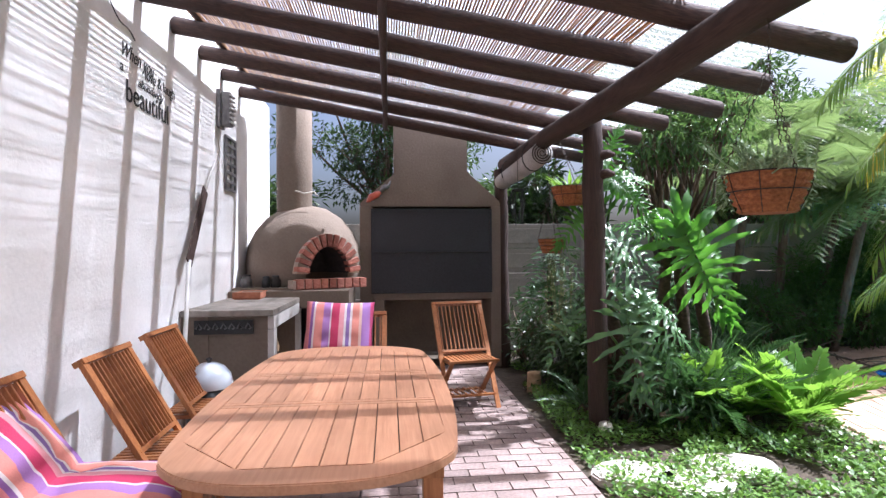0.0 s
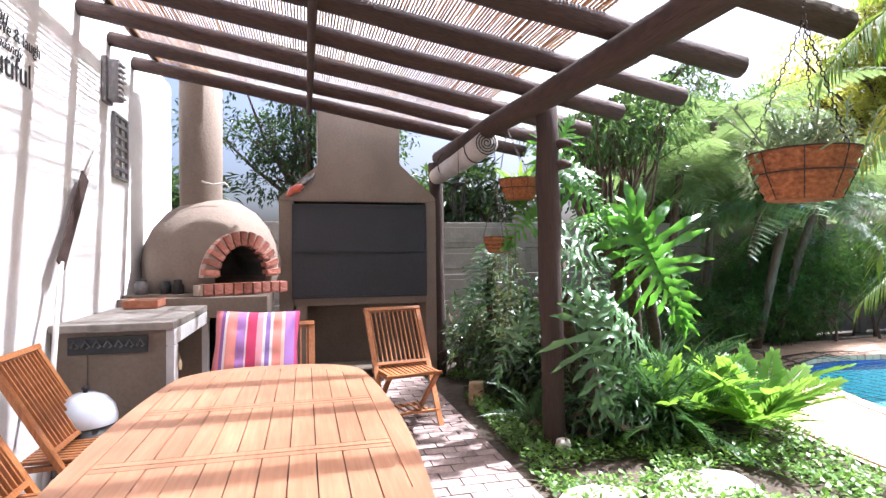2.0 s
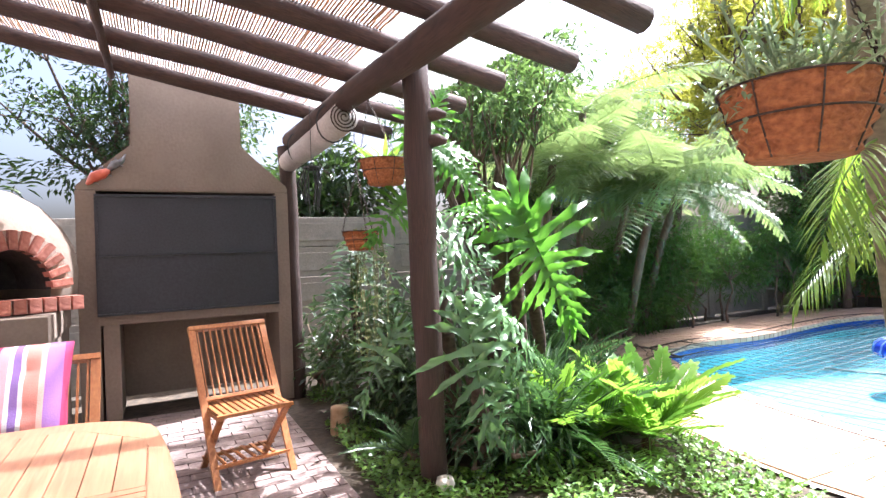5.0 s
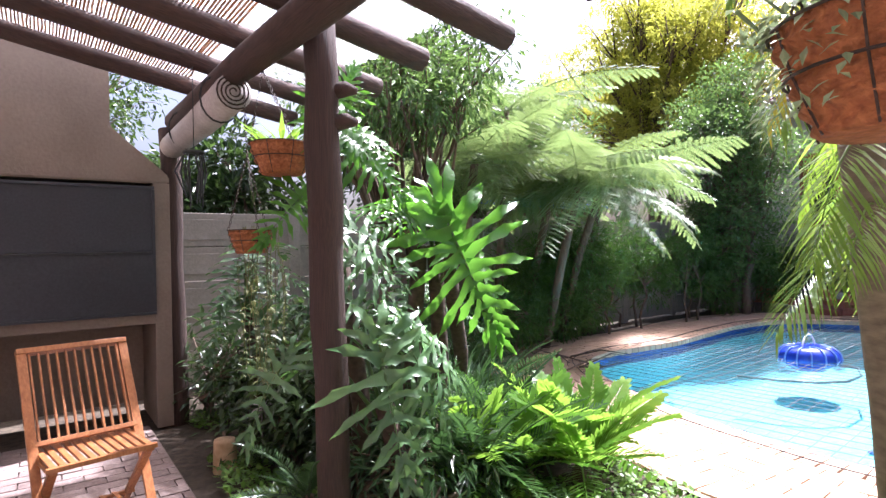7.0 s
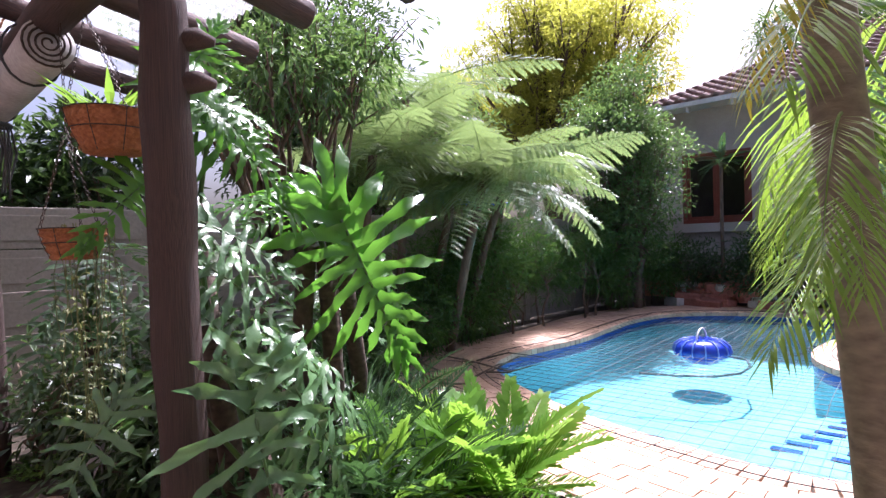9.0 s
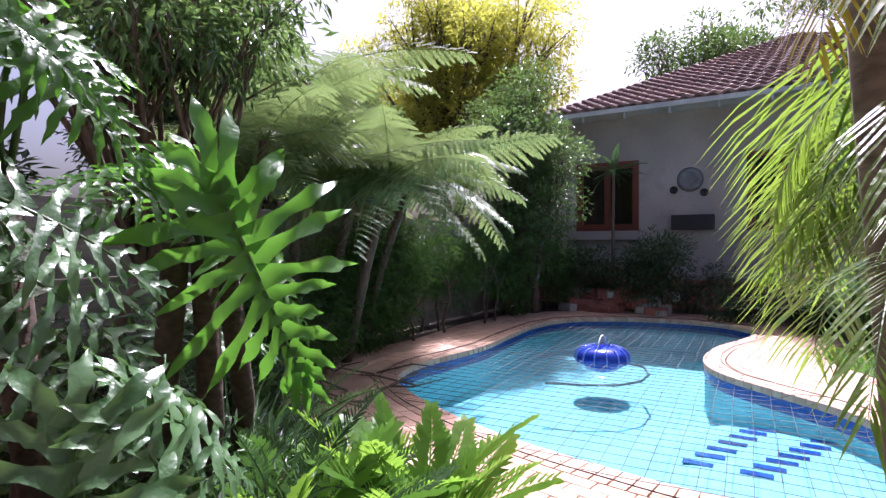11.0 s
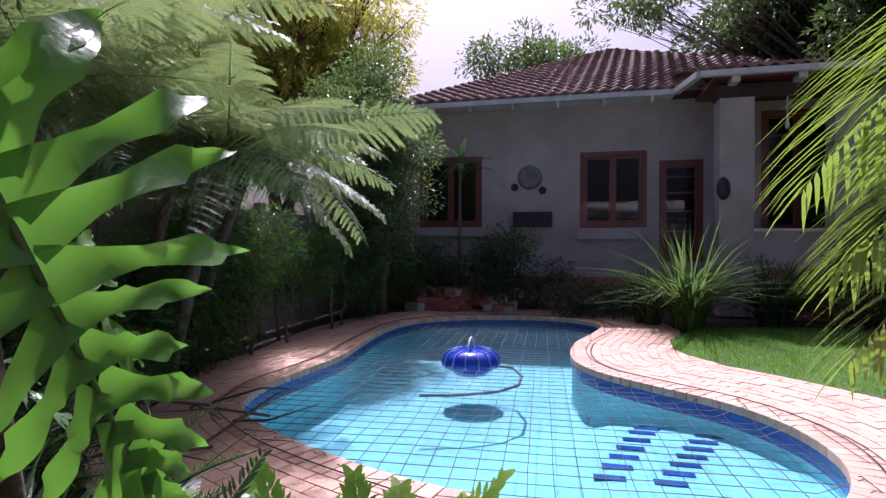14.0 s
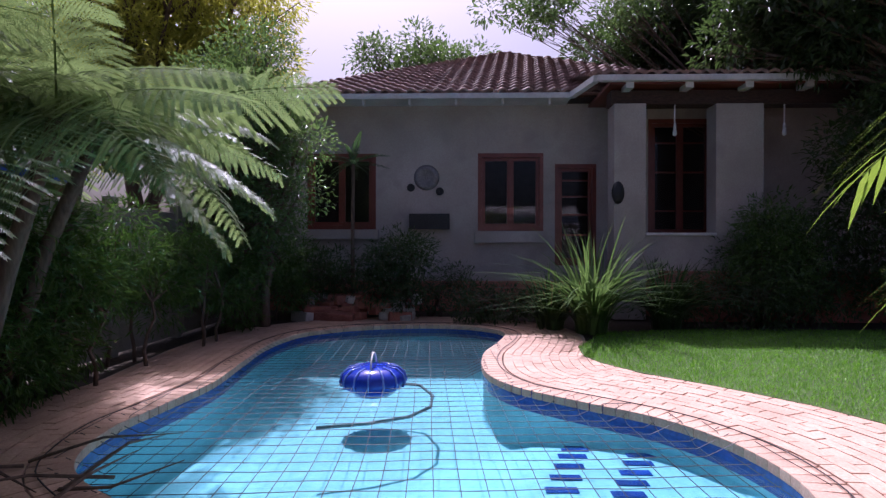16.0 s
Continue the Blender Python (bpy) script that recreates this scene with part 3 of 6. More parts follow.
setting("pool_tile_band", bm, POOLTILE, "royal blue tile band under the pool coping", category="pool")
bm = bmesh.new()
prev = None
bm.faces.new([bm.verts.new(p + Vector((0, 0, -0.11))) for p in outset(-0.008)]).normal_update()
bmesh.ops.triangulate(bm, faces=bm.faces)
for f in bm.faces:
    if f.normal.z < 0:
        f.normal_flip()
water = setting("water", bm, WATER, "clear turquoise pool water with small ripples")
water.visible_shadow = False

# ---- boundary and house walls ----
bm = box(bmesh.new(), (-1.61, 2.7, 1.68), (0.22, 10.4, 3.42), None, 0.006)
setting("wall_west", bm, WALL, "tall white rendered boundary wall beside the patio")
# made-up wall out of view, there to bounce light and fill reflections
bm = box(bmesh.new(), (0.4, -2.52, 1.5), (4.2, 0.22, 3.06), None, 0.006)
setting("wall_south", bm, WALL, "unseen white wall added behind the viewpoint to bounce light")

# precast fence
fence = thing("fence", "weathered grey precast concrete panel fence", "fence", kind="structure")
FY, BAY = 8.2, 1.55
pm = boxed((0, 0, 0.95), (0.13, 0.13, 1.95), 0.012)
post_ob = part("post", pm, CONCRETE, fence)
post_ob.matrix_basis = pose(-3.19, FY, 0)
bm = boxed((0, 0, 0), (BAY - 0.10, 0.05, 0.355), 0.012)
box(bm, (0, -0.02, 0), (BAY - 0.34, 0.03, 0.22), None, 0.01)
panel_ob = part("panel", bm, CONCRETE, fence)
panel_ob.matrix_basis = pose(-3.19 + BAY / 2, FY, 0.19)
for i in range(14):
    if i:
        share("post", post_ob.data, fence, pose(-3.19 + BAY * i, FY, 0))
    for j in range(5):
        if i or j:
            share("panel", panel_ob.data, fence, pose(-3.19 + BAY * (i + 0.5), FY, 0.19 + 0.362 * j))

# ---- pergola ----
pergola = thing("pergola", "dark timber pole pergola with reed and clear corrugated roofing", "pergola")
RAKE = -0.180
def roof_z(x, y=5.0):
    return 3.127 + RAKE * (x + 1.49) + 0.028 * (y - 5.0)
RAFTERS = [-1.53, -0.93, -0.33, 0.28, 0.88, 1.49, 2.10, 2.705, 3.315, 3.91, 4.47, 5.08, 5.71, 6.35]
for i, y in enumerate(RAFTERS):
    x1 = 2.40 + 0.06 * math.sin(i * 2.3)
    yw = y + 0.04
    part("rafter", log((-1.49, yw, roof_z(-1.49, yw)), (x1, y, roof_z(x1, y)), 0.062, i, 10, 1.0), POLE, pergola)
part("beam", log((1.60, -1.6, roof_z(1.6, -1.6) - 0.145), (1.56, 7.0, roof_z(1.56, 7.0) - 0.145), 0.085, 31, 12, 1.0), POLE, pergola)
part("purlin", log((0.08, -1.6, roof_z(0.08, -1.6) - 0.085), (0.08, 6.45, roof_z(0.08, 6.45) - 0.085), 0.028, 33, 8), POLE, pergola)
part("purlin", log((-1.30, -1.6, roof_z(-1.3, -1.6) + 0.085), (-1.30, 6.7, roof_z(-1.3, 6.7) + 0.085), 0.026, 34, 8), POLE, pergola)
pole = part("post", log((1.755, 4.41, -0.1), (1.70, 4.39, 2.47), 0.083, 40, 14, 0.95), POLE, pergola)
bm = bmesh.new()
for z, side in ((2.13, 1), (1.98, 1)):
    tube(bm, [(1.73, 4.39, z), (1.80, 4.31, z + 0.01), (1.845, 4.285, z)], [0.045, 0.038, 0.015], 8)
part("knot", bm, POLE, pole)
part("post", log((1.53, 7.0, -0.1), (1.51, 7.02, 2.42), 0.085, 41, 12, 0.95), POLE, pergola)
part("post", log((1.60, -1.4, -0.1), (1.60, -1.4, 2.20), 0.085, 43, 12, 0.95), POLE, pergola)
# reed blind: round stems side by side, from wall to beam
rnd = random.Random(5)
bm = bmesh.new()
x = -1.33
while x < 1.55:
    r = rnd.uniform(0.0054, 0.0068)
    y = -1.75
    while y < 6.38:
        ln = rnd.uniform(1.6, 2.4)
        y2 = min(6.41, y + ln)
        dx, dz = rnd.uniform(-0.004, 0.004), rnd.uniform(-0.003, 0.004)
        tube(bm, [(x, y, roof_z(x, y) + 0.075 + dz), (x + dx, (y + y2) / 2, roof_z(x, (y + y2) / 2) + 0.072 + rnd.uniform(-0.004, 0.004)), (x - dx, y2, roof_z(x, y2) + 0.075 + dz)], r, 4, False)
        y = y2 + 0.005
    x += rnd.uniform(0.0175, 0.0215)
reeds = part("reed_blind", bm, REED, pergola, "sun-bleached brown reed blind")
reeds["kind"] = "stuff"
def corrugated(x0, x1, y0, y1, pitch=0.076, amp=0.010):
    b = bmesh.new()
    rows = []
    n = int((y1 - y0) / pitch * 6)
    for i in range(n + 1):
        y = y0 + (y1 - y0) * i / n
        dz = amp * math.sin(2 * math.pi * y / pitch)
        rows.append([b.verts.new((xx, y, roof_z(xx, y) + 0.105 + dz)) for xx in (x0, (x0 + x1) / 2, x1)])
    for r0, r1 in zip(rows, rows[1:]):
        for k in range(2):
            b.faces.new((r0[k], r1[k], r1[k + 1], r0[k + 1])).smooth = True
    return b
for y0, y1 in ((-1.7, 0.1), (0.14, 1.9), (1.94, 3.6), (3.64, 5.2), (5.24, 6.86)):
    part("roof_sheet", corrugated(-1.48, 2.28, y0, y1), SHEET, pergola, "clear corrugated plastic sheet")

# ---- house beyond the pool ----
house = thing("house", "single-storey grey-beige house with a hipped brown tile roof", "house")
HX = 14.3
def wall_with_holes(x0, x1, y0, y1, z0, z1, holes):
    """One closed skin with openings (y0, y1, z0, z1) cut right through."""
    b = bmesh.new()
    ys = sorted({y0, y1, *(v for h in holes for v in h[:2])})
    zs = sorted({z0, z1, *(v for h in holes for v in h[2:])})
    def solid(i, j):
        if not (0 <= i < len(ys) - 1 and 0 <= j < len(zs) - 1):
            return False
        cy, cz = (ys[i] + ys[i + 1]) / 2, (zs[j] + zs[j + 1]) / 2
        return not any(h[0] < cy < h[1] and h[2] < cz < h[3] for h in holes)
    vs = {}
    def v(x, i, j):
        if (x, i, j) not in vs:
            vs[x, i, j] = b.verts.new((x, ys[i], zs[j]))
        return vs[x, i, j]
    for i in range(len(ys) - 1):
        for j in range(len(zs) - 1):
            if not solid(i, j):
                continue
            b.faces.new((v(x0, i, j), v(x0, i, j + 1), v(x0, i + 1, j + 1), v(x0, i + 1, j)))
            b.faces.new((v(x1, i, j), v(x1, i + 1, j), v(x1, i + 1, j + 1), v(x1, i, j + 1)))
            for di, dj, p, q in ((-1, 0, (i, j), (i, j + 1)), (1, 0, (i + 1, j + 1), (i + 1, j)), (0, -1, (i + 1, j), (i, j)), (0, 1, (i, j + 1), (i + 1, j + 1))):
                if not solid(i + di, j + dj):
                    b.faces.new((v(x0, *p), v(x1, *p), v(x1, *q), v(x0, *q)))
    bmesh.ops.recalc_face_normals(b, faces=b.faces)
    return b
part("wall", wall_with_holes(HX, HX + 0.25, 0.2, 8.6, 0.62, 4.35, [(2.23, 3.60, 1.67, 3.30), (5.75, 7.21, 1.70, 3.30), (1.13, 1.99, 0.95, 3.07)]), HOUSE, house)
part("plinth", boxed((HX + 0.11, 4.4, 0.30), (0.30, 8.4, 0.64), 0.01), BRICK, house, "low red brick plinth")
part("wall", wall_with_holes(HX, HX + 0.2, -5.5, 0.19, 0.0, 4.35, [(-1.28, 0.06, 1.55, 4.0)]), HOUSE, house)
part("floor", boxed((13.45, -2.6, 0.45), (1.7, 5.9, 0.9), 0.01), BRICK, house)
# one dark sheet behind the openings paints the indoor shade; no room is modelled
part("room_shade_sheet", boxed((16.6, 3, 2.3), (0.1, 12, 4.3), 0), ROOM_SHADE, house)
part("column", boxed((13.08, 0.87, 1.98), (0.46, 0.58, 3.95), 0.015), HOUSE, house)
part("column", boxed((13.08, -1.12, 1.98), (0.40, 0.86, 3.95), 0.015), HOUSE, house)
part("parapet", boxed((13.0, -0.05, 1.15), (0.26, 1.27, 0.80), 0.01), HOUSE, house)
part("parapet_cap", boxed((13.0, -0.05, 1.57), (0.34, 1.27, 0.05), 0.01), TRIMW, house)
part("lintel", boxed((13.08, -2.2, 4.08), (0.34, 6.8, 0.26), 0.01), POLE, house, "dark stained porch beam")
part("porch_ceiling", boxed((13.5, -2.3, 4.27), (1.75, 7.2, 0.05), 0), MAHOG, house)
def window(name, y0, y1, z0, z1, sashes, par=house, x=HX, bars=()):
    w = thing(name, "", "")
    w.parent = par
    for k in ("label", "category"):
        if k in w:
            del w[k]
    b = bmesh.new()
    t = 0.085
    for c, s in (((x + 0.06, (y0 + y1) / 2, z1 - t / 2), (0.14, y1 - y0, t)), ((x + 0.06, (y0 + y1) / 2, z0 + t / 2), (0.14, y1 - y0, t)),
                 ((x + 0.06, y0 + t / 2, (z0 + z1) / 2), (0.136, t, z1 - z0 - 2 * t)), ((x + 0.06, y1 - t / 2, (z0 + z1) / 2), (0.136, t, z1 - z0 - 2 * t))):
        box(b, c, s, None, 0.006)
    part("window_frame", b, MAHOG, w, "red-brown varnished timber")
    n = sashes
    for i in range(n):
        a, c = y0 + t + (y1 - y0 - 2 * t) * i / n, y0 + t + (y1 - y0 - 2 * t) * (i + 1) / n
        b = bmesh.new()
        for cc, s in ((((x + 0.07), (a + c) / 2, z1 - t - 0.035), (0.06, c - a, 0.07)), ((x + 0.07, (a + c) / 2, z0 + t + 0.035), (0.06, c - a, 0.07)),
                      ((x + 0.07, a + 0.035, (z0 + z1) / 2), (0.056, 0.07, z1 - z0 - 2 * t - 0.14)), ((x + 0.07, c - 0.035, (z0 + z1) / 2), (0.056, 0.07, z1 - z0 - 2 * t - 0.14))):
            box(b, cc, s, None, 0.004)
        for f in bars:
            z = z0 + (z1 - z0) * f
            box(b, (x + 0.07, (a + c) / 2, z), (0.035, c - a - 0.1, 0.035), None, 0.003)
        part("sash", b, MAHOG, w)
        gb = bmesh.new()
        gb.faces.new([gb.verts.new((x + 0.075, yy, zz)) for yy, zz in ((c - 0.06, z0 + t), (a + 0.06, z0 + t), (a + 0.06, z1 - t), (c - 0.06, z1 - t))])
        gb.normal_update()
        for gf in gb.faces:
            if gf.normal.x > 0:
                gf.normal_flip()
        g = part("pane", gb, GLASS, w)
        g.visible_shadow = False
    return w
window("window", 2.23, 3.60, 1.67, 3.30, 2)
part("window_sill", boxed((HX - 0.05, 2.915, 1.54), (0.16, 1.5, 0.24), 0.01), HOUSE, house, "pale plastered window sill")
window("window", 5.75, 7.21, 1.70, 3.30, 2)
part("window_sill", boxed((HX - 0.05, 6.48, 1.59), (0.16, 1.6, 0.2), 0.01), HOUSE, house, "pale plastered window sill")
window("window", -1.28, 0.06, 1.55, 4.0, 2, bars=(0.22, 0.55, 0.8))
window("door", 1.13, 1.99, 0.95, 3.07, 1, bars=(0.3, 0.5, 0.68, 0.84))
# eaves, gutters and rafter tips
EAVE = 4.33
part("gutter", boxed((HX - 0.62, 4.85, EAVE), (0.12, 6.16, 0.11), 0.02), TRIMW, house)
part("gutter", boxed((12.58, -3.0, EAVE), (0.12, 9.1, 0.11), 0.02), TRIMW, house)
part("gutter", span(bmesh.new(), (HX - 0.62, 1.77, EAVE), (12.58, 1.55, EAVE), 0.12, 0.11), TRIMW, house)
part("soffit", boxed((HX - 0.30, 4.85, EAVE - 0.02), (0.58, 6.16, 0.02), 0), TRIMW, house)
for i in range(7):
    part("rafter_tip", boxed((HX - 0.55, 2.2 + 0.93 * i, EAVE - 0.10), (0.14, 0.05, 0.13), 0.01), TRIMW, house)
for i in range(4):
    part("rafter_tip", boxed((12.75, 0.95 - 1.05 * i, EAVE - 0.10), (0.3, 0.14, 0.12), 0.01), TRIMW, house)
# tiled roof: rows of curved tiles on each slope
def roof_slope(p0, p1, q0, q1, rows, cols, name="roof", thick=0.03):
    """Tile courses between an eave from p0 to p1 and a ridge from q0 to q1."""
    p0, p1, q0, q1 = map(Vector, (p0, p1, q0, q1))
    b = bmesh.new()
    wide = (p1 - p0).length
    nrm = (p1 - p0).cross(q0 - p0).normalized()
    if nrm.z < 0:
        nrm = -nrm
    for r in range(rows):
        a0, a1 = r / rows, (r + 1.06) / rows
        l0, l1, r0, r1 = p0.lerp(q0, a0), p0.lerp(q0, a1), p1.lerp(q1, a0), p1.lerp(q1, a1)
        n = max(1, int(cols * (r0 - l0).length / wide))
        for c in range(n):
            rowv = []
            for k in range(5):
                u = (c + k / 4 * 0.98) / n
                h = 0.028 * math.sin(math.pi * 2 * k / 4) + 0.01
                rowv.append((b.verts.new(l0.lerp(r0, u) + nrm * (h + thick + 0.012)), b.verts.new(l1.lerp(r1, u) + nrm * h), b.verts.new(l0.lerp(r0, u) + nrm * (h - 0.01))))
            for v, w in zip(rowv, rowv[1:]):
                b.faces.new((v[0], w[0], w[1], v[1]))
                b.faces.new((v[2], w[2], w[0], v[0]))
    o = part(name, b, ROOFTILE, house, "overlapping brown-red roof tiles")
    o["kind"] = "stuff"
    return o
APEX = (18.4, 2.75, 6.85)
roof_slope((23.2, 8.0, 4.40), (HX - 0.66, 8.0, 4.40), (18.45, 2.75, 6.85), APEX, 16, 34)
roof_slope((HX - 0.66, -2.4, 4.40), (23.2, -2.4, 4.40), APEX, (18.45, 2.75, 6.85), 16, 34)
roof_slope((12.52, 1.60, 4.40), (12.52, -7.4, 4.40), (14.7, 1.70, 4.92), (14.7, -7.4, 4.92), 8, 38)
part("roof_base", prism(bmesh.new(), [(HX - 0.5, 7.9), (22.9, 7.9), (22.9, -2.2), (HX - 0.5, -2.2)], 4.33, 4.37), POLE, house)

# ---- built-in grill with chimney ----
braai = thing("built_in_grill", "tall tan plastered built-in grill with dark steel shutter", "outdoor grill", pose(0.055, 0.11, 0.028))
FY0 = 6.80
def front_slab(outline, y0, y1):
    """A slab whose face is drawn in x and z."""
    b = bmesh.new()
    lo, hi = [b.verts.new((x, y0, z)) for x, z in outline], [b.verts.new((x, y1, z)) for x, z in outline]
    b.faces.new(lo), b.faces.new(hi[::-1])
    for k in range(len(outline)):
        b.faces.new((lo[k - 1], lo[k], hi[k], hi[k - 1]))
    bmesh.ops.recalc_face_normals(b, faces=b.faces)
    bmesh.ops.bevel(b, geom=b.edges[:], offset=0.012, segments=2, affect="EDGES")
    return b
part("body", front_slab([(-0.29, 1.93), (1.43, 1.93), (1.43, 1.99), (1.02, 2.36), (1.02, 3.3), (0.125, 3.3), (0.125, 2.33), (-0.29, 1.97)], FY0, FY0 + 0.75), PLASTER, braai)
for x0, x1, z0, z1 in ((-0.29, -0.14, 0, 1.93), (1.31, 1.43, 0, 1.93), (-0.14, 1.31, 0.80, 0.885)):
    part("jamb" if z0 == 0 else "hearth_slab", boxed(((x0 + x1) / 2, FY0 + 0.375, (z0 + z1) / 2 - (0.02 if z0 == 0 else 0)), (x1 - x0 + 0.002, 0.75, z1 - z0 + (0.042 if z0 == 0 else 0.002)), 0.008), PLASTER, braai)
part("back", boxed((0.58, FY0 + 0.70, 1.0), (1.45, 0.08, 1.9), 0), PLASTER, braai)
part("side_pier", boxed((-0.06, FY0 + 0.3, 0.4), (0.12, 0.6, 0.8), 0.008), PLASTER, braai)
shut = part("shutter", boxed((0.58, FY0 + 0.0, 1.63), (1.44, 0.03, 0.50), 0.006), STEEL, braai, "dark grey steel shutter")
part("shutter", boxed((0.58, FY0 - 0.012, 1.13), (1.44, 0.03, 0.50), 0.006), STEEL, braai, "dark grey steel shutter")
b = bmesh.new()
for c, s in (((0.58, FY0 - 0.005, 1.89), (1.47, 0.05, 0.022)), ((-0.145, FY0 - 0.005, 1.388), (0.022, 0.046, 0.975)), ((1.305, FY0 - 0.005, 1.388), (0.022, 0.046, 0.975)), ((0.58, FY0 - 0.01, 0.888), (1.47, 0.06, 0.02))):
    box(b, c, s, None, 0.003)
part("shutter_frame", b, STEEL, braai)
part("handle", boxed((0.58, FY0 - 0.034, 1.372), (1.38, 0.02, 0.014), 0.003), BLACK, braai)
gecko = thing("wall_ornament", "red and grey ceramic lizard ornament fixed to the plaster", "ornament", pose(-0.03, FY0 + 0.098, 2.10, 0, -38, 0))
b = tube(bmesh.new(), [(-0.15, 0, 0), (-0.07, 0, 0.015), (0, 0, 0), (0.06, 0, -0.006)], [0.012, 0.045, 0.042, 0.02], 8)
part("body", b, PORCELAIN, gecko, "", True)
b = tube(bmesh.new(), [(0.05, 0, 0), (0.12, 0, 0.012), (0.18, 0, 0), (0.24, 0, 0.03)], [0.02, 0.034, 0.022, 0.006], 8)
part("tail", b, GREY_METAL, gecko, "grey painted tail", True)
for k, (x, z) in enumerate(((-0.1, 0.05), (-0.1, -0.05), (0.02, 0.055), (0.02, -0.055), (0.14, 0.05), (0.14, -0.04))):
    part("foot", tube(bmesh.new(), [(x, 0, z * 0.3), (x + 0.02, -0.004, z)], [0.010, 0.006], 6), GREY_METAL, gecko)

# ---- pizza oven on its stand ----
oven = thing("pizza_oven", "domed tan plastered wood oven with red brick arch and round flue", "pizza oven")
OC = Vector((-0.86, 6.74, 1.02))
b = bmesh.new()
lathe(b, [(0.60, 0.0), (0.64, 0.12), (0.65, 0.29), (0.62, 0.47), (0.545, 0.63), (0.42, 0.78), (0.25, 0.89), (0.1, 0.925), (0.005, 0.93)], 40, OC, 0.015)
MOUTH = Matrix.Translation(OC) @ pose(0, 0, 0, 0, 0, 31) @ Matrix.Translation(-OC)
def in_mouth(c):
    q = MOUTH.inverted() @ c
    return q.y < OC.y - 0.3 and abs(q.x - OC.x) < 0.23 and q.z < OC.z + 0.42
bmesh.ops.delete(b, geom=[f for f in b.faces if in_mouth(f.calc_center_median())], context="FACES")
part("dome", b, PLASTER, oven, "", True)
b = lathe(bmesh.new(), [(0.195, 0.8), (0.20, 1.2), (0.20, 2.5), (0.17, 2.5)], 24, (OC.x - 0.1, OC.y - 0.08, OC.z))
part("flue", b, PLASTER, oven, "", True)
AX, AY, AR = OC.x, OC.y - 0.66, 0.23
b = bmesh.new()
prof = [(AR * math.cos(math.pi * k / 20), 0.06 + 1.25 * AR * math.sin(math.pi * k / 20)) for k in range(21)]
rows = [[b.verts.new((AX + x, y, OC.z + 0.10 + z)) for x, z in prof] for y in (AY + 0.01, AY + 0.55)]
for k in range(20):
    b.faces.new((rows[0][k], rows[0][k + 1], rows[1][k + 1], rows[1][k]))
b.faces.new(rows[1])
part("mouth", b, SOOT, oven, "sooty oven mouth").matrix_basis = MOUTH
b = bmesh.new()
outp = [((AR + 0.13) * math.cos(math.pi * k / 20), 0.06 + (1.25 * AR + 0.13) * math.sin(math.pi * k / 20)) for k in range(21)]
ra, rb = [[b.verts.new((AX + x, AY + 0.015, OC.z + 0.10 + z)) for x, z in pr] for pr in (prof, outp)]
rc = [b.verts.new((AX + x, AY + 0.55, OC.z + 0.10 + z)) for x, z in outp]
for k in range(20):
    b.faces.new((ra[k], rb[k], rb[k + 1], ra[k + 1]))
    b.faces.new((rb[k], rc[k], rc[k + 1], rb[k + 1]))
arch = part("arch", b, MORTAR, oven, "pale mortar round the arch bricks")
arch.matrix_basis = MOUTH
NB = 13
brick_me = None
for k in range(NB):
    a = math.pi * (k + 0.5) / NB
    cx, cz = (AR + 0.066) * math.cos(a), 0.06 + (1.25 * AR + 0.066) * math.sin(a)
    mt = pose(AX + cx, AY + 0.03, OC.z + 0.10 + cz) @ pose(0, 0, 0, 0, 90 - math.degrees(a), 0)
    if brick_me is None:
        brick_me = part("brick", boxed((0, 0, 0), (0.052, 0.11, 0.135), 0.005), BRICK, arch)
        brick_me.matrix_basis = mt
    else:
        share("brick", brick_me.data, arch, mt)
for k in range(9):
    share("brick", brick_me.data, arch, pose(AX - 0.35 + 0.09 * k, AY - 0.005, OC.z + 0.055) @ Matrix.Diagonal((1.42, 1.2, 0.75, 1)))
part("hearth", boxed((AX, AY + 0.03, OC.z + 0.05), (0.84, 0.14, 0.09), 0.004), MORTAR, oven).matrix_basis = MOUTH
stand = thing("oven_stand", "tan plastered oven stand with an open store below", "stand")
part("slab", boxed((-0.895, 6.45, 0.925), (1.20, 1.10, 0.18), 0.012), PLASTER, stand)
part("pier", boxed((-1.40, 6.5, 0.42), (0.16, 0.95, 0.84), 0.01), PLASTER, stand)
part("pier", boxed((-0.40, 6.5, 0.42), (0.18, 0.95, 0.84), 0.01), PLASTER, stand)
part("back", boxed((-0.9, 6.93, 0.39), (1.0, 0.1, 0.78), 0), SOOT, stand)
twig = thing("bent_wire", "thin pale bent stick lodged at the flue", "stick", pose(-0.80, 6.45, 2.06))
part("stick", tube(bmesh.new(), [(-0.12, -0.02, 0.03), (-0.02, -0.02, 0.0), (0.09, -0.02, 0.02), (0.13, -0.02, -0.03)], 0.008, 6), TWINE, twig)

# ---- side counter with firewood ----
counter = thing("counter", "plastered garden counter with stone top and firewood bays", "counter")
CX0, CX1, CY0, CY1 = -1.495, -0.80, 4.66, 6.04
part("body", boxed(((CX0 + CX1) / 2 - 0.02, CY0 + 0.11, 0.45), (CX1 - CX0 - 0.04, 0.20, 0.90), 0.008), PLASTER, counter)
part("body", boxed((CX0 + 0.10, (CY0 + CY1) / 2, 0.45), (0.2, CY1 - CY0, 0.90), 0.0), PLASTER, counter)
part("end", boxed(((CX0 + CX1) / 2 - 0.02, CY1 - 0.06, 0.45), (CX1 - CX0 - 0.04, 0.12, 0.90), 0.008), PLASTER, counter)
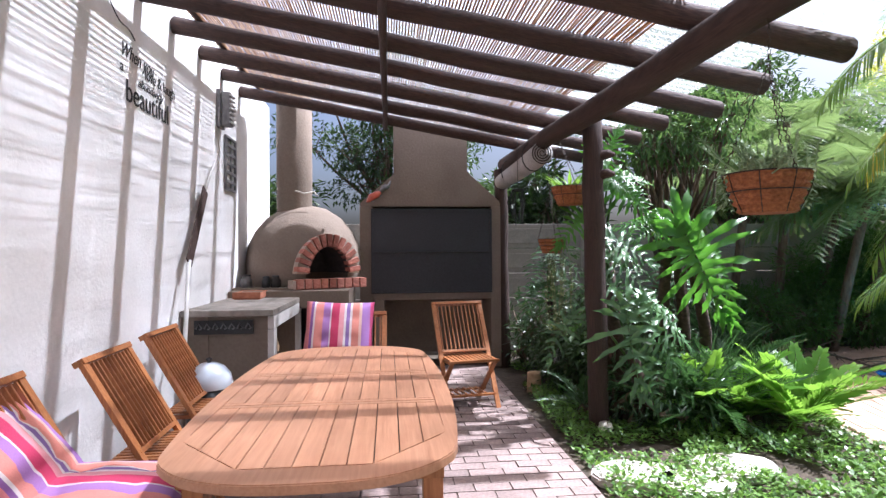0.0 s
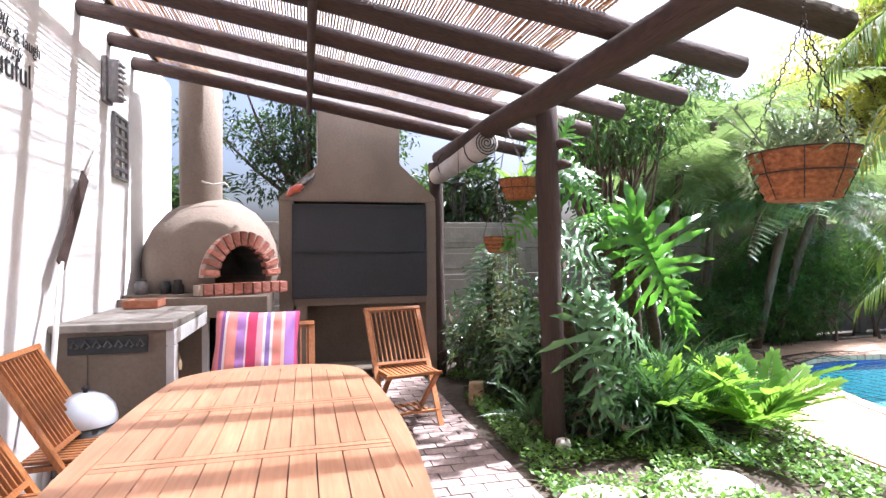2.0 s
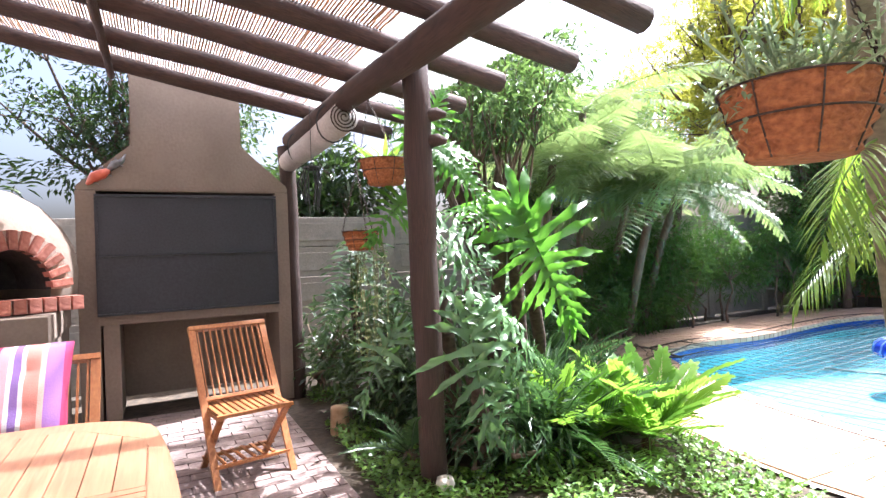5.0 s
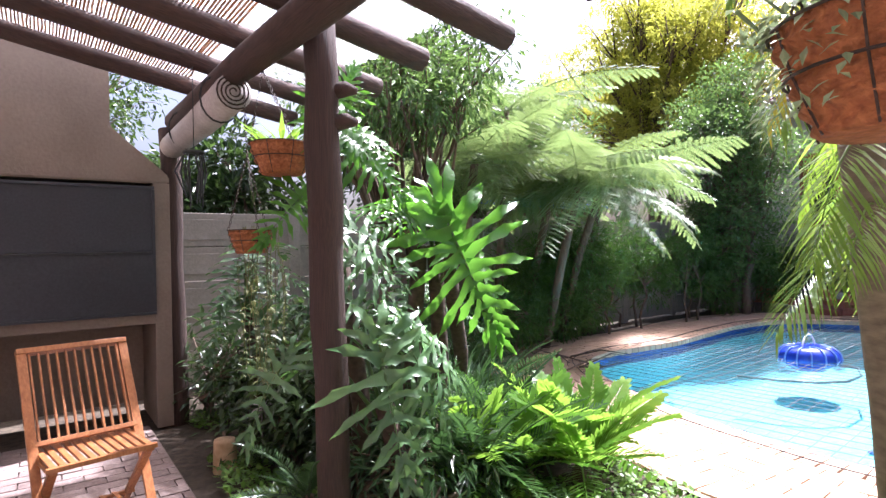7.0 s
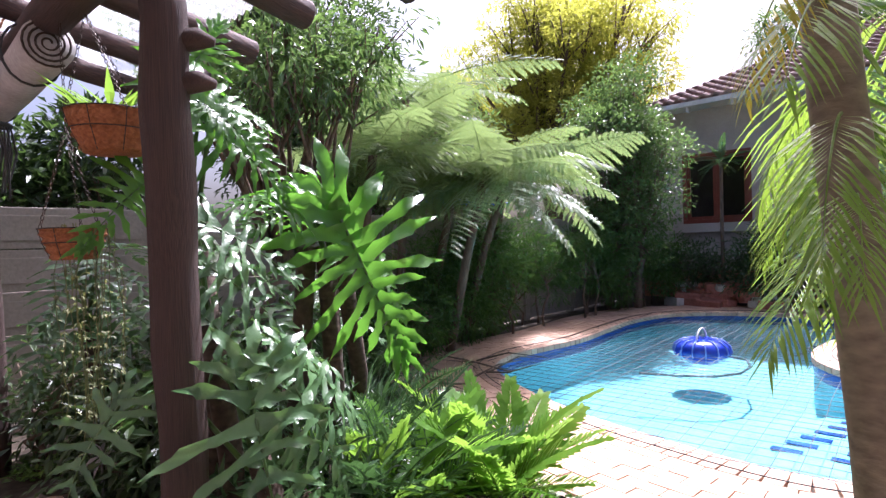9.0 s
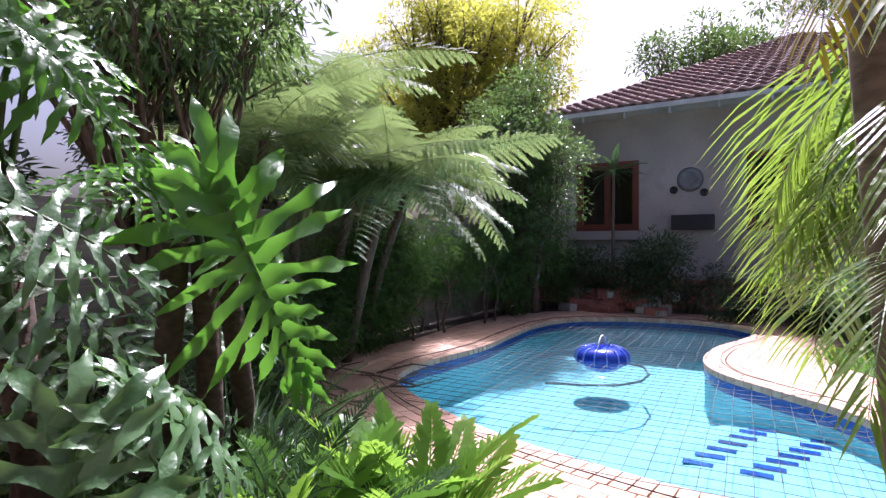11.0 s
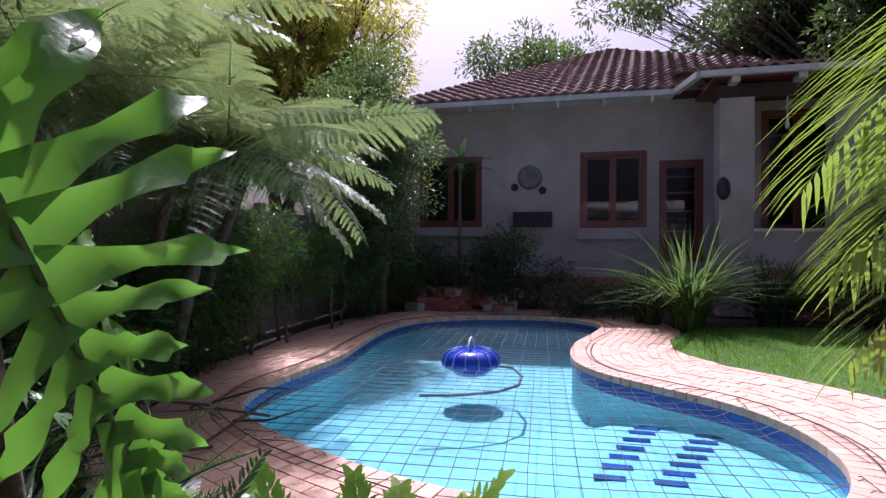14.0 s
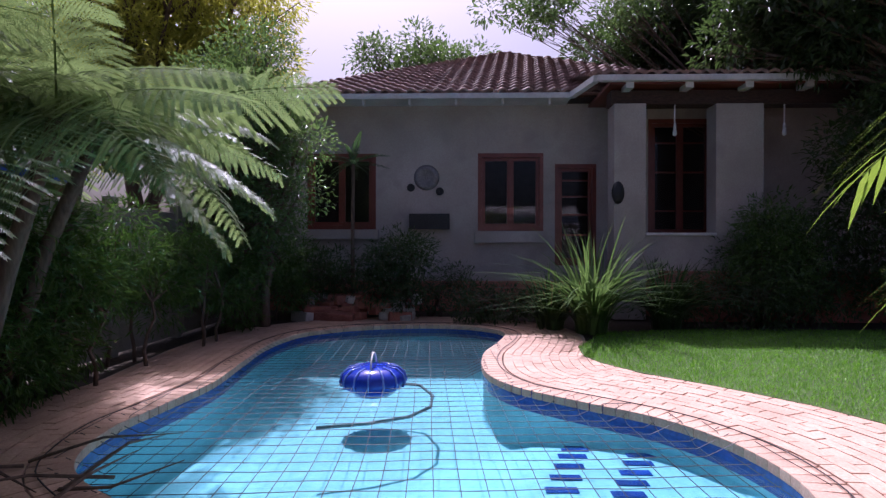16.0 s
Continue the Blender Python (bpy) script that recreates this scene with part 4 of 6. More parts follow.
part("worktop", boxed(((CX0 + CX1) / 2 + 0.005, (CY0 + CY1) / 2 - 0.01, 0.925), (CX1 - CX0 + 0.01, CY1 - CY0 + 0.06, 0.05), 0.012), WORKTOP, counter, "worn grey stone worktop")
part("upstand", boxed((-1.17, 6.14, 0.52), (0.65, 0.20, 1.04), 0.012), PLASTER, counter)
b = bmesh.new()
for c, s in (((CX1 - 0.018, CY0 + 0.06, 0.395), (0.05, 0.124, 0.79)), ((CX1 - 0.018, CY1 - 0.06, 0.395), (0.05, 0.10, 0.79)), ((CX1 - 0.017, (CY0 + CY1) / 2, 0.845), (0.05, CY1 - CY0 + 0.006, 0.1))):
    box(b, c, s, None, 0.006)
part("bay_frame", b, WHITEP, counter, "whitewashed frame round the firewood bay")
plaque = part("relief_plaque", boxed((-1.175, CY0 + 0.004, 0.815), (0.45, 0.03, 0.11), 0.006), BLACK, counter, "dark relief plaque")
b = bmesh.new()
for k in range(7):
    x = -1.36 + 0.062 * k
    tube(b, [(x - 0.022, CY0 - 0.014, 0.805), (x, CY0 - 0.022, 0.845), (x + 0.022, CY0 - 0.014, 0.81), (x + 0.005, CY0 - 0.02, 0.80)], 0.007, 5)
part("ornament", b, GREY_METAL, plaque)
logs = thing("firewood", "stacked split firewood in the counter bay", "firewood")
rnd = random.Random(11)
for k in range(22):
    y, z = CY0 + 0.22 + 0.115 * (k % 9) + rnd.uniform(-0.02, 0.02), 0.06 + 0.115 * (k // 9 * 1.0) + (0.0 if k < 18 else 0.0)
    r = rnd.uniform(0.045, 0.06)
    o = part("split_log", tube(bmesh.new(), [(-1.28, y, z), (-0.93 + rnd.uniform(-0.03, 0.02), y + rnd.uniform(-0.02, 0.02), z + rnd.uniform(-0.01, 0.01))], r, 6), LOGEND, logs)
for k in range(14):
    y, z = CY0 + 0.24 + 0.13 * (k % 7) + rnd.uniform(-0.03, 0.03), 0.36 + 0.13 * (k // 7)
    part("split_log", tube(bmesh.new(), [(-1.28, y, z), (-0.95 + rnd.uniform(-0.06, 0.02), y + rnd.uniform(-0.05, 0.05), z + rnd.uniform(-0.02, 0.05))], rnd.uniform(0.035, 0.055), 6), LOGEND, logs)
tray = thing("tray", "shallow dark red clay tray on the worktop", "tray", pose(-1.25, 5.80, 0.952))
b = boxed((0, 0, 0.012), (0.24, 0.30, 0.022), 0.004)
for c, s in (((0.12, 0, 0.038), (0.02, 0.278, 0.056)), ((-0.12, 0, 0.038), (0.02, 0.278, 0.056)), ((0, 0.15, 0.04), (0.26, 0.02, 0.06)), ((0, -0.15, 0.04), (0.26, 0.02, 0.06))):
    box(b, c, s, None, 0.005)
part("dish", b, TERRACOTTA, tray)
for x, y, r, h, mt in ((-1.17, 6.13, 0.045, 0.10, BLACK), (-1.07, 6.13, 0.05, 0.11, SOOT), (-1.37, 6.14, 0.06, 0.12, GREY_METAL)):
    j = thing("jar", "small dark jar on the ledge", "jar", pose(x, y, 1.04), "jars on the ledge")
    part("body", lathe(bmesh.new(), [(0.002, 0), (r, 0), (r, h * 0.7), (r * 0.7, h * 0.85), (r * 0.7, h), (0.002, h)], 14), mt, j, "", True)
    part("lid", lathe(bmesh.new(), [(r * 0.75, h), (r * 0.75, h + 0.015), (0.002, h + 0.018)], 14), STEEL, j, "", True)

# covered pot beside the counter
pot = thing("lidded_bin", "black bin with a domed pale blue enamel lid", "bin", pose(-1.11, 4.09, -0.0) @ Matrix.Diagonal((1, 1, 0.97, 1)))
part("body", lathe(bmesh.new(), [(0.002, 0), (0.12, 0), (0.14, 0.1), (0.145, 0.52), (0.002, 0.52)], 24), BLACK, pot, "", True)
lid = part("lid", lathe(bmesh.new(), [(0.152, 0.50), (0.155, 0.53), (0.14, 0.59), (0.10, 0.64), (0.05, 0.665), (0.002, 0.67)], 24), ENAMEL, pot, "pale blue enamel lid", True)
part("knob", lathe(bmesh.new(), [(0.012, 0.665), (0.012, 0.68), (0.022, 0.69), (0.018, 0.70), (0.002, 0.705)], 12), BLACK, lid, "", True)

# ---- dining table ----
table = thing("dining_table", "long oval slatted teak dining table", "table")
TX, TY, HW, HL, TZ = -0.143, 2.91, 0.53, 1.16, 0.74
def table_edge(n=72, inset=0.0):
    out = []
    for k in range(n):
        a = 2 * math.pi * k / n
        c, s_ = math.cos(a), math.sin(a)
        ex = 2 / 2.7
        x = (HW - inset) * math.copysign(abs(c) ** ex, c)
        ys = math.copysign(abs(s_) ** (2 / 2.2), s_)
        out.append((TX + x, TY + ys * 0.52 + (HL - 0.52 - inset) * max(-1, min(1, s_ * 1.9))))
    return out
IW = 0.445
def inner_y(x):
    t = max(0.0, (abs(x - TX) - 0.20) / (IW - 0.20))
    return HL - 0.125 - 0.27 * t
def inner_edge(n=72):
    """The slatted field's outline, at the same turns as the rim."""
    out = []
    for x, y in table_edge(n):
        dx, dy = x - TX, y - TY
        lo, hi = 0.0, 1.0
        for _ in range(24):
            m_ = (lo + hi) / 2
            px, py = dx * m_, dy * m_
            ok = abs(px) <= IW and abs(py) <= inner_y(TX + px)
            lo, hi = (m_, hi) if ok else (lo, m_)
        out.append((TX + dx * lo, TY + dy * lo))
    return out
b = bmesh.new()
oe, ie = table_edge(), inner_edge()
nn = len(oe)
vo = [[b.verts.new((x, y, z)) for x, y in ring] for ring, z in ((ie, TZ - 0.03), (ie, TZ), (oe, TZ), (oe, TZ - 0.032))]
for r0, r1 in zip(vo, vo[1:] + vo[:1]):
    for k in range(nn):
        b.faces.new((r0[k], r0[(k + 1) % nn], r1[(k + 1) % nn], r1[k]))
bmesh.ops.recalc_face_normals(b, faces=b.faces)
bmesh.ops.bevel(b, geom=[e for e in b.edges if e.calc_face_angle(0) > 1.0], offset=0.004, segments=2, affect="EDGES")
# black sheet added under the slats so that their gaps read as shade
part("gap_shade_sheet", prism(bmesh.new(), table_edge(inset=0.03), TZ - 0.04, TZ - 0.024), BLACK, table, "black sheet painting the shade between the slats")
part("rim", b, TEAK, table)
NS = 11
gaps = ((-9, -0.36), (-0.28, 0.24), (0.32, 9))
bars_y = (-0.34, -0.30, 0.26, 0.30)
for i in range(NS):
    x0, x1 = TX - IW + 2 * IW * i / NS + 0.002, TX - IW + 2 * IW * (i + 1) / NS - 0.002
    for g0, g1 in gaps:
        if g0 < -5:
            q = [(x0, TY - inner_y(x0)), (x1, TY - inner_y(x1)), (x1, TY + g1), (x0, TY + g1)]
        elif g1 > 5:
            q = [(x0, TY + g0), (x1, TY + g0), (x1, TY + inner_y(x1)), (x0, TY + inner_y(x0))]
        else:
            q = [(x0, TY + g0), (x1, TY + g0), (x1, TY + g1), (x0, TY + g1)]
        b = prism(bmesh.new(), q, TZ - 0.02, TZ + 0.001)
        part("slat", b, TEAK, table)
for y in bars_y:
    part("cross_bar", boxed((TX, TY + y, TZ - 0.010), (2 * IW, 0.034, 0.023), 0.002), TEAK, table)
b = bmesh.new()
for sx in (-1, 1):
    box(b, (TX + sx * 0.42, TY, TZ - 0.075), (0.025, 1.75, 0.085), None, 0.004)
    box(b, (TX, TY + sx * 0.86, TZ - 0.075), (0.84, 0.025, 0.085), None, 0.004)
part("apron", b, TEAK_UP, table)
for sx in (-1, 1):
    for sy in (-1, 1):
        part("leg", boxed((TX + sx * 0.40, TY + sy * 0.78, 0.355), (0.07, 0.07, 0.71), 0.006), TEAK_UP, table)

# ---- folding chairs ----
def folding_chair():
    c = thing("folding_chair", "slatted oiled teak folding chair", "chair", group="chairs round the table")
    W = 0.23
    for sx in (-1, 1):
        part("leg", span(bmesh.new(), (sx * W, 0.315, 0.90), (sx * W, -0.20, 0.0), 0.024, 0.042, (1, 0, 0)), TEAK_UP, c)
        part("leg", span(bmesh.new(), (sx * (W - 0.03), -0.19, 0.41), (sx * (W - 0.03), 0.25, 0.0), 0.022, 0.038, (1, 0, 0)), TEAK_UP, c)
        part("seat_rail", span(bmesh.new(), (sx * (W - 0.028), -0.215, 0.415), (sx * (W - 0.028), 0.20, 0.405), 0.022, 0.036, (1, 0, 0)), TEAK_UP, c)
    back = part("backrest", span(bmesh.new(), (-W - 0.02, 0.318, 0.895), (W + 0.02, 0.318, 0.895), 0.052, 0.028, (0, 0.5, 0.87)), TEAK_UP, c)
    sl = None
    for k in range(11):
        x = -W + 0.032 + (2 * W - 0.064) * k / 10
        if sl is None:
            sl = part("slat", span(bmesh.new(), (0, 0.308, 0.88), (0, 0.083, 0.487), 0.010, 0.022, (0, 1, 0.3), 0.002), TEAK_UP, back)
            sl.matrix_basis = pose(x, 0, 0)
        else:
            share("slat", sl.data, back, pose(x, 0, 0))
    part("bottom_rail", span(bmesh.new(), (-W, 0.075, 0.478), (W, 0.075, 0.478), 0.03, 0.024, (0, 0.5, 0.87)), TEAK_UP, c)
    seat = part("seat", span(bmesh.new(), (-W, -0.222, 0.432), (W, -0.222, 0.432), 0.026, 0.022), TEAK_UP, c)
    sl = None
    for k in range(11):
        x = -W + 0.03 + (2 * W - 0.06) * k / 10
        if sl is None:
            sl = part("slat", boxed((0, 0.0, 0.435), (0.026, 0.42, 0.016), 0.003), TEAK_UP, seat)
            sl.matrix_basis = pose(x, 0, 0)
        else:
            share("slat", sl.data, seat, pose(x, 0, 0))
    part("stretcher", span(bmesh.new(), (-W, -0.135, 0.115), (W, -0.135, 0.115), 0.03, 0.018), TEAK_UP, c)
    part("stretcher", span(bmesh.new(), (-W, 0.14, 0.105), (W, 0.14, 0.105), 0.03, 0.018), TEAK_UP, c)
    for k in range(6):
        part("foot_slat", span(bmesh.new(), (-W + 0.06 + 0.06 * k, -0.135, 0.13), (-W + 0.06 + 0.06 * k, 0.14, 0.12), 0.02, 0.01), TEAK_UP, c)
    return c
chair = folding_chair()
chair.matrix_basis = pose(0.815, 5.215, 0, 0, 0, 10)
tagged(chair, "slatted oiled teak folding chair standing free by the grill")
chair_b = copy_thing(chair, pose(-0.16, 4.37, 0, 0, 0, 0))
tagged(chair_b, "teak folding chair at the table's end holding a cushion")
for x, y, a in ((-1.02, 3.86, 91), (-0.96, 3.06, 92)):
    c2 = copy_thing(chair, pose(x, y, 0, 0, 0, a))
    tagged(c2, "slatted teak folding chair between the table and white wall")
chair_f = copy_thing(chair, pose(-1.03, 2.33, 0, 0, 0, 94))
tagged(chair_f, "teak folding chair covered by a long striped cushion")

def pillow(w, l, t, n=14):
    b = bmesh.new()
    for sg in (-1, 1):
        g = {}
        for i in range(n + 1):
            for j in range(n + 1):
                u, v = 2 * i / n - 1, 2 * j / n - 1
                h = (1 - abs(u) ** 3.0) ** 0.55 * (1 - abs(v) ** 3.0) ** 0.55
                for pu, pv in ((-0.4, -0.4), (0.4, -0.4), (-0.4, 0.4), (0.4, 0.4)):
                    h *= 1 - 0.45 * math.exp(-((u - pu) ** 2 + (v - pv) ** 2) / 0.018)
                h += 0.05 * noise.noise((u * 3, v * 3, sg * 2)) * (1 - abs(u) ** 6) * (1 - abs(v) ** 6)
                k = 1 - 0.05 * (abs(u) * (1 - abs(v)) + abs(v) * (1 - abs(u)))
                g[i, j] = b.verts.new((u * w / 2 * k, v * l / 2 * k, sg * max(0.006, h * t / 2)))
        for i in range(n):
            for j in range(n):
                f = b.faces.new((g[i, j], g[i + 1, j], g[i + 1, j + 1], g[i, j + 1]))
                f.smooth = True
    bmesh.ops.remove_doubles(b, verts=b.verts, dist=0.0005)
    bmesh.ops.holes_fill(b, edges=[e for e in b.edges if e.is_boundary])
    bmesh.ops.recalc_face_normals(b, faces=b.faces)
    return b
cush = tagged(finish("cushion", pillow(0.52, 0.46, 0.17), PINK, None, "", True), "pink, purple and white striped cushion against a chair back", "cushion")
cush.matrix_basis = pose(-0.27, 4.47, 0.80, 63, 2, 0)
lng = thing("chair_cushion", "long pink and purple striped seat and back cushion", "cushion", pose(-1.03, 2.33, 0, 0, 0, 94))
o = part("seat_pad", pillow(0.52, 0.60, 0.13), PINK, lng, "", True)
o.matrix_basis = pose(0, -0.10, 0.505, 3, 0, 0)
o = part("back_pad", pillow(0.52, 0.46, 0.12), PINK, lng, "", True)
o.matrix_basis = pose(0, 0.20, 0.665, 50, 0, 0)

# ---- on the white wall ----
def wall_text(text, y, z, size, name, skew=0.0, wide=1.0):
    cu = bpy.data.curves.new(name, "FONT")
    cu.body, cu.size, cu.extrude, cu.shear = text, size, 0.0012, skew
    o = new(name, cu)
    o.matrix_basis = Matrix.Translation((-1.494, y, z)) @ Matrix(((0, 0, 1, 0), (1, 0, 0, 0), (0, 1, 0, 0), (0, 0, 0, 1))) @ Matrix.Diagonal((wide, 1, 1, 1))
    cu.materials.append(BLACK)
    return o
sign = thing("wall_lettering", "black lettering applied to the white wall", "lettering")
for text, y, z, size, skew, wide in (("When you", 3.68, 2.60, 0.13, 0.4, 0.85), ("love & laugh", 4.02, 2.55, 0.11, 0, 0.95), ("abundantly", 3.92, 2.47, 0.09, 0.4, 1.0), ("a", 3.68, 2.50, 0.10, 0.0, 1.0), ("beautiful", 3.75, 2.335, 0.20, 0.0, 0.98)):
    o = wall_text(text, y, z, size, "letters", skew, wide)
    o.parent = sign
b = tube(bmesh.new(), [(-1.492, 3.42 + 0.05 * k, 2.90 - 0.018 * k + 0.02 * math.sin(k)) for k in range(10)], 0.004, 4)
part("flourish", b, BLACK, sign)
lamp = thing("wall_lamp", "grey louvred outdoor wall lamp", "wall lamp", pose(-1.50, 5.64, 2.77))
part("backplate", boxed((0.02, 0, 0), (0.04, 0.16, 0.36), 0.01), GREY_METAL, lamp)
part("housing", boxed((0.08, 0, 0), (0.09, 0.13, 0.32), 0.02), GREY_METAL, lamp)
for k in range(7):
    part("louvre", boxed((0.13, 0, -0.13 + 0.043 * k), (0.02, 0.15, 0.012), 0.003), TRIMW, lamp)
grid = thing("wall_plaque", "dark openwork rectangular wall plaque", "wall plaque", pose(-1.495, 5.98, 2.30) @ Matrix.Diagonal((1, 1.32, 1.08, 1)))
b = bmesh.new()
for c, s in (((0.012, -0.13, 0), (0.022, 0.025, 0.5)), ((0.012, 0.13, 0), (0.022, 0.025, 0.5)), ((0.012, 0, 0.24), (0.022, 0.26, 0.025)), ((0.012, 0, -0.24), (0.022, 0.26, 0.025)),
             ((0.012, 0, 0), (0.018, 0.014, 0.48))):
    box(b, c, s, None, 0.004)
for k in range(5):
    box(b, (0.012, 0, -0.17 + 0.085 * k), (0.016, 0.25, 0.03), None, 0.004)
part("frame", b, GREY_METAL, grid)
peel = thing("oven_peel", "long pale wooden oven paddle leaning on the wall", "oven paddle")
part("shaft", tube(bmesh.new(), [(-1.28, 4.02, 0.02), (-1.36, 4.36, 0.80), (-1.42, 4.62, 1.34)], 0.016, 8), WHITEP, peel)
part("blade", span(bmesh.new(), (-1.42, 4.61, 1.32), (-1.455, 5.11, 1.94), 0.012, 0.10, (0, 1, 0.5), 0.004), POLE, peel, "dark scorched blade")
part("tip", tube(bmesh.new(), [(-1.455, 5.11, 1.94), (-1.47, 5.44, 2.25)], [0.012, 0.005], 6), WHITEP, peel)

# ---- rolled blind under the beam ----
roll = thing("rolled_blind", "rolled-up pale canvas blind tied under the beam", "blind")
b = bmesh.new()
tube(b, [(1.55, 5.26, 2.32), (1.54, 6.0, 2.29), (1.52, 6.95, 2.27)], [0.105, 0.10, 0.095], 18)
part("canvas", b, CANVAS, roll, "", True)
b = bmesh.new()
pts = []
for k in range(70):
    a = k * 0.35
    r = 0.012 + 0.0038 * k * 0.35
    pts.append((1.55 + r * math.cos(a), 5.252, 2.32 + r * math.sin(a)))
tube(b, pts, 0.005, 4)
part("wound_edge", b, CHAIN, roll)
for y in (5.5, 6.5):
    part("tie", tube(bmesh.new(), [(1.535 + 0.118 * math.cos(a), y, 2.33 + 0.145 * math.sin(a)) for a in (2 * math.pi * k / 16 for k in range(17))], 0.006, 5, False), BLACK, roll)

# ---- hanging baskets ----
def chain(b, p, q, link=0.024):
    p, q = Vector(p), Vector(q)
    n = max(2, int((q - p).length / (link * 0.8)))
    d = (q - p).normalized()
    s1 = d.orthogonal().normalized()
    s2 = d.cross(s1)
    for k in range(n):
        c, s = p.lerp(q, (k + 0.5) / n), (s1 if k % 2 else s2)
        tube(b, [c + d * (link * 0.5 * math.cos(a)) + s * (link * 0.26 * math.sin(a)) for a in (2 * math.pi * j / 6 for j in range(7))], link * 0.085, 3, False)
    return b


def hanging_basket(x, y, z, r, h, hook, label, mat, plant, seed, folds=5):
    """A round basket with its rim at z, hung by chains from hook."""
    root = thing("hanging_basket", label, "hanging basket", pose(x, y, z))
    prof = [(0.002, -h)]
    for k in range(folds * 4 + 1):
        u = k / (folds * 4)
        prof.append((r * (0.62 + 0.38 * u ** 0.8) + 0.006 * math.sin(2 * math.pi * u * folds), -h + h * u))
    prof += [(r * 0.93, 0.0), (r * 0.88, -0.03), (0.002, -0.035)]
    part("liner", lathe(bmesh.new(), prof, 32, (0, 0, 0), 0.03), mat, root, "", True)
    b = bmesh.new()
    for rr, zz in ((r * 1.02, 0.0), (r * 0.90, -h * 0.45)):
        tube(b, [(rr * math.cos(a), rr * math.sin(a), zz) for a in (2 * math.pi * k / 28 for k in range(29))], 0.0025, 5, False)
    for k in range(8):
        a = 2 * math.pi * k / 8
        tube(b, [(r * 1.02 * math.cos(a), r * 1.02 * math.sin(a), 0), (r * 0.90 * math.cos(a), r * 0.90 * math.sin(a), -h * 0.45), (r * 0.66 * math.cos(a), r * 0.66 * math.sin(a), -h)], 0.002, 4, False)
    part("wire_frame", b, CHAIN, root)
    hk = Vector(hook) - Vector((x, y, z))
    ring = Vector((hk.x * 0.5, hk.y * 0.5, min(hk.z, 0.42)))
    for k in range(3):
        a = 2 * math.pi * k / 3 + 0.5
        part("chain", chain(bmesh.new(), (r * math.cos(a), r * math.sin(a), 0), ring), CHAIN, root)
    part("chain", chain(bmesh.new(), ring, hk), CHAIN, root)
    plant(root, r, seed)
    return root


def succulent(root, r, seed):
    rnd = random.Random(seed)
    b = bmesh.new()
    for k in range(70):
        a, rr = rnd.uniform(0, 6.28), r * rnd.uniform(0, 1.0)
        p = Vector((rr * math.cos(a), rr * math.sin(a), -0.02))
        q = p + Vector((rnd.gauss(0, 0.05) + 0.03 * math.cos(a), rnd.gauss(0, 0.05) + 0.03 * math.sin(a), rnd.uniform(0.03, 0.15)))
        tube(b, [p, q], 0.003, 4)
        for j in range(10):
            d = Vector((rnd.gauss(0, 1), rnd.gauss(0, 1), rnd.uniform(0, 1.2))).normalized()
            blade(b, Matrix.Translation(p.lerp(q, rnd.uniform(0.5, 1.05))) @ rot_to(d), rnd.uniform(0.02, 0.038), 0.013, 0.05)
    for k in range(9):
        a = rnd.uniform(0, 6.28)
        for j in range(14):
            p = Vector((r * 1.03 * math.cos(a), r * 1.03 * math.sin(a), 0.02 - 0.011 * j)) + Vector((rnd.gauss(0, 0.008), rnd.gauss(0, 0.008), 0))
            d = Vector((math.cos(a) + rnd.gauss(0, 0.7), math.sin(a) + rnd.gauss(0, 0.7), -0.6)).normalized()
            blade(b, Matrix.Translation(p) @ rot_to(d), 0.028, 0.012, 0.1)
    part("plant", b, L_SUCC, root, "grey-green trailing succulent")


def tuft(root, r, seed):
    rnd = random.Random(seed)
    b = bmesh.new()
    for k in range(60):
        a, rr = rnd.uniform(0, 6.28), r * rnd.uniform(0, 0.8)
        d = Vector((0.7 * math.cos(a), 0.7 * math.sin(a), rnd.uniform(0.5, 1.6))).normalized()
        blade(b, Matrix.Translation((rr * math.cos(a), rr * math.sin(a), -0.03)) @ rot_to(d), rnd.uniform(0.10, 0.22), rnd.uniform(0.02, 0.035), 0.25)
    part("plant", b, L_ZAMIA, root, "fresh green leaf tuft")


def strands(root, r, seed):
    rnd = random.Random(seed)
    b = bmesh.new()
    for k in range(17):
        a = rnd.uniform(0, 6.28)
        x, y, z = 0.7 * r * math.cos(a) + 0.05, r * math.sin(a), 0.02
        pts = [(x, y, z)]
        for j in range(12):
            x, y, z = x + rnd.gauss(0.002, 0.009), y + rnd.gauss(0, 0.009), z - rnd.uniform(0.04, 0.10)
            pts.append((x, y, z))
            if z < -0.15:
                for _ in range(3):
                    d = Vector((rnd.gauss(0, 1), rnd.gauss(0, 1), -0.4)).normalized()
                    blade(b, Matrix.Translation((x, y, z)) @ rot_to(d), rnd.uniform(0.015, 0.04), 0.010, 0.2)
        tube(b, pts, 0.0022, 4)
    part("plant", b, L_STRAND, root, "pale trailing strands")


hanging_basket(1.56, 2.18, 1.67, 0.155, 0.15, (1.57, 2.16, 2.53), "orange coir-lined hanging basket of grey-green succulents", COIR, succulent, 3)
hanging_basket(1.655, 4.78, 1.94, 0.165, 0.155, (1.56, 5.06, 2.52), "terracotta-coloured hanging basket with a green tuft", COIR, tuft, 4, 3)
hanging_basket(1.58, 5.08, 1.505, 0.125, 0.13, (1.55, 5.08, 2.50), "small coir hanging basket with trailing strands", COIR, strands, 5, 4)

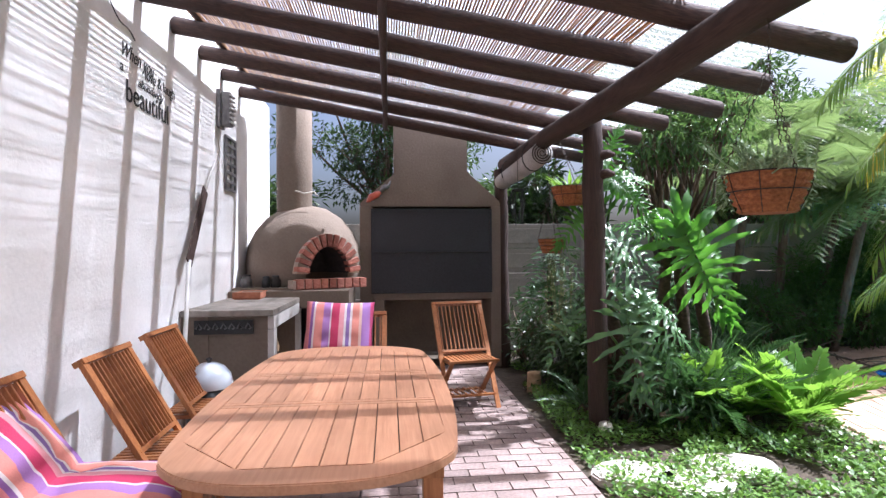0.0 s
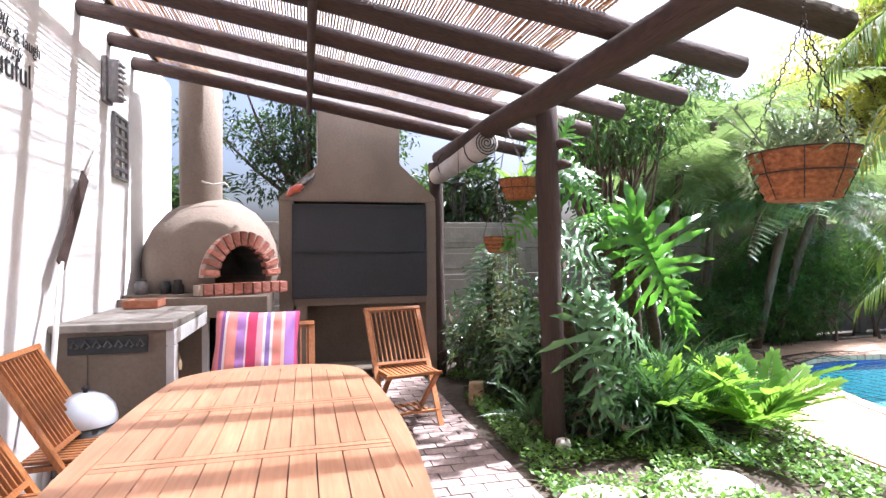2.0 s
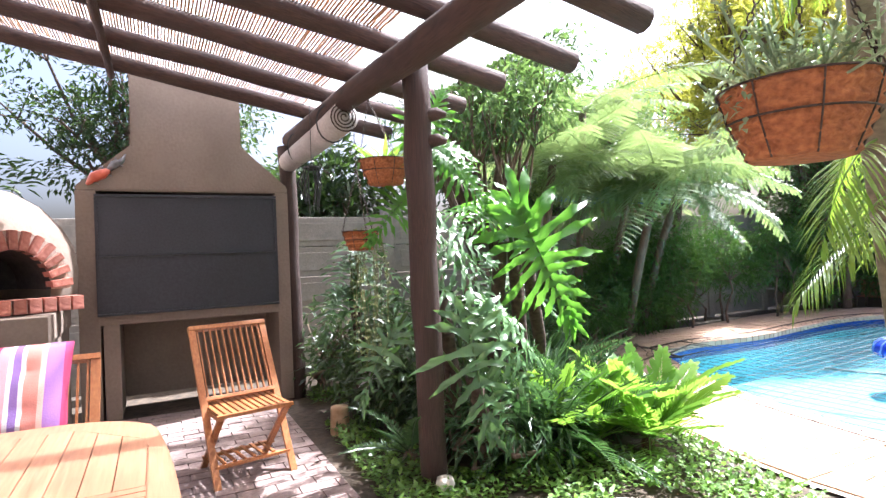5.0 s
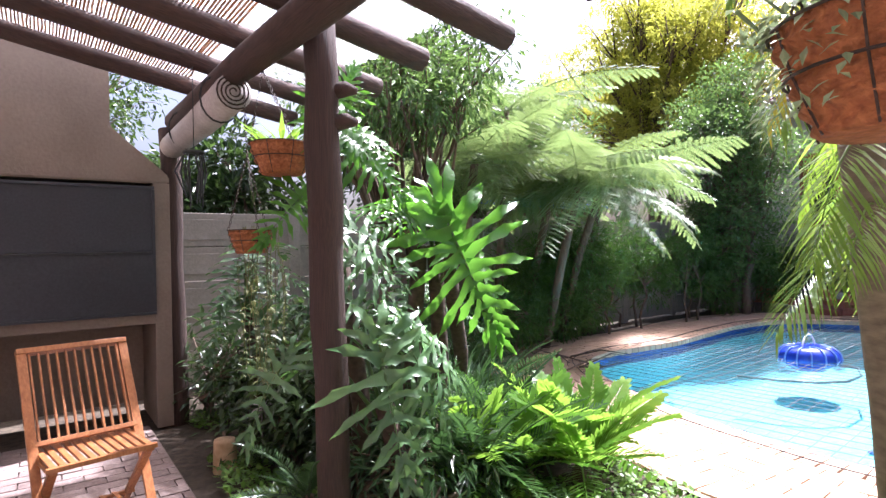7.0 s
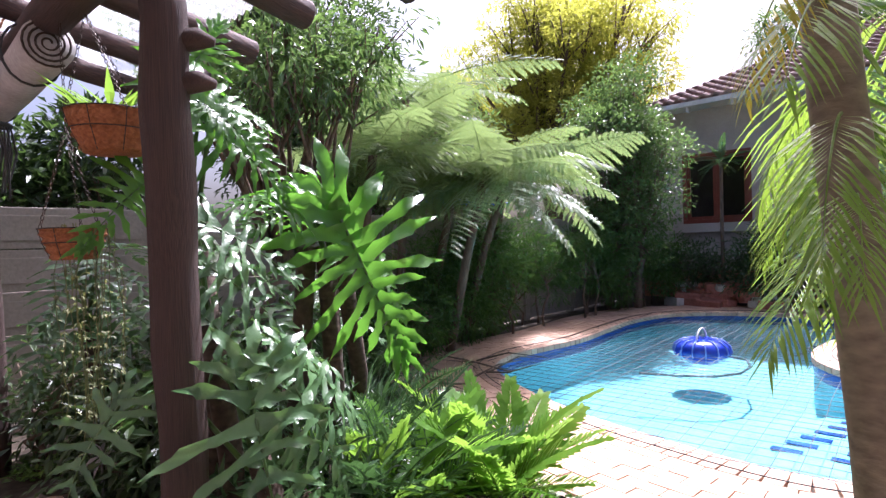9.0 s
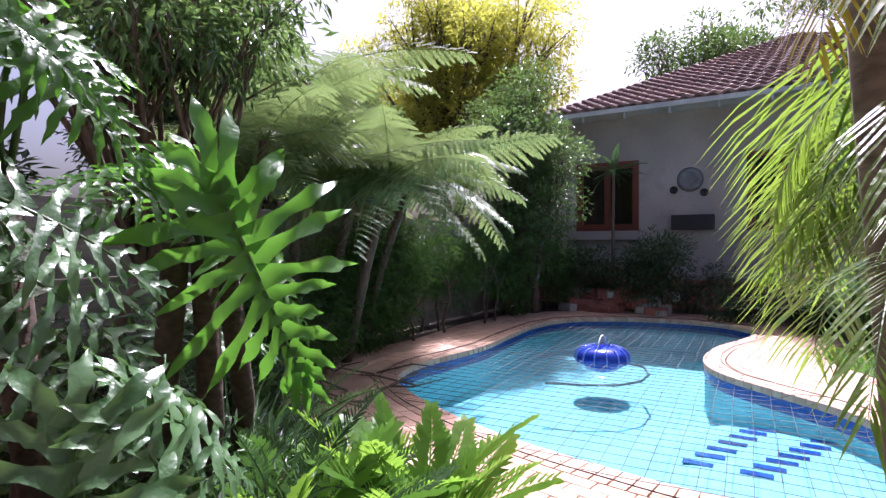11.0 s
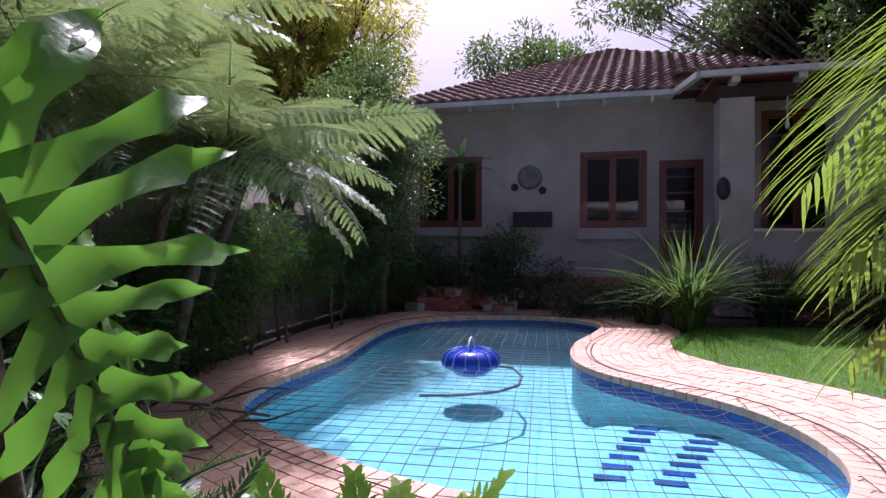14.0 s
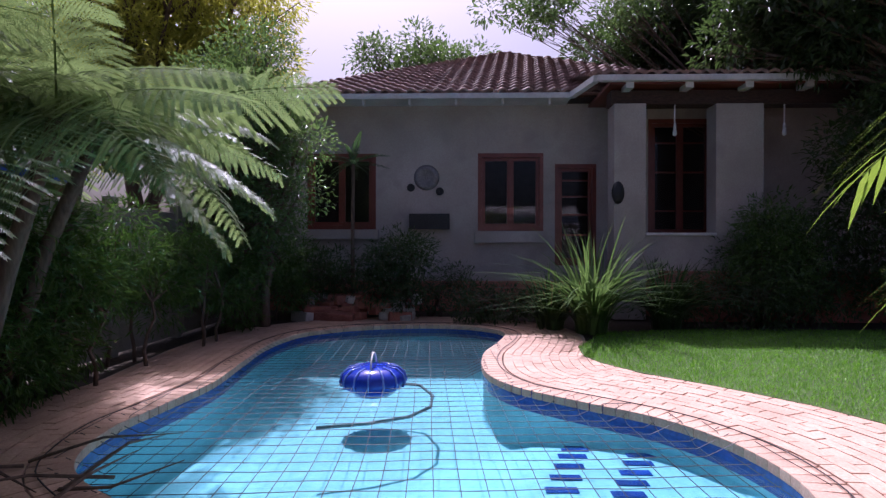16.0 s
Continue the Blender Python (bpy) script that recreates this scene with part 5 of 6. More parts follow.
cords = thing("wind_chime", "dark tangled wind chime hanging on a cord", "wind chime", pose(1.42, 5.70, 2.02))
part("cord", tube(bmesh.new(), [(0, 0, 0.6), (0, 0, 0.0)], 0.003, 5), BLACK, cords)
part("ring", tube(bmesh.new(), [(0.055 * math.cos(a), 0.055 * math.sin(a), 0.0) for a in (2 * math.pi * k / 14 for k in range(15))], 0.012, 6, False), BLACK, cords)
rnd = random.Random(8)
for k in range(11):
    a = 2 * math.pi * k / 11
    x, y = 0.055 * math.cos(a), 0.055 * math.sin(a)
    part("strand", tube(bmesh.new(), [(x, y, 0), (x * 1.4 + rnd.gauss(0, 0.02), y * 1.4 + rnd.gauss(0, 0.02), -0.12), (x * 0.9, y * 0.9, -0.24 - rnd.uniform(0, 0.12))], [0.004, 0.007, 0.004], 5), BLACK, cords)

# ---- plants of the bed ----
STALK = [L_PHILO, L_SHRUB]
PH = [lobed_leaf("lobed_leaf", 0.50 + 0.03 * k, 12 + k, 1 + k, 0.10 + 0.06 * k, STALK) for k in range(3)]
# blades in the leaf colour darkened for shade
PD = [lobed_leaf("lobed_leaf", 0.48, 9 + k, 11 + k, 0.16, [L_PHILO_SHADE, L_SHRUB]) for k in range(3)]


def philodendron(base, crown, leaves, label, seed, stems=1, blades=PH):
    """Scarred stems from base to crown, and leaves given by base point, tip point and the way the blade faces."""
    root = thing("philodendron", label, "plant", pose(*base))
    rnd = random.Random(seed)
    o, c = Vector(base), Vector(crown) - Vector(base)
    for k in range(stems):
        off = Vector((0.16 * k * (-1) ** k, 0.10 * k, 0))
        part("stem", tube(bmesh.new(), [off * 1.3 + Vector((0, 0, -0.08)), off + c * 0.45 + Vector((0.05, -0.03, 0)), c + off * 0.5], [0.06, 0.052, 0.05], 10), STEM, root, "scarred brown stem", True)
    for k, (b0, t0, face) in enumerate(leaves):
        b0, t0, f = Vector(b0) - o, Vector(t0) - o, Vector(face).normalized()
        y = (t0 - b0).normalized()
        z = (f - y * f.dot(y)).normalized()
        x = y.cross(z)
        ln = (t0 - b0).length
        m = Matrix((x, y, z)).transposed().to_4x4() @ Matrix.Diagonal((ln, ln, ln, 1))
        m.translation = b0
        part("leaf_stalk", tube(bmesh.new(), [c + Vector((rnd.uniform(-0.03, 0.03), rnd.uniform(-0.03, 0.03), -0.05)), c.lerp(b0, 0.55) + Vector((0, 0, 0.05 + 0.1 * (b0 - c).length)), b0], [0.012, 0.009, 0.007], 6), L_SHRUB, root)
        share("leaf", blades[(k + seed) % 3], root, m)
    return root


philodendron((2.72, 5.02, 0), (2.62, 4.78, 1.40), [
    ((2.55, 4.60, 1.60), (2.90, 4.42, 0.80), (-0.45, -0.80, 0.42)), ((2.62, 4.80, 1.62), (3.10, 4.88, 1.25), (0.1, -0.8, 0.6)),
    ((2.50, 4.88, 1.64), (2.10, 5.15, 1.58), (0, -0.5, 0.9)), ((2.60, 4.98, 1.68), (2.85, 5.50, 1.52), (0, -0.3, 1)), ((2.48, 4.70, 1.62), (2.12, 4.62, 1.50), (-0.2, -0.8, 0.6)),
    ((2.66, 4.72, 1.50), (3.05, 4.62, 1.02), (0.1, -0.8, 0.6))],
    "tall philodendron with backlit bright green lobed leaves", 1, 3)
philodendron((2.02, 4.86, 0), (1.98, 4.84, 1.60), [
    ((1.86, 4.70, 2.06), (2.24, 4.58, 1.84), (-0.2, -0.8, 0.5)), ((1.98, 4.76, 1.96), (2.38, 4.66, 1.66), (-0.1, -0.9, 0.4)),
    ((1.94, 4.86, 2.12), (2.14, 4.86, 2.48), (-0.3, -0.9, 0.2)), ((2.10, 4.80, 2.02), (2.42, 4.90, 2.05), (-0.2, -0.7, 0.7)), ((1.82, 4.80, 1.72), (1.52, 4.72, 1.42), (0, -0.9, 0.4))],
    "climbing philodendron with yellow-green lobed leaves by the post", 2)
philodendron((2.00, 4.70, 0), (1.95, 4.66, 1.10), [
    ((1.84, 4.52, 1.52), (2.26, 4.42, 1.30), (-0.2, -0.7, 0.7)), ((1.86, 4.54, 1.36), (2.22, 4.40, 1.06), (-0.1, -0.7, 0.7)), ((1.80, 4.50, 1.20), (2.08, 4.36, 0.88), (0, -0.7, 0.7)),
    ((1.90, 4.60, 1.42), (2.34, 4.62, 1.20), (-0.1, -0.5, 0.9))],
    "glossy dark philodendron whose pale-lit leaves hang behind the post", 6, blades=PD)
philodendron((2.06, 4.42, 0), (2.00, 4.36, 0.60), [
    ((1.88, 4.20, 0.98), (1.92, 3.98, 0.34), (-0.3, -0.8, 0.5)), ((2.00, 4.16, 0.94), (2.26, 4.08, 0.50), (-0.1, -0.7, 0.7)), ((2.06, 4.24, 0.98), (2.48, 4.26, 0.66), (0.1, -0.6, 0.8)),
    ((1.62, 4.62, 0.86), (1.36, 4.60, 0.48), (-0.5, -0.5, 0.7)), ((1.88, 4.50, 0.95), (1.66, 4.86, 0.75), (0, 0.1, 1)), ((2.08, 4.40, 1.02), (2.46, 4.62, 0.85), (0.1, -0.3, 1)), ((1.96, 4.16, 0.66), (2.12, 4.08, 0.20), (0, -0.7, 0.7))],
    "low philodendron with glossy pale-lit leaves beside the post", 3, blades=PD)
philodendron((1.95, 6.35, 0), (1.92, 6.32, 0.95), [
    ((1.86, 6.20, 1.28), (1.60, 5.90, 1.02), (-0.3, -0.5, 0.8)), ((1.96, 6.20, 1.32), (2.32, 5.95, 1.08), (0.3, -0.5, 0.8)), ((1.90, 6.30, 1.38), (1.92, 5.78, 1.18), (0, -0.4, 0.9)),
    ((2.02, 6.30, 1.12), (2.42, 6.00, 0.72), (0.3, -0.6, 0.7)), ((1.80, 6.30, 1.02), (1.55, 6.00, 0.68), (-0.3, -0.6, 0.7)), ((2.00, 6.45, 1.45), (2.40, 6.80, 1.40), (0, 0, 1)), ((1.95, 6.25, 0.95), (2.05, 5.80, 0.50), (0, -0.7, 0.6))],
    "shaded philodendron in front of the concrete fence", 4, blades=PD)
philodendron((3.05, 5.75, 0), (3.02, 5.72, 0.75), [
    ((2.95, 5.60, 1.05), (2.70, 5.30, 0.75), (-0.3, -0.6, 0.7)), ((3.10, 5.60, 1.10), (3.45, 5.30, 0.80), (0.3, -0.6, 0.7)), ((3.00, 5.70, 1.20), (3.05, 5.20, 0.95), (0, -0.5, 0.8)), ((3.15, 5.75, 1.0), (3.60, 5.85, 0.75), (0.4, -0.1, 0.9))],
    "dark philodendron deep in the bed", 5, blades=PD)

ZM = [frond_mesh("frond", 0.62, d, 20, 0.15, 0.028, k, [L_ZAMIA, L_ZAMIA], 0.006, 58, 0.25, 0.15) for k, d in enumerate((0.35, 0.6, 0.85))]
CY = [frond_mesh("frond", 0.78, d, 34, 0.12, 0.012, k + 10, [L_CYCAD, L_CYCAD], 0.007, 60, 0.35, 0.1) for k, d in enumerate((0.3, 0.6, 0.9))]
PA = [frond_mesh("frond", 1.55, d, 40, 0.50, 0.018, k + 20, [L_PALM, L_PALM], 0.012, 56, 0.16, 0.5, 0, 0.18) for k, d in enumerate((0.5, 0.85, 1.15))]
PY = [frond_mesh("frond", 1.25, 1.2, 26, 0.42, 0.020, 30, [L_YELLOW, L_PALM], 0.011, 55, 0.1, 0.6, 0, 0.3)]
FE = [frond_mesh("frond", 1.5, d, 24, 0.36, 0.070, k + 40, [L_FERN, L_FERN], 0.007, 84, -0.05, 0.30, 15, 0.12) for k, d in enumerate((0.35, 0.55, 0.8))]


def rosette(name, label, base, meshes, n, seed, scale=1.0, low=10, high=70, category="plant", stem=None, stem_r=0.06, stem_mat=None, skip=None, wild=6):
    """Fronds in a whorl on a short or tall stem. low, high: the rise of the outermost and innermost."""
    root = thing(name, label, category, pose(*base))
    rnd = random.Random(seed)
    top = Vector(stem[-1]) if stem else Vector((0, 0, 0.06))
    if stem:
        part("trunk", tube(bmesh.new(), stem, [stem_r * (1.15 - 0.25 * k / (len(stem) - 1)) for k in range(len(stem))], 12), stem_mat or BARK, root, "", True)
    else:
        part("base", lathe(bmesh.new(), [(0.05, -0.05), (0.06, 0.03), (0.03, 0.09), (0.002, 0.10)], 10), BARK, root, "", True)
    for k in range(n):
        az = 360 * (k * 0.618 % 1) + rnd.uniform(-8, 8)
        if skip and skip[0] < az % 360 < skip[1]:
            continue
        s = scale * rnd.uniform(0.82 - wild * 0.01, 1.12)
        share("frond", meshes[rnd.randrange(len(meshes))], root, Matrix.Translation(top) @ pose(0, 0, 0, 0, 0, -az) @ pose(0, 0, 0, low + (high - low) * (k / n) + rnd.uniform(-wild, wild), rnd.uniform(-15 - wild, 15 + wild), 0) @ Matrix.Diagonal((s, s, s, 1)))
    return root


for k, (x, y, s, n) in enumerate(((3.22, 4.15, 1.12, 22), (2.78, 4.50, 1.10, 18), (3.42, 4.45, 0.95, 15), (2.90, 4.30, 0.9, 14), (3.60, 4.85, 0.85, 12))):
    rosette("cardboard_cycad", "low bright green cycad with broad leaflets", (x, y, 0), ZM, n, 50 + k, s, 22, 75)
for k, (x, y, s, n) in enumerate(((2.62, 4.38, 1.0, 18), (3.0, 4.75, 1.05, 20), (2.38, 4.45, 0.75, 13), (3.55, 5.4, 1.0, 18), (2.5, 5.6, 1.0, 16), (1.75, 4.75, 0.7, 12), (4.0, 6.3, 1.1, 18))):
    rosette("cycad", "dark green cycad with stiff narrow leaflets", (x, y, 0), CY, n, 60 + k, s, 12, 75)
# near palm: a many-stemmed clump whose long fronds lean away to the open lawn
palm = thing("palm", "clumping palm with arching yellow-green fronds", "palm", pose(2.92, 2.47, 0))
for k, (x, y, top, r) in enumerate(((0, 0, 2.75, 0.080), (0.42, -0.22, 1.7, 0.06), (0.25, -0.5, 2.2, 0.06))):
    part("trunk", tube(bmesh.new(), [(x, y, -0.1), (x + 0.01, y + 0.03 * top, top * 0.3), (x - 0.02, y + 0.06 * top, top * 0.65), (x + 0.02, y + 0.085 * top, top)], [r * 1.3, r, r * 0.9, r * 0.85], 12), PALMBARK, palm, "ringed palm trunk", True)
rn = random.Random(77)
for x, y, top, n in ((0.02, 0.235, 2.75, 15), (0.44, -0.20, 1.7, 12), (0.27, -0.48, 2.2, 12)):
    for k in range(n):
        az = (360 * (k * 0.618 % 1)) % 360
        near_path = az > 250 or az < 118
        sc = (0.30 if near_path else 0.85) * rn.uniform(0.85, 1.12)
        share("frond", PA[rn.randrange(3)], palm, Matrix.Translation((x, y, top)) @ pose(0, 0, 0, 0, 0, -az) @ pose(0, 0, 0, rn.uniform(-35, 45), rn.uniform(-20, 20), 0) @ Matrix.Diagonal((sc, sc, sc, 1)))
PL = frond_mesh("frond", 1.5, 0.95, 28, 0.52, 0.021, 33, [L_PALM, L_PALM], 0.012, 54, 0.12, 0.55, 0, 0.22)
for az, z, tl, sc in ((10, 1.85, -30, 0.30), (40, 1.6, -10, 0.32), (95, 1.5, 12, 0.46), (76, 1.9, -15, 0.5),
                      (278, 2.55, -5, 0.50), (288, 2.2, -12, 0.44), (94, 1.95, 16, 0.95), (101, 1.80, 6, 0.95), (108, 2.05, 18, 1.0), (87, 1.60, 14, 0.90), (83, 1.45, 6, 0.85), (92, 1.75, 12, 0.95), (81, 1.90, 14, 0.90), (77, 1.65, 8, 0.75), (268, 1.75, -10, 0.44), (280, 2.75, 22, 0.58), (284, 1.4, 0, 0.38), (262, 1.5, 5, 0.36), (270, 2.05, 0, 0.45)):
    share("frond", PY[0] if az == 288 else PL, palm, Matrix.Translation((0, 0.085 * z, z)) @ pose(0, 0, 0, 0, 0, -az) @ pose(0, 0, 0, tl, 0, 0) @ Matrix.Diagonal((sc, sc, sc, 1)))
# tree ferns
for k, (label, x, y, dy, top, n, sc) in enumerate((
        ("broad tree fern with pale backlit lacy fronds", 6.3, 7.85, -0.75, 2.35, 22, 1.12), ("tall tree fern with arching lacy fronds", 4.9, 7.7, -0.6, 2.4, 20, 1.0),
        ("leaning tree fern over the paving by the pool", 6.9, 7.7, -0.95, 2.3, 22, 1.12), ("tree fern with arching fronds above the hedge", 7.8, 7.95, -0.5, 2.7, 22, 1.15),
        ("high tree fern with a flat pale crown", 5.7, 7.75, -0.35, 3.2, 15, 1.1), ("tree fern whose fronds droop towards the water", 6.2, 7.3, -0.70, 2.15, 17, 1.05))):
    rosette("tree_fern", label, (x, y, 0), FE, n, 81 + k, sc, -12, 32, "tree fern", [(0, 0, -0.1), (0.05, dy * 0.45, top * 0.55), (-0.03, dy, top)], 0.055, BARK, wild=17)
# clumps of bush
def undergrowth(label, x, y, size, n, seed, mat, leaf=0.10, width=0.04, per=900, name="bush", r=(0.22, 0.36)):
    return tree(label, (x, y, 0), size[3] * 2, random_clumps(seed, n, size, *r), per, leaf, width, seed, mat, 0.018, 3, "bush", name, 0.2)
# the very dark leaf colours here carry the deep shade of the bed
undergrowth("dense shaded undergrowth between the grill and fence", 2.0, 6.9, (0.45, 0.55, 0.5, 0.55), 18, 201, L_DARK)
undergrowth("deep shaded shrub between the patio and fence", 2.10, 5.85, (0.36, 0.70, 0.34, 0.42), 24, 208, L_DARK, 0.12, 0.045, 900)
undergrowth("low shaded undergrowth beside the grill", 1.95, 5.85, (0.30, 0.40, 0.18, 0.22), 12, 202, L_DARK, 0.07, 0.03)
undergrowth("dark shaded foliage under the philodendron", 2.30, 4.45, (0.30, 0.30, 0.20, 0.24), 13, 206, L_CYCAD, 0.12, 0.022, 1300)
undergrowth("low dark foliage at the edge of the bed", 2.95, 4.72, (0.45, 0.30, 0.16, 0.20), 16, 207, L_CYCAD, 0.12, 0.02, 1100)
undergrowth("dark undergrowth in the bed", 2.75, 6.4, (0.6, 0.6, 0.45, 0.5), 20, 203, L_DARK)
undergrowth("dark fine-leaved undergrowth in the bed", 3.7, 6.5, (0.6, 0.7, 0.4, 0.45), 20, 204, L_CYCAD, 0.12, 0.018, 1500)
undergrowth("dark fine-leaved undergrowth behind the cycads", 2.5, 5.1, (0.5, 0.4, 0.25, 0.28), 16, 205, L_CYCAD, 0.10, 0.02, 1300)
for k, (x, y, top) in enumerate(((6.5, 7.62, 1.75), (7.5, 7.65, 1.95), (8.8, 7.65, 2.0), (10.1, 7.55, 1.95), (11.3, 7.5, 1.6), (12.6, 7.1, 1.6))):
    undergrowth("dense dark fine-leaved hedge bush along the fence", x, y, (0.75, 0.32, top * 0.42, top * 0.5), 22, 210 + k, L_BAMBOO, 0.12, 0.022, 1700, "hedge_bush", (0.26, 0.40))
tree("dark weeping tree behind the philodendrons", (3.5, 7.0, 0), 3.4, [(a - 0.3, b - 0.8, c, r) for a, b, c, r in random_clumps(230, 40, (1.0, 0.95, 0.6, 2.95), 0.28, 0.44)], 850, 0.11, 0.032, 230, L_SHRUB, 0.06, 2, "tree", "tree", 0.6)
tree("dark leafy bush beyond the fence", (2.6, 9.5, 0), 3.0, random_clumps(220, 30, (1.3, 0.6, 1.0, 2.0), 0.35, 0.55), 800, 0.18, 0.06, 220, L_DARK, 0.05, 3, "bush", "bush")
tree("dark leafy bush beyond the fence", (-2.4, 9.6, 0), 3.0, random_clumps(221, 24, (1.2, 0.6, 1.0, 1.9), 0.35, 0.55), 700, 0.18, 0.06, 221, L_DARK, 0.05, 3, "bush", "bush")
tree("leafy trees beyond the fence", (6.4, 9.7, 0), 4.5, random_clumps(222, 40, (1.6, 0.7, 1.5, 3.0), 0.4, 0.65), 800, 0.12, 0.05, 222, L_SHRUB, 0.08, 3)
tree("dense low bamboo-like bush by the fence", (5.2, 7.2, 0), 1.6, random_clumps(91, 20, (0.9, 0.5, 0.35, 0.5), 0.28, 0.4), 2300, 0.11, 0.020, 91, L_BAMBOO, 0.02, 4, "bush", "bush", 0.3)
tree("dense dark bush beside the pool paving", (7.3, 7.75, 0), 1.7, random_clumps(92, 26, (1.3, 0.45, 0.7, 0.85), 0.32, 0.5), 1900, 0.12, 0.022, 92, L_BAMBOO, 0.02, 4, "bush", "bush", 0.3)
tree("large dark evergreen shrub at the pool's far corner", (11.5, 7.45, 0), 3.8, random_clumps(93, 84, (1.35, 1.0, 2.4, 2.95), 0.42, 0.62), 1200, 0.09, 0.04, 93, L_SHRUB, 0.07, 3, "shrub", "shrub")
tree("dark shrub in front of the house wall", (13.2, 6.6, 0), 1.8, random_clumps(94, 20, (0.6, 1.3, 0.7, 0.8), 0.35, 0.5), 900, 0.12, 0.03, 94, L_DARK, 0.03, 3, "shrub", "shrub")
tree("dark rounded bush against the house wall", (13.4, 4.5, 0), 1.2, random_clumps(95, 14, (0.45, 0.75, 0.4, 0.55), 0.3, 0.42), 900, 0.10, 0.03, 95, L_DARK, 0.03, 3, "bush", "bush")
tree("dark bush under the porch", (12.3, -1.9, 0), 2.4, random_clumps(96, 26, (0.6, 1.2, 1.0, 1.2), 0.4, 0.55), 800, 0.12, 0.035, 96, L_DARK, 0.03, 3, "bush", "bush")
tree("tall dark shrub beside the porch", (12.2, -1.35, 0), 2.6, random_clumps(98, 34, (0.55, 0.6, 1.15, 1.25), 0.4, 0.55), 900, 0.12, 0.035, 98, L_SHRUB, 0.03, 3, "shrub", "shrub")
tree("high dark evergreen at the lawn's far side", (11.6, -3.7, 0), 5.2, random_clumps(99, 70, (0.9, 1.6, 2.4, 2.5), 0.5, 0.75), 800, 0.14, 0.045, 99, L_DARK, 0.06, 3, "tree", "tree")
tree("dark bush around the small palm by the house", (12.8, 5.1, 0), 1.9, random_clumps(120, 34, (0.4, 0.75, 0.8, 0.9), 0.3, 0.44), 900, 0.11, 0.03, 120, L_DARK, 0.02, 3, "bush", "bush")
tree("dark bush below the house wall", (12.5, 3.4, 0), 1.2, random_clumps(100, 26, (0.4, 1.6, 0.28, 0.34), 0.28, 0.40), 900, 0.10, 0.03, 100, L_DARK, 0.02, 3, "bush", "bush")
tree("low dark bush at the lawn's edge", (11.9, -0.8, 0), 1.2, random_clumps(97, 34, (0.45, 1.9, 0.5, 0.6), 0.33, 0.46), 900, 0.14, 0.022, 97, L_DARK, 0.02, 3, "bush", "bush")
# background trees
tree("dark leafy tree behind the grill", (0.2, 10.6, 0), 6.0, random_clumps(101, 40, (1.9, 1.3, 1.7, 4.0), 0.4, 0.7), 850, 0.11, 0.045, 101, L_DARK, 0.09, 4)
tree("tall dark tree beyond the fence", (5.5, 9.7, 0), 6.5, random_clumps(102, 50, (1.7, 1.2, 2.1, 3.9), 0.5, 0.8), 800, 0.14, 0.05, 102, L_DARK, 0.12, 2)
tree("yellow-green feathery tree beyond the shrubs", (16.0, 11.6, 0), 9.0, random_clumps(103, 120, (3.2, 3.6, 3.0, 6.3), 0.6, 1.0), 620, 0.20, 0.05, 103, L_CONIFER, 0.2, 2)
tree("grey-green tree behind the house roof", (25.5, 5.2, 0), 10.5, random_clumps(104, 30, (2.0, 3.0, 1.5, 8.6), 0.7, 1.1), 300, 0.22, 0.09, 104, L_SHRUB, 0.2, 2)
tree("large dark tree overhanging the house", (17.5, -3.6, 0), 10.0, random_clumps(105, 80, (3.4, 4.2, 1.7, 7.2), 0.7, 1.2), 500, 0.22, 0.09, 105, L_DARK, 0.25, 2)
tree("dark tree reaching over the lawn", (10.6, -5.2, 0), 7.0, [(a + 1.9, b + 1.9, c, r) for a, b, c, r in random_clumps(106, 90, (1.5, 2.7, 0.8, 5.3), 0.45, 0.8)], 850, 0.18, 0.07, 106, L_DARK, 0.16, 1)
tree("tree beyond the fence behind the ferns", (8.5, 10.5, 0), 6.0, random_clumps(107, 46, (2.2, 1.2, 1.6, 3.4), 0.5, 0.85), 800, 0.14, 0.05, 107, L_SHRUB, 0.12, 2)

tree("leafy branches hanging over the tiled roof", (16.2, -3.4, 0), 8.5, [(a - 0.6, b + 4.4, c, r) for a, b, c, r in random_clumps(108, 22, (1.4, 2.4, 0.6, 7.0), 0.35, 0.6)], 620, 0.14, 0.06, 108, L_SHRUB, 0.045, 1)

# strap-leaved clumps
def strap_blade(ln, lean, w):
    b = bmesh.new()
    prev = None
    for j in range(7):
        u = j / 6
        p = Vector((0, ln * lean * u * u * 0.9, ln * (u - 0.55 * lean * u * u) * 0.95))
        ww = w * (1 - u ** 2) * 0.5 + 0.001
        row = (b.verts.new(p + Vector((ww, 0, 0))), b.verts.new(p - Vector((ww, 0, 0))))
        if prev:
            b.faces.new((prev[0], prev[1], row[1], row[0]))
        prev = row
    me = bpy.data.meshes.new("leaf")
    b.to_mesh(me)
    b.free()
    return me
def strap_clump(label, x, y, n, ln, seed, mat, category="grass clump", w=0.022):
    rnd = random.Random(seed)
    root = thing("grass_clump", label, category, pose(x, y, 0))
    kinds = []
    for k in range(8):
        me = strap_blade(ln, 0.25 + 0.14 * k, w)
        me.materials.append(mat)
        kinds.append(me)
    for k in range(n):
        a, r0, sc = rnd.uniform(0, 360), rnd.uniform(0, 0.25), rnd.uniform(0.6, 1.15)
        share("leaf", kinds[rnd.randrange(8)], root, pose(0, 0, 0, 0, 0, a) @ pose(0, r0, 0, 0, rnd.uniform(-14, 14), 0) @ Matrix.Diagonal((1, sc, sc, 1)))
    return root
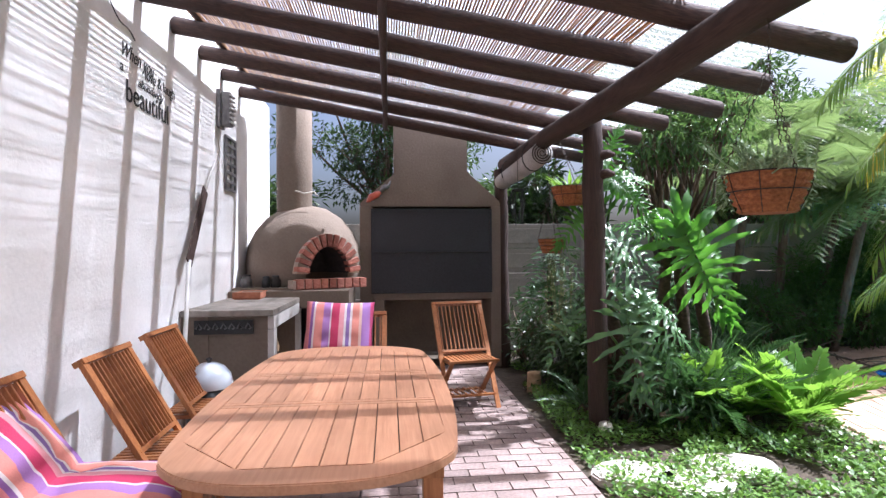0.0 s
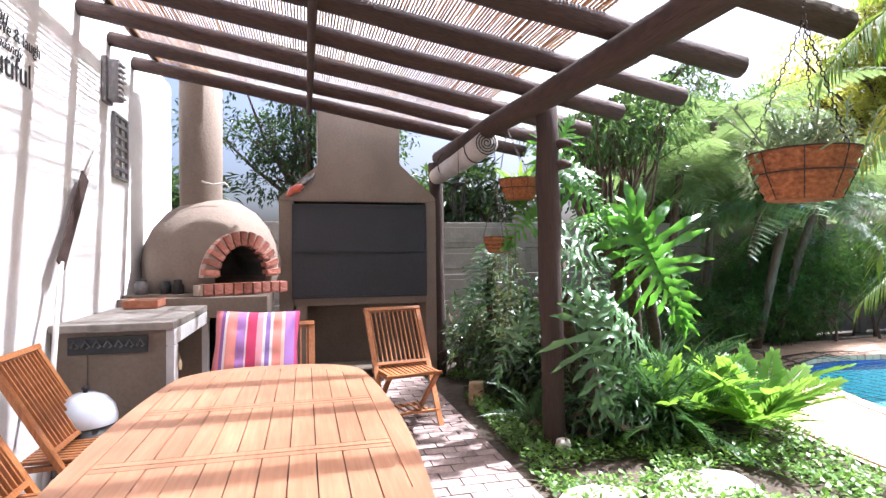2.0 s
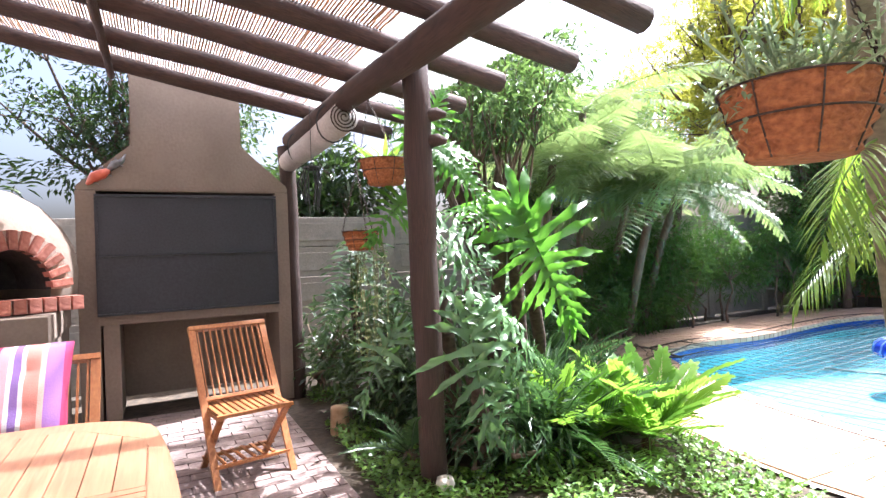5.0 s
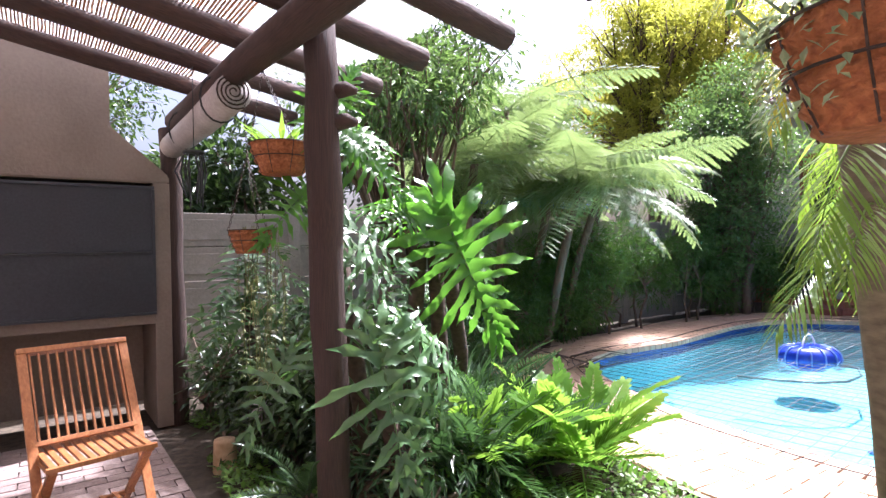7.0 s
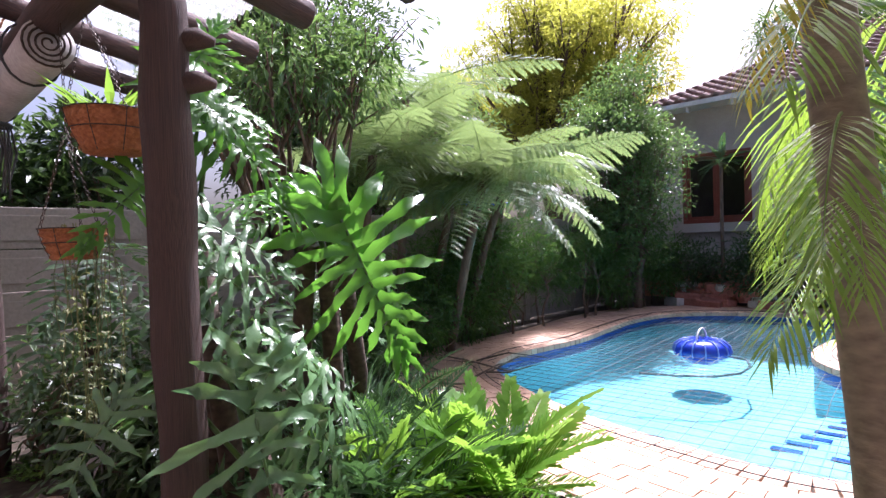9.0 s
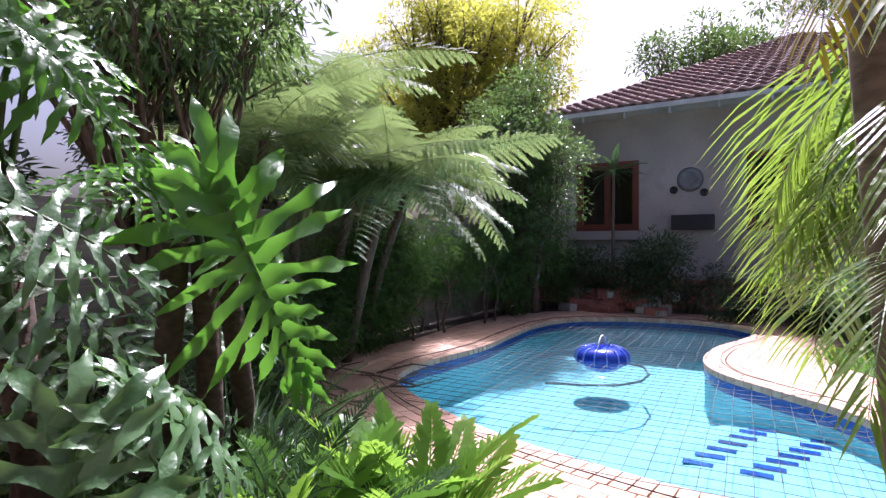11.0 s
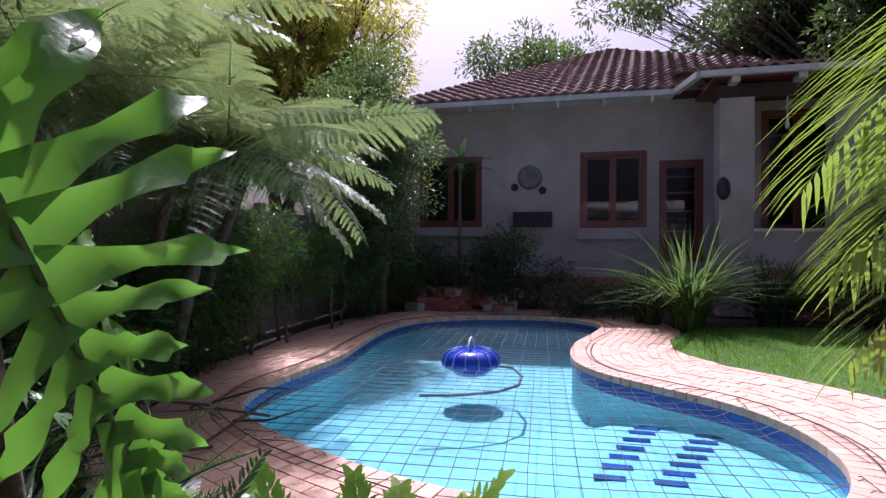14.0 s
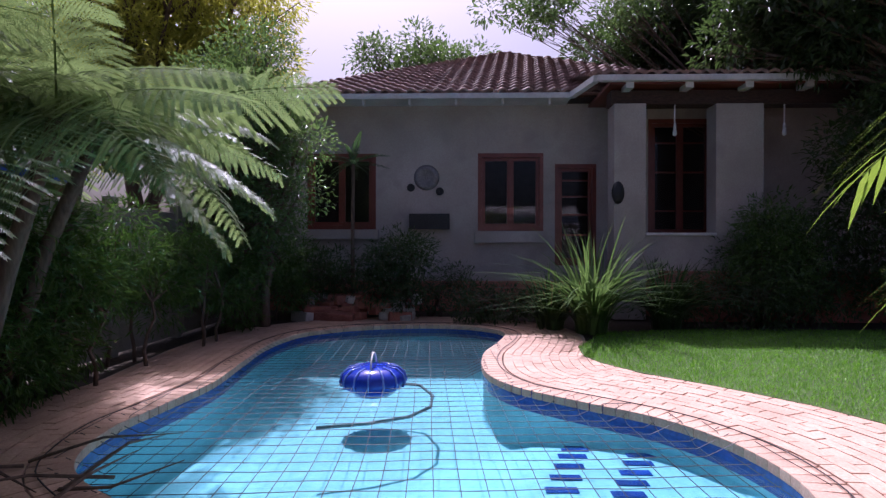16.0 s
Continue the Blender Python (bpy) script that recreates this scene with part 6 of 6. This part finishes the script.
strap_clump("large clump of arching strap leaves by the lawn", 11.25, 1.95, 300, 1.95, 111, L_SHRUB, w=0.040)
strap_clump("clump of arching strap leaves beside the paving", 11.7, 2.5, 120, 1.2, 115, L_DARK, w=0.045)
strap_clump("clump of strap leaves below the porch", 11.8, 0.6, 180, 1.4, 112, L_DARK, w=0.045)
strap_clump("tuft of narrow dark leaves in the bed", 3.2, 5.3, 120, 0.85, 113, L_CYCAD)
strap_clump("tuft of narrow dark leaves near the fence", 2.2, 7.2, 120, 0.8, 114, L_DARK)

# ground cover and lawn blades
rnd = random.Random(9)
verts, faces = [], []
def add_leaf(p, d, ln, w, verts, faces):
    sidev = d.cross(Vector((0, 0, 1)))
    sidev = sidev.normalized() if sidev.length > 0.01 else Vector((1, 0, 0))
    bi = len(verts)
    verts += [tuple(p), tuple(p + d * ln * 0.5 + sidev * w / 2), tuple(p + d * ln), tuple(p + d * ln * 0.5 - sidev * w / 2)]
    faces.append((bi, bi + 1, bi + 2, bi + 3))
BED = [Vector((x, y, 0)) for x, y in ((1.36, 3.15), (2.4, 2.6), (3.3, 3.1), (3.55, 4.1), (4.3, 5.4), (5.2, 6.7), (5.2, 7.9), (1.7, 7.9), (1.45, 5.2))]
for _ in range(60000):
    x, y = rnd.uniform(1.3, 5.2), rnd.uniform(2.5, 7.9)
    if not inside(BED, x, y) or noise.noise((x * 1.7, y * 1.7, 0)) < -0.25 + 0.12 * (y - 4):
        continue
    hz = max(0.0, 0.06 + 0.08 * noise.noise((x * 3, y * 3, 4)))
    d = Vector((rnd.gauss(0, 1), rnd.gauss(0, 1), rnd.uniform(0.0, 0.9))).normalized()
    add_leaf(Vector((x, y, rnd.uniform(-0.02, hz))), d, rnd.uniform(0.025, 0.055), rnd.uniform(0.018, 0.035), verts, faces)
me = bpy.data.meshes.new("ground_cover")
me.from_pydata(verts, [], faces)
me.materials.append(L_COVER)
tagged(new("ground_cover", me), "low leafy green ground cover over the bed", "ground cover", "", "stuff")
verts, faces = [], []
LP = [Vector((x, y, 0)) for x, y in LAWN]
for _ in range(110000):
    x, y = rnd.uniform(2.2, 11.6), rnd.uniform(-3.0, 2.5)
    if inside(LP, x, y):
        d = Vector((rnd.gauss(0, 0.5), rnd.gauss(0, 0.5), 1)).normalized()
        add_leaf(Vector((x, y, 0)), d, rnd.uniform(0.03, 0.06), 0.007, verts, faces)
me = bpy.data.meshes.new("grass")
me.from_pydata(verts, [], faces)
me.materials.append(L_GRASS)
tagged(new("grass", me), "short green lawn grass", "grass", "", "stuff")

# stepping stones, stump, pale ball, garden flower ornament
for k, (x, y, sx, sy) in enumerate(((1.60, 3.48, 0.26, 0.20), (2.28, 3.52, 0.28, 0.20), (1.90, 3.30, 0.25, 0.18))):
    b = bmesh.new()
    prism(b, [(sx * math.cos(a) * (1 + 0.15 * noise.noise((a, k, 0))), sy * math.sin(a)) for a in (2 * math.pi * j / 14 for j in range(14))], -0.03, 0.03)
    bmesh.ops.bevel(b, geom=[e for e in b.edges if e.calc_face_angle(0) > 1.0], offset=0.012, segments=2, affect="EDGES")
    o = tagged(finish("stepping_stone", b, STONE), "flat pale stepping stone in the ground cover", "stepping stone", "stepping stones")
    o.matrix_basis = pose(x, y, 0)
o = tagged(finish("stump", lathe(bmesh.new(), [(0.075, -0.04), (0.07, 0.16), (0.066, 0.175), (0.002, 0.178)], 16, (0, 0, 0), 0.1), LOGEND, None, "", True), "short cut log stump on the paving's edge", "stump")
o.matrix_basis = pose(1.57, 5.70, 0)
o = tagged(finish("stone_ball", lathe(bmesh.new(), [(0.002, -0.05), (0.04, -0.035), (0.055, 0.0), (0.045, 0.035), (0.002, 0.052)], 16), STONE, None, "", True), "small round pale stone at the post's foot", "stone")
o.matrix_basis = pose(1.74, 4.26, 0.05)
fl = thing("garden_ornament", "pale metal flower ornament on a thin stake", "garden ornament", pose(1.79, 5.62, 0))
part("stake", tube(bmesh.new(), [(0, 0, -0.05), (0, 0, 0.36)], 0.006, 6), GREY_METAL, fl)
for k in range(9):
    a = 2 * math.pi * k / 9
    b = bmesh.new()
    blade(b, Matrix.Translation((0, -0.02, 0.37)) @ rot_to((math.cos(a), -0.15, math.sin(a))), 0.12, 0.045, 0.1)
    part("petal", b, CANVAS, fl)

# ---- pool equipment ----
fltr = thing("pool_floater", "clear blue floating chlorine dispenser with a hoop handle", "pool float", pose(8.40, 4.88, -0.11) @ Matrix.Diagonal((0.74, 0.74, 0.72, 1)))
part("body", lathe(bmesh.new(), [(0.002, -0.16), (0.26, -0.15), (0.34, -0.08), (0.43, -0.02), (0.46, 0.06), (0.43, 0.16), (0.34, 0.23), (0.20, 0.26), (0.002, 0.265)], 28), BLUEPLASTIC, fltr, "", True)
for k in range(14):
    a = 2 * math.pi * k / 14
    part("rib", tube(bmesh.new(), [(0.20 * math.cos(a), 0.20 * math.sin(a), 0.262), (0.35 * math.cos(a), 0.35 * math.sin(a), 0.235), (0.44 * math.cos(a), 0.44 * math.sin(a), 0.16), (0.47 * math.cos(a), 0.47 * math.sin(a), 0.05), (0.44 * math.cos(a), 0.44 * math.sin(a), -0.02)], 0.014, 6), RIBPLASTIC, fltr)
part("hoop", tube(bmesh.new(), [(0.25 * math.cos(a), 0.0, 0.20 + 0.25 * math.sin(a)) for a in (math.pi * k / 14 for k in range(15))], 0.014, 6), TRIMW, fltr)
hose = thing("pool_hose", "grey cleaner hose floating just under the water", "hose")
part("hose", tube(bmesh.new(), [(x, y, -0.16) for x, y in ((8.65, 4.72), (8.55, 4.40), (8.15, 4.25), (7.75, 4.25), (7.45, 4.42), (7.25, 4.75), (7.12, 5.15))], 0.016, 7), GREY_METAL, hose)
MARKS = ((7.20, 2.49, 5.95, 3.03), (7.38, 2.98, 5.95, 3.43))
steps = thing("step_markers", "rows of blue tiles set in the pool steps", "tile")
for row, (xa, ya, xb, yb) in enumerate(MARKS):
    for k in range(8):
        x, y = xa + (xb - xa) * k / 7, ya + (yb - ya) * k / 7
        mt = pose(x, y, pool_depth(x, y) + 0.005, 0, 0, 0)
        if row == 0 and k == 0:
            tile_ob = part("tile", boxed((0, 0, 0), (0.085, 0.22, 0.008), 0.002), POOLTILE, steps)
            tile_ob.matrix_basis = mt
        else:
            share("tile", tile_ob.data, steps, mt)

# safety net: knotted squares drawn tight over the pool
net = thing("pool_net", "black knotted safety net stretched over the pool", "net")
NET = outset(0.16)
def net_line(p, q):
    n = max(2, int((q - p).length / 0.22))
    pts = [p.lerp(q, i / n) for i in range(n + 1)]
    run = []
    for c in pts + [None]:
        if c is not None and inside(NET, c.x, c.y):
            w = 0.014 * noise.noise((c.x * 1.5, c.y * 1.5, 3))
            wet = inside(POOL, c.x, c.y)
            run.append(Vector((c.x + 1.5 * w, c.y + w, (-0.085 + w * 0.6) if wet else 0.014)))
        else:
            if len(run) > 1:
                part("strand", tube(bmesh.new(), run, 0.0032, 3, False), NETTING, net)
            run = []
for k in range(60):
    net_line(Vector((4.2, 1.4 + 0.155 * k, 0)), Vector((12.6, 1.9 + 0.155 * k, 0)))
    net_line(Vector((4.3 + 0.155 * k, 1.2, 0)), Vector((3.9 + 0.155 * k, 7.3, 0)))
rope = [p + Vector((0.03 * noise.noise(p * 1.7), 0.03 * noise.noise(p * 1.7 + Vector((5, 0, 0))), 0.014)) for p in outset(0.17)]
part("edge_rope", tube(bmesh.new(), rope + [rope[0]], 0.0045, 5, False), NETTING, net)

# wall ornaments on the house
for y, z, r in ((4.68, 2.79, 0.27), (5.01, 2.58, 0.085), (4.40, 2.50, 0.085)):
    o = tagged(finish("wall_disc", lathe(bmesh.new(), [(r, 0.0), (r * 0.95, 0.03), (r * 0.6, 0.05), (r * 0.55, 0.035), (0.002, 0.04)], 24), BLACK if r < 0.2 else GREY_METAL, None, "", True), "dark round ornament hung on the house wall", "ornament", "ornaments on the house wall")
    o.matrix_basis = pose(HX - 0.002, y, z, 0, -90, 0)
tr = thing("wall_trough", "long dark planter trough on the house wall", "planter", pose(HX - 0.11, 4.61, 1.70))
part("trough", boxed((0, 0, 0.16), (0.20, 0.84, 0.32), 0.01), BLACK, tr)

for y in (0.03, -1.95):
    pl = thing("pendant_lamp", "bare bulb pendant lamp hanging from the porch", "pendant lamp", pose(12.95, y, 4.02), "porch lamps")
    part("cord", tube(bmesh.new(), [(0, 0, 0), (0, 0, -0.42)], 0.012, 5), TRIMW, pl)
    part("holder", tube(bmesh.new(), [(0, 0, -0.42), (0, 0, -0.52)], [0.02, 0.028], 10), TRIMW, pl)
    part("bulb", lathe(bmesh.new(), [(0.02, -0.52), (0.04, -0.58), (0.035, -0.63), (0.002, -0.65)], 12), TRIMW, pl, "frosted bulb", True)
o = tagged(finish("wall_ornament", lathe(bmesh.new(), [(0.12, 0), (0.13, 0.03), (0.08, 0.07), (0.002, 0.08)], 16), BLACK, None, "", True), "dark oval ornament fixed to the porch column", "ornament")
o.matrix_basis = pose(12.848, 1.10, 2.32, 0, -90, 0) @ Matrix.Diagonal((1.6, 0.9, 1, 1))
rosette("small_palm", "thin young palm in front of the house window", (13.1, 6.0, 0), CY, 16, 120, 0.95, -20, 60, "palm", [(0, 0, -0.1), (0.03, 0.02, 1.4), (0.0, 0.0, 2.9)], 0.035, BARK)

# neighbour's shelter with blue sheet
sh = thing("neighbour_shelter", "low neighbouring roof with a blue sheet beyond the fence", "shelter", pose(7.9, 9.3, 0))
part("roof", boxed((0, 0, 2.18), (2.4, 1.2, 0.08), 0.01, pose(0, 0, 0, 8, 0, 0)), BLUESHEET, sh)
part("fascia", boxed((0, -0.6, 1.98), (2.4, 0.06, 0.16), 0.01), MAHOG, sh)
for sx in (-1.1, 1.1):
    part("post", boxed((sx, -0.5, 0.98), (0.1, 0.1, 1.96), 0.01), MAHOG, sh)

# brick steps and rocks at the pool's far side
rocks = thing("rock_edging", "tumbled red-brown bricks and rocks beside the pool", "rocks")
rnd = random.Random(21)
for k in range(40):
    y, x, z = 4.9 + 2.2 * rnd.random(), 12.7 + 0.13 * (k % 4) + rnd.uniform(-0.1, 0.15), 0.05 + 0.10 * (k % 4)
    b = box(bmesh.new(), (0, 0, 0), (rnd.uniform(0.2, 0.4), rnd.uniform(0.25, 0.5), rnd.uniform(0.12, 0.2)), None, 0.03)
    o = part("rock", b, BRICK if k % 3 else STONE, rocks)
    o.matrix_basis = pose(x, y, z, rnd.uniform(-8, 8), rnd.uniform(-8, 8), rnd.uniform(-40, 40))

# dead branches by the pool
br = thing("dead_branches", "heap of dry fallen branches on the paving", "branches")
for k in range(16):
    x, y, a = rnd.uniform(4.9, 5.9), rnd.uniform(5.9, 7.1), rnd.uniform(0, 6.28)
    L_ = rnd.uniform(0.4, 1.0)
    part("branch", tube(bmesh.new(), [(x, y, 0.02), (x + 0.5 * L_ * math.cos(a), y + 0.5 * L_ * math.sin(a), 0.06 + rnd.uniform(0, 0.1)), (x + L_ * math.cos(a + 0.2), y + L_ * math.sin(a + 0.2), 0.03 + rnd.uniform(0, 0.2))], [0.012, 0.009, 0.003], 5), BARK, br)

# ---- pieces: roof tiles of the slope over the pool ----
def tile_mesh(w, l):
    b = bmesh.new()
    rowv = []
    for k in range(7):
        h = 0.028 * math.sin(2 * math.pi * k / 6) + 0.01
        x = w * (k / 6 - 0.5)
        rowv.append((b.verts.new((x, 0, h + 0.045)), b.verts.new((x, l, h)), b.verts.new((x, 0, h - 0.005))))
    for v_, w_ in zip(rowv, rowv[1:]):
        b.faces.new((v_[0], w_[0], w_[1], v_[1])).smooth = True
        b.faces.new((v_[2], w_[2], w_[0], v_[0]))
    return b
run, rise = APEX[0] - (HX - 0.66), APEX[2] - 4.40
SL = math.hypot(run, rise)
slope = part("roof", prism(bmesh.new(), [(0, 0), (-10.4, 0), (-5.25, SL)], -0.03, -0.012), ROOFTILE, house, "overlapping brown-red roof tiles")
slope.matrix_basis = Matrix.Translation((HX - 0.66, 8.0, 4.40)) @ Matrix(((0, run / SL, -rise / SL, 0), (1, 0, 0, 0), (0, rise / SL, run / SL, 0), (0, 0, 0, 1)))
first = None
ROWS_T, TW = 18, 0.26
rn = random.Random(14)
for r_ in range(ROWS_T):
    y0 = SL * r_ / ROWS_T
    left, right = -5.25 * y0 / SL, -10.4 + 5.15 * y0 / SL
    k = 0
    while left - TW * (k + 0.8) > right:
        mt = pose(left - TW * (k + 0.5), y0, 0.004, rn.uniform(-0.5, 0.5), 0, rn.uniform(-0.5, 0.5))
        if first is None:
            first = part("tile", tile_mesh(TW * 0.99, SL / ROWS_T * 1.08), ROOFTILE, slope)
            first.matrix_basis = mt
        else:
            share("tile", first.data, slope, mt)
        k += 1

# ---- pieces: patio pavers, coping bricks, pool paving ----
def pavers(owner, x0, x1, y0, y1, near, z):
    """Running bond of 0.22 by 0.11 m; near picks those laid as single pieces, the rest are joined."""
    rest = bmesh.new()
    single = None
    row, y = 0, y0
    rn = random.Random(2)
    while y < y1:
        x = x0 - (0.11 if row % 2 else 0)
        while x < x1 - 0.02:
            a, c = max(x, x0), min(x + 0.22, x1)
            if c - a > 0.03:
                cx, cy, w = (a + c) / 2, y + 0.055, c - a - 0.008
                dz = rn.uniform(-0.002, 0.003)
                if near(cx, cy) and w > 0.2:
                    mt = pose(cx, cy, z + dz, rn.uniform(-0.4, 0.4), rn.uniform(-0.4, 0.4), rn.uniform(-0.6, 0.6))
                    if single is None:
                        single = part("paver", box(bmesh.new(), (0, 0, -0.01), (0.212, 0.102, 0.03), None, 0.0), PAVER, owner)
                        single.matrix_basis = mt
                    else:
                        share("paver", single.data, owner, mt)
                else:
                    box(rest, (cx, cy, z - 0.01 + dz), (w, 0.102, 0.03))
            x += 0.22
        y += 0.11
        row += 1
    o = part("paving", rest, PAVER, owner)
    o["kind"] = "stuff"
pavers(floor, -1.49, 1.31, 0.6, 6.95, lambda x, y: x > 0.2 and 2.6 < y < 5.2, 0.0)

n = len(POOL)
edge = outset(0.10)
lens = [(edge[(i + 1) % n] - edge[i]).length for i in range(n)]
total = sum(lens)
def along(ring, s):
    i = 0
    while s > lens[i]:
        s -= lens[i]
        i = (i + 1) % n
    return ring[i].lerp(ring[(i + 1) % n], s / lens[i])
inn, ou = outset(0.0), outset(0.22)
COUNT = int(total / 0.115)
cop = None
coping = tagged(new("coping"), "salmon brick coping round the swimming pool", "coping", "", "structure")
for k in range(COUNT):
    s = total * k / COUNT
    a, c = along(inn, s), along(ou, s)
    mid, d = (a + c) / 2, (c - a).normalized()
    mt = Matrix.Translation(mid + Vector((0, 0, 0.0))) @ pose(0, 0, 0, 0, 0, math.degrees(math.atan2(d.y, d.x)))
    if cop is None:
        cop = part("brick", box(bmesh.new(), (-0.01, 0, -0.035), (0.24, 0.106, 0.07), None, 0.008), COPING, coping)
        cop.matrix_basis = mt
    else:
        share("brick", cop.data, coping, mt)
rest = bmesh.new()
rn = random.Random(4)
for d0 in [0.235 + 0.11 * k for k in range(16)]:
    r0, r1 = outset(d0), outset(d0 + 0.102)
    m_ = int(total / 0.225)
    for k in range(m_):
        s0, s1 = total * (k + 0.5 * (int(d0 * 10) % 2)) / m_, total * (k + 0.5 * (int(d0 * 10) % 2) + 0.96) / m_
        if d0 > 1.1 and not (5.0 < along(r0, s0 % total).x < 10.6 and along(r0, s0 % total).y < 2.7):
            continue
        z = rn.uniform(-0.002, 0.003)
        q = [along(r0, s0 % total), along(r1, s0 % total), along(r1, s1 % total), along(r0, s1 % total)]
        lo = [rest.verts.new(v + Vector((0, 0, -0.02))) for v in q]
        hi = [rest.verts.new(v + Vector((0, 0, z))) for v in q]
        rest.faces.new(hi)
        for j in range(4):
            rest.faces.new((lo[j], lo[(j + 1) % 4], hi[(j + 1) % 4], hi[j]))
bmesh.ops.recalc_face_normals(rest, faces=rest.faces)
o = part("paving", rest, COPING, pavement)
o["kind"] = "stuff"
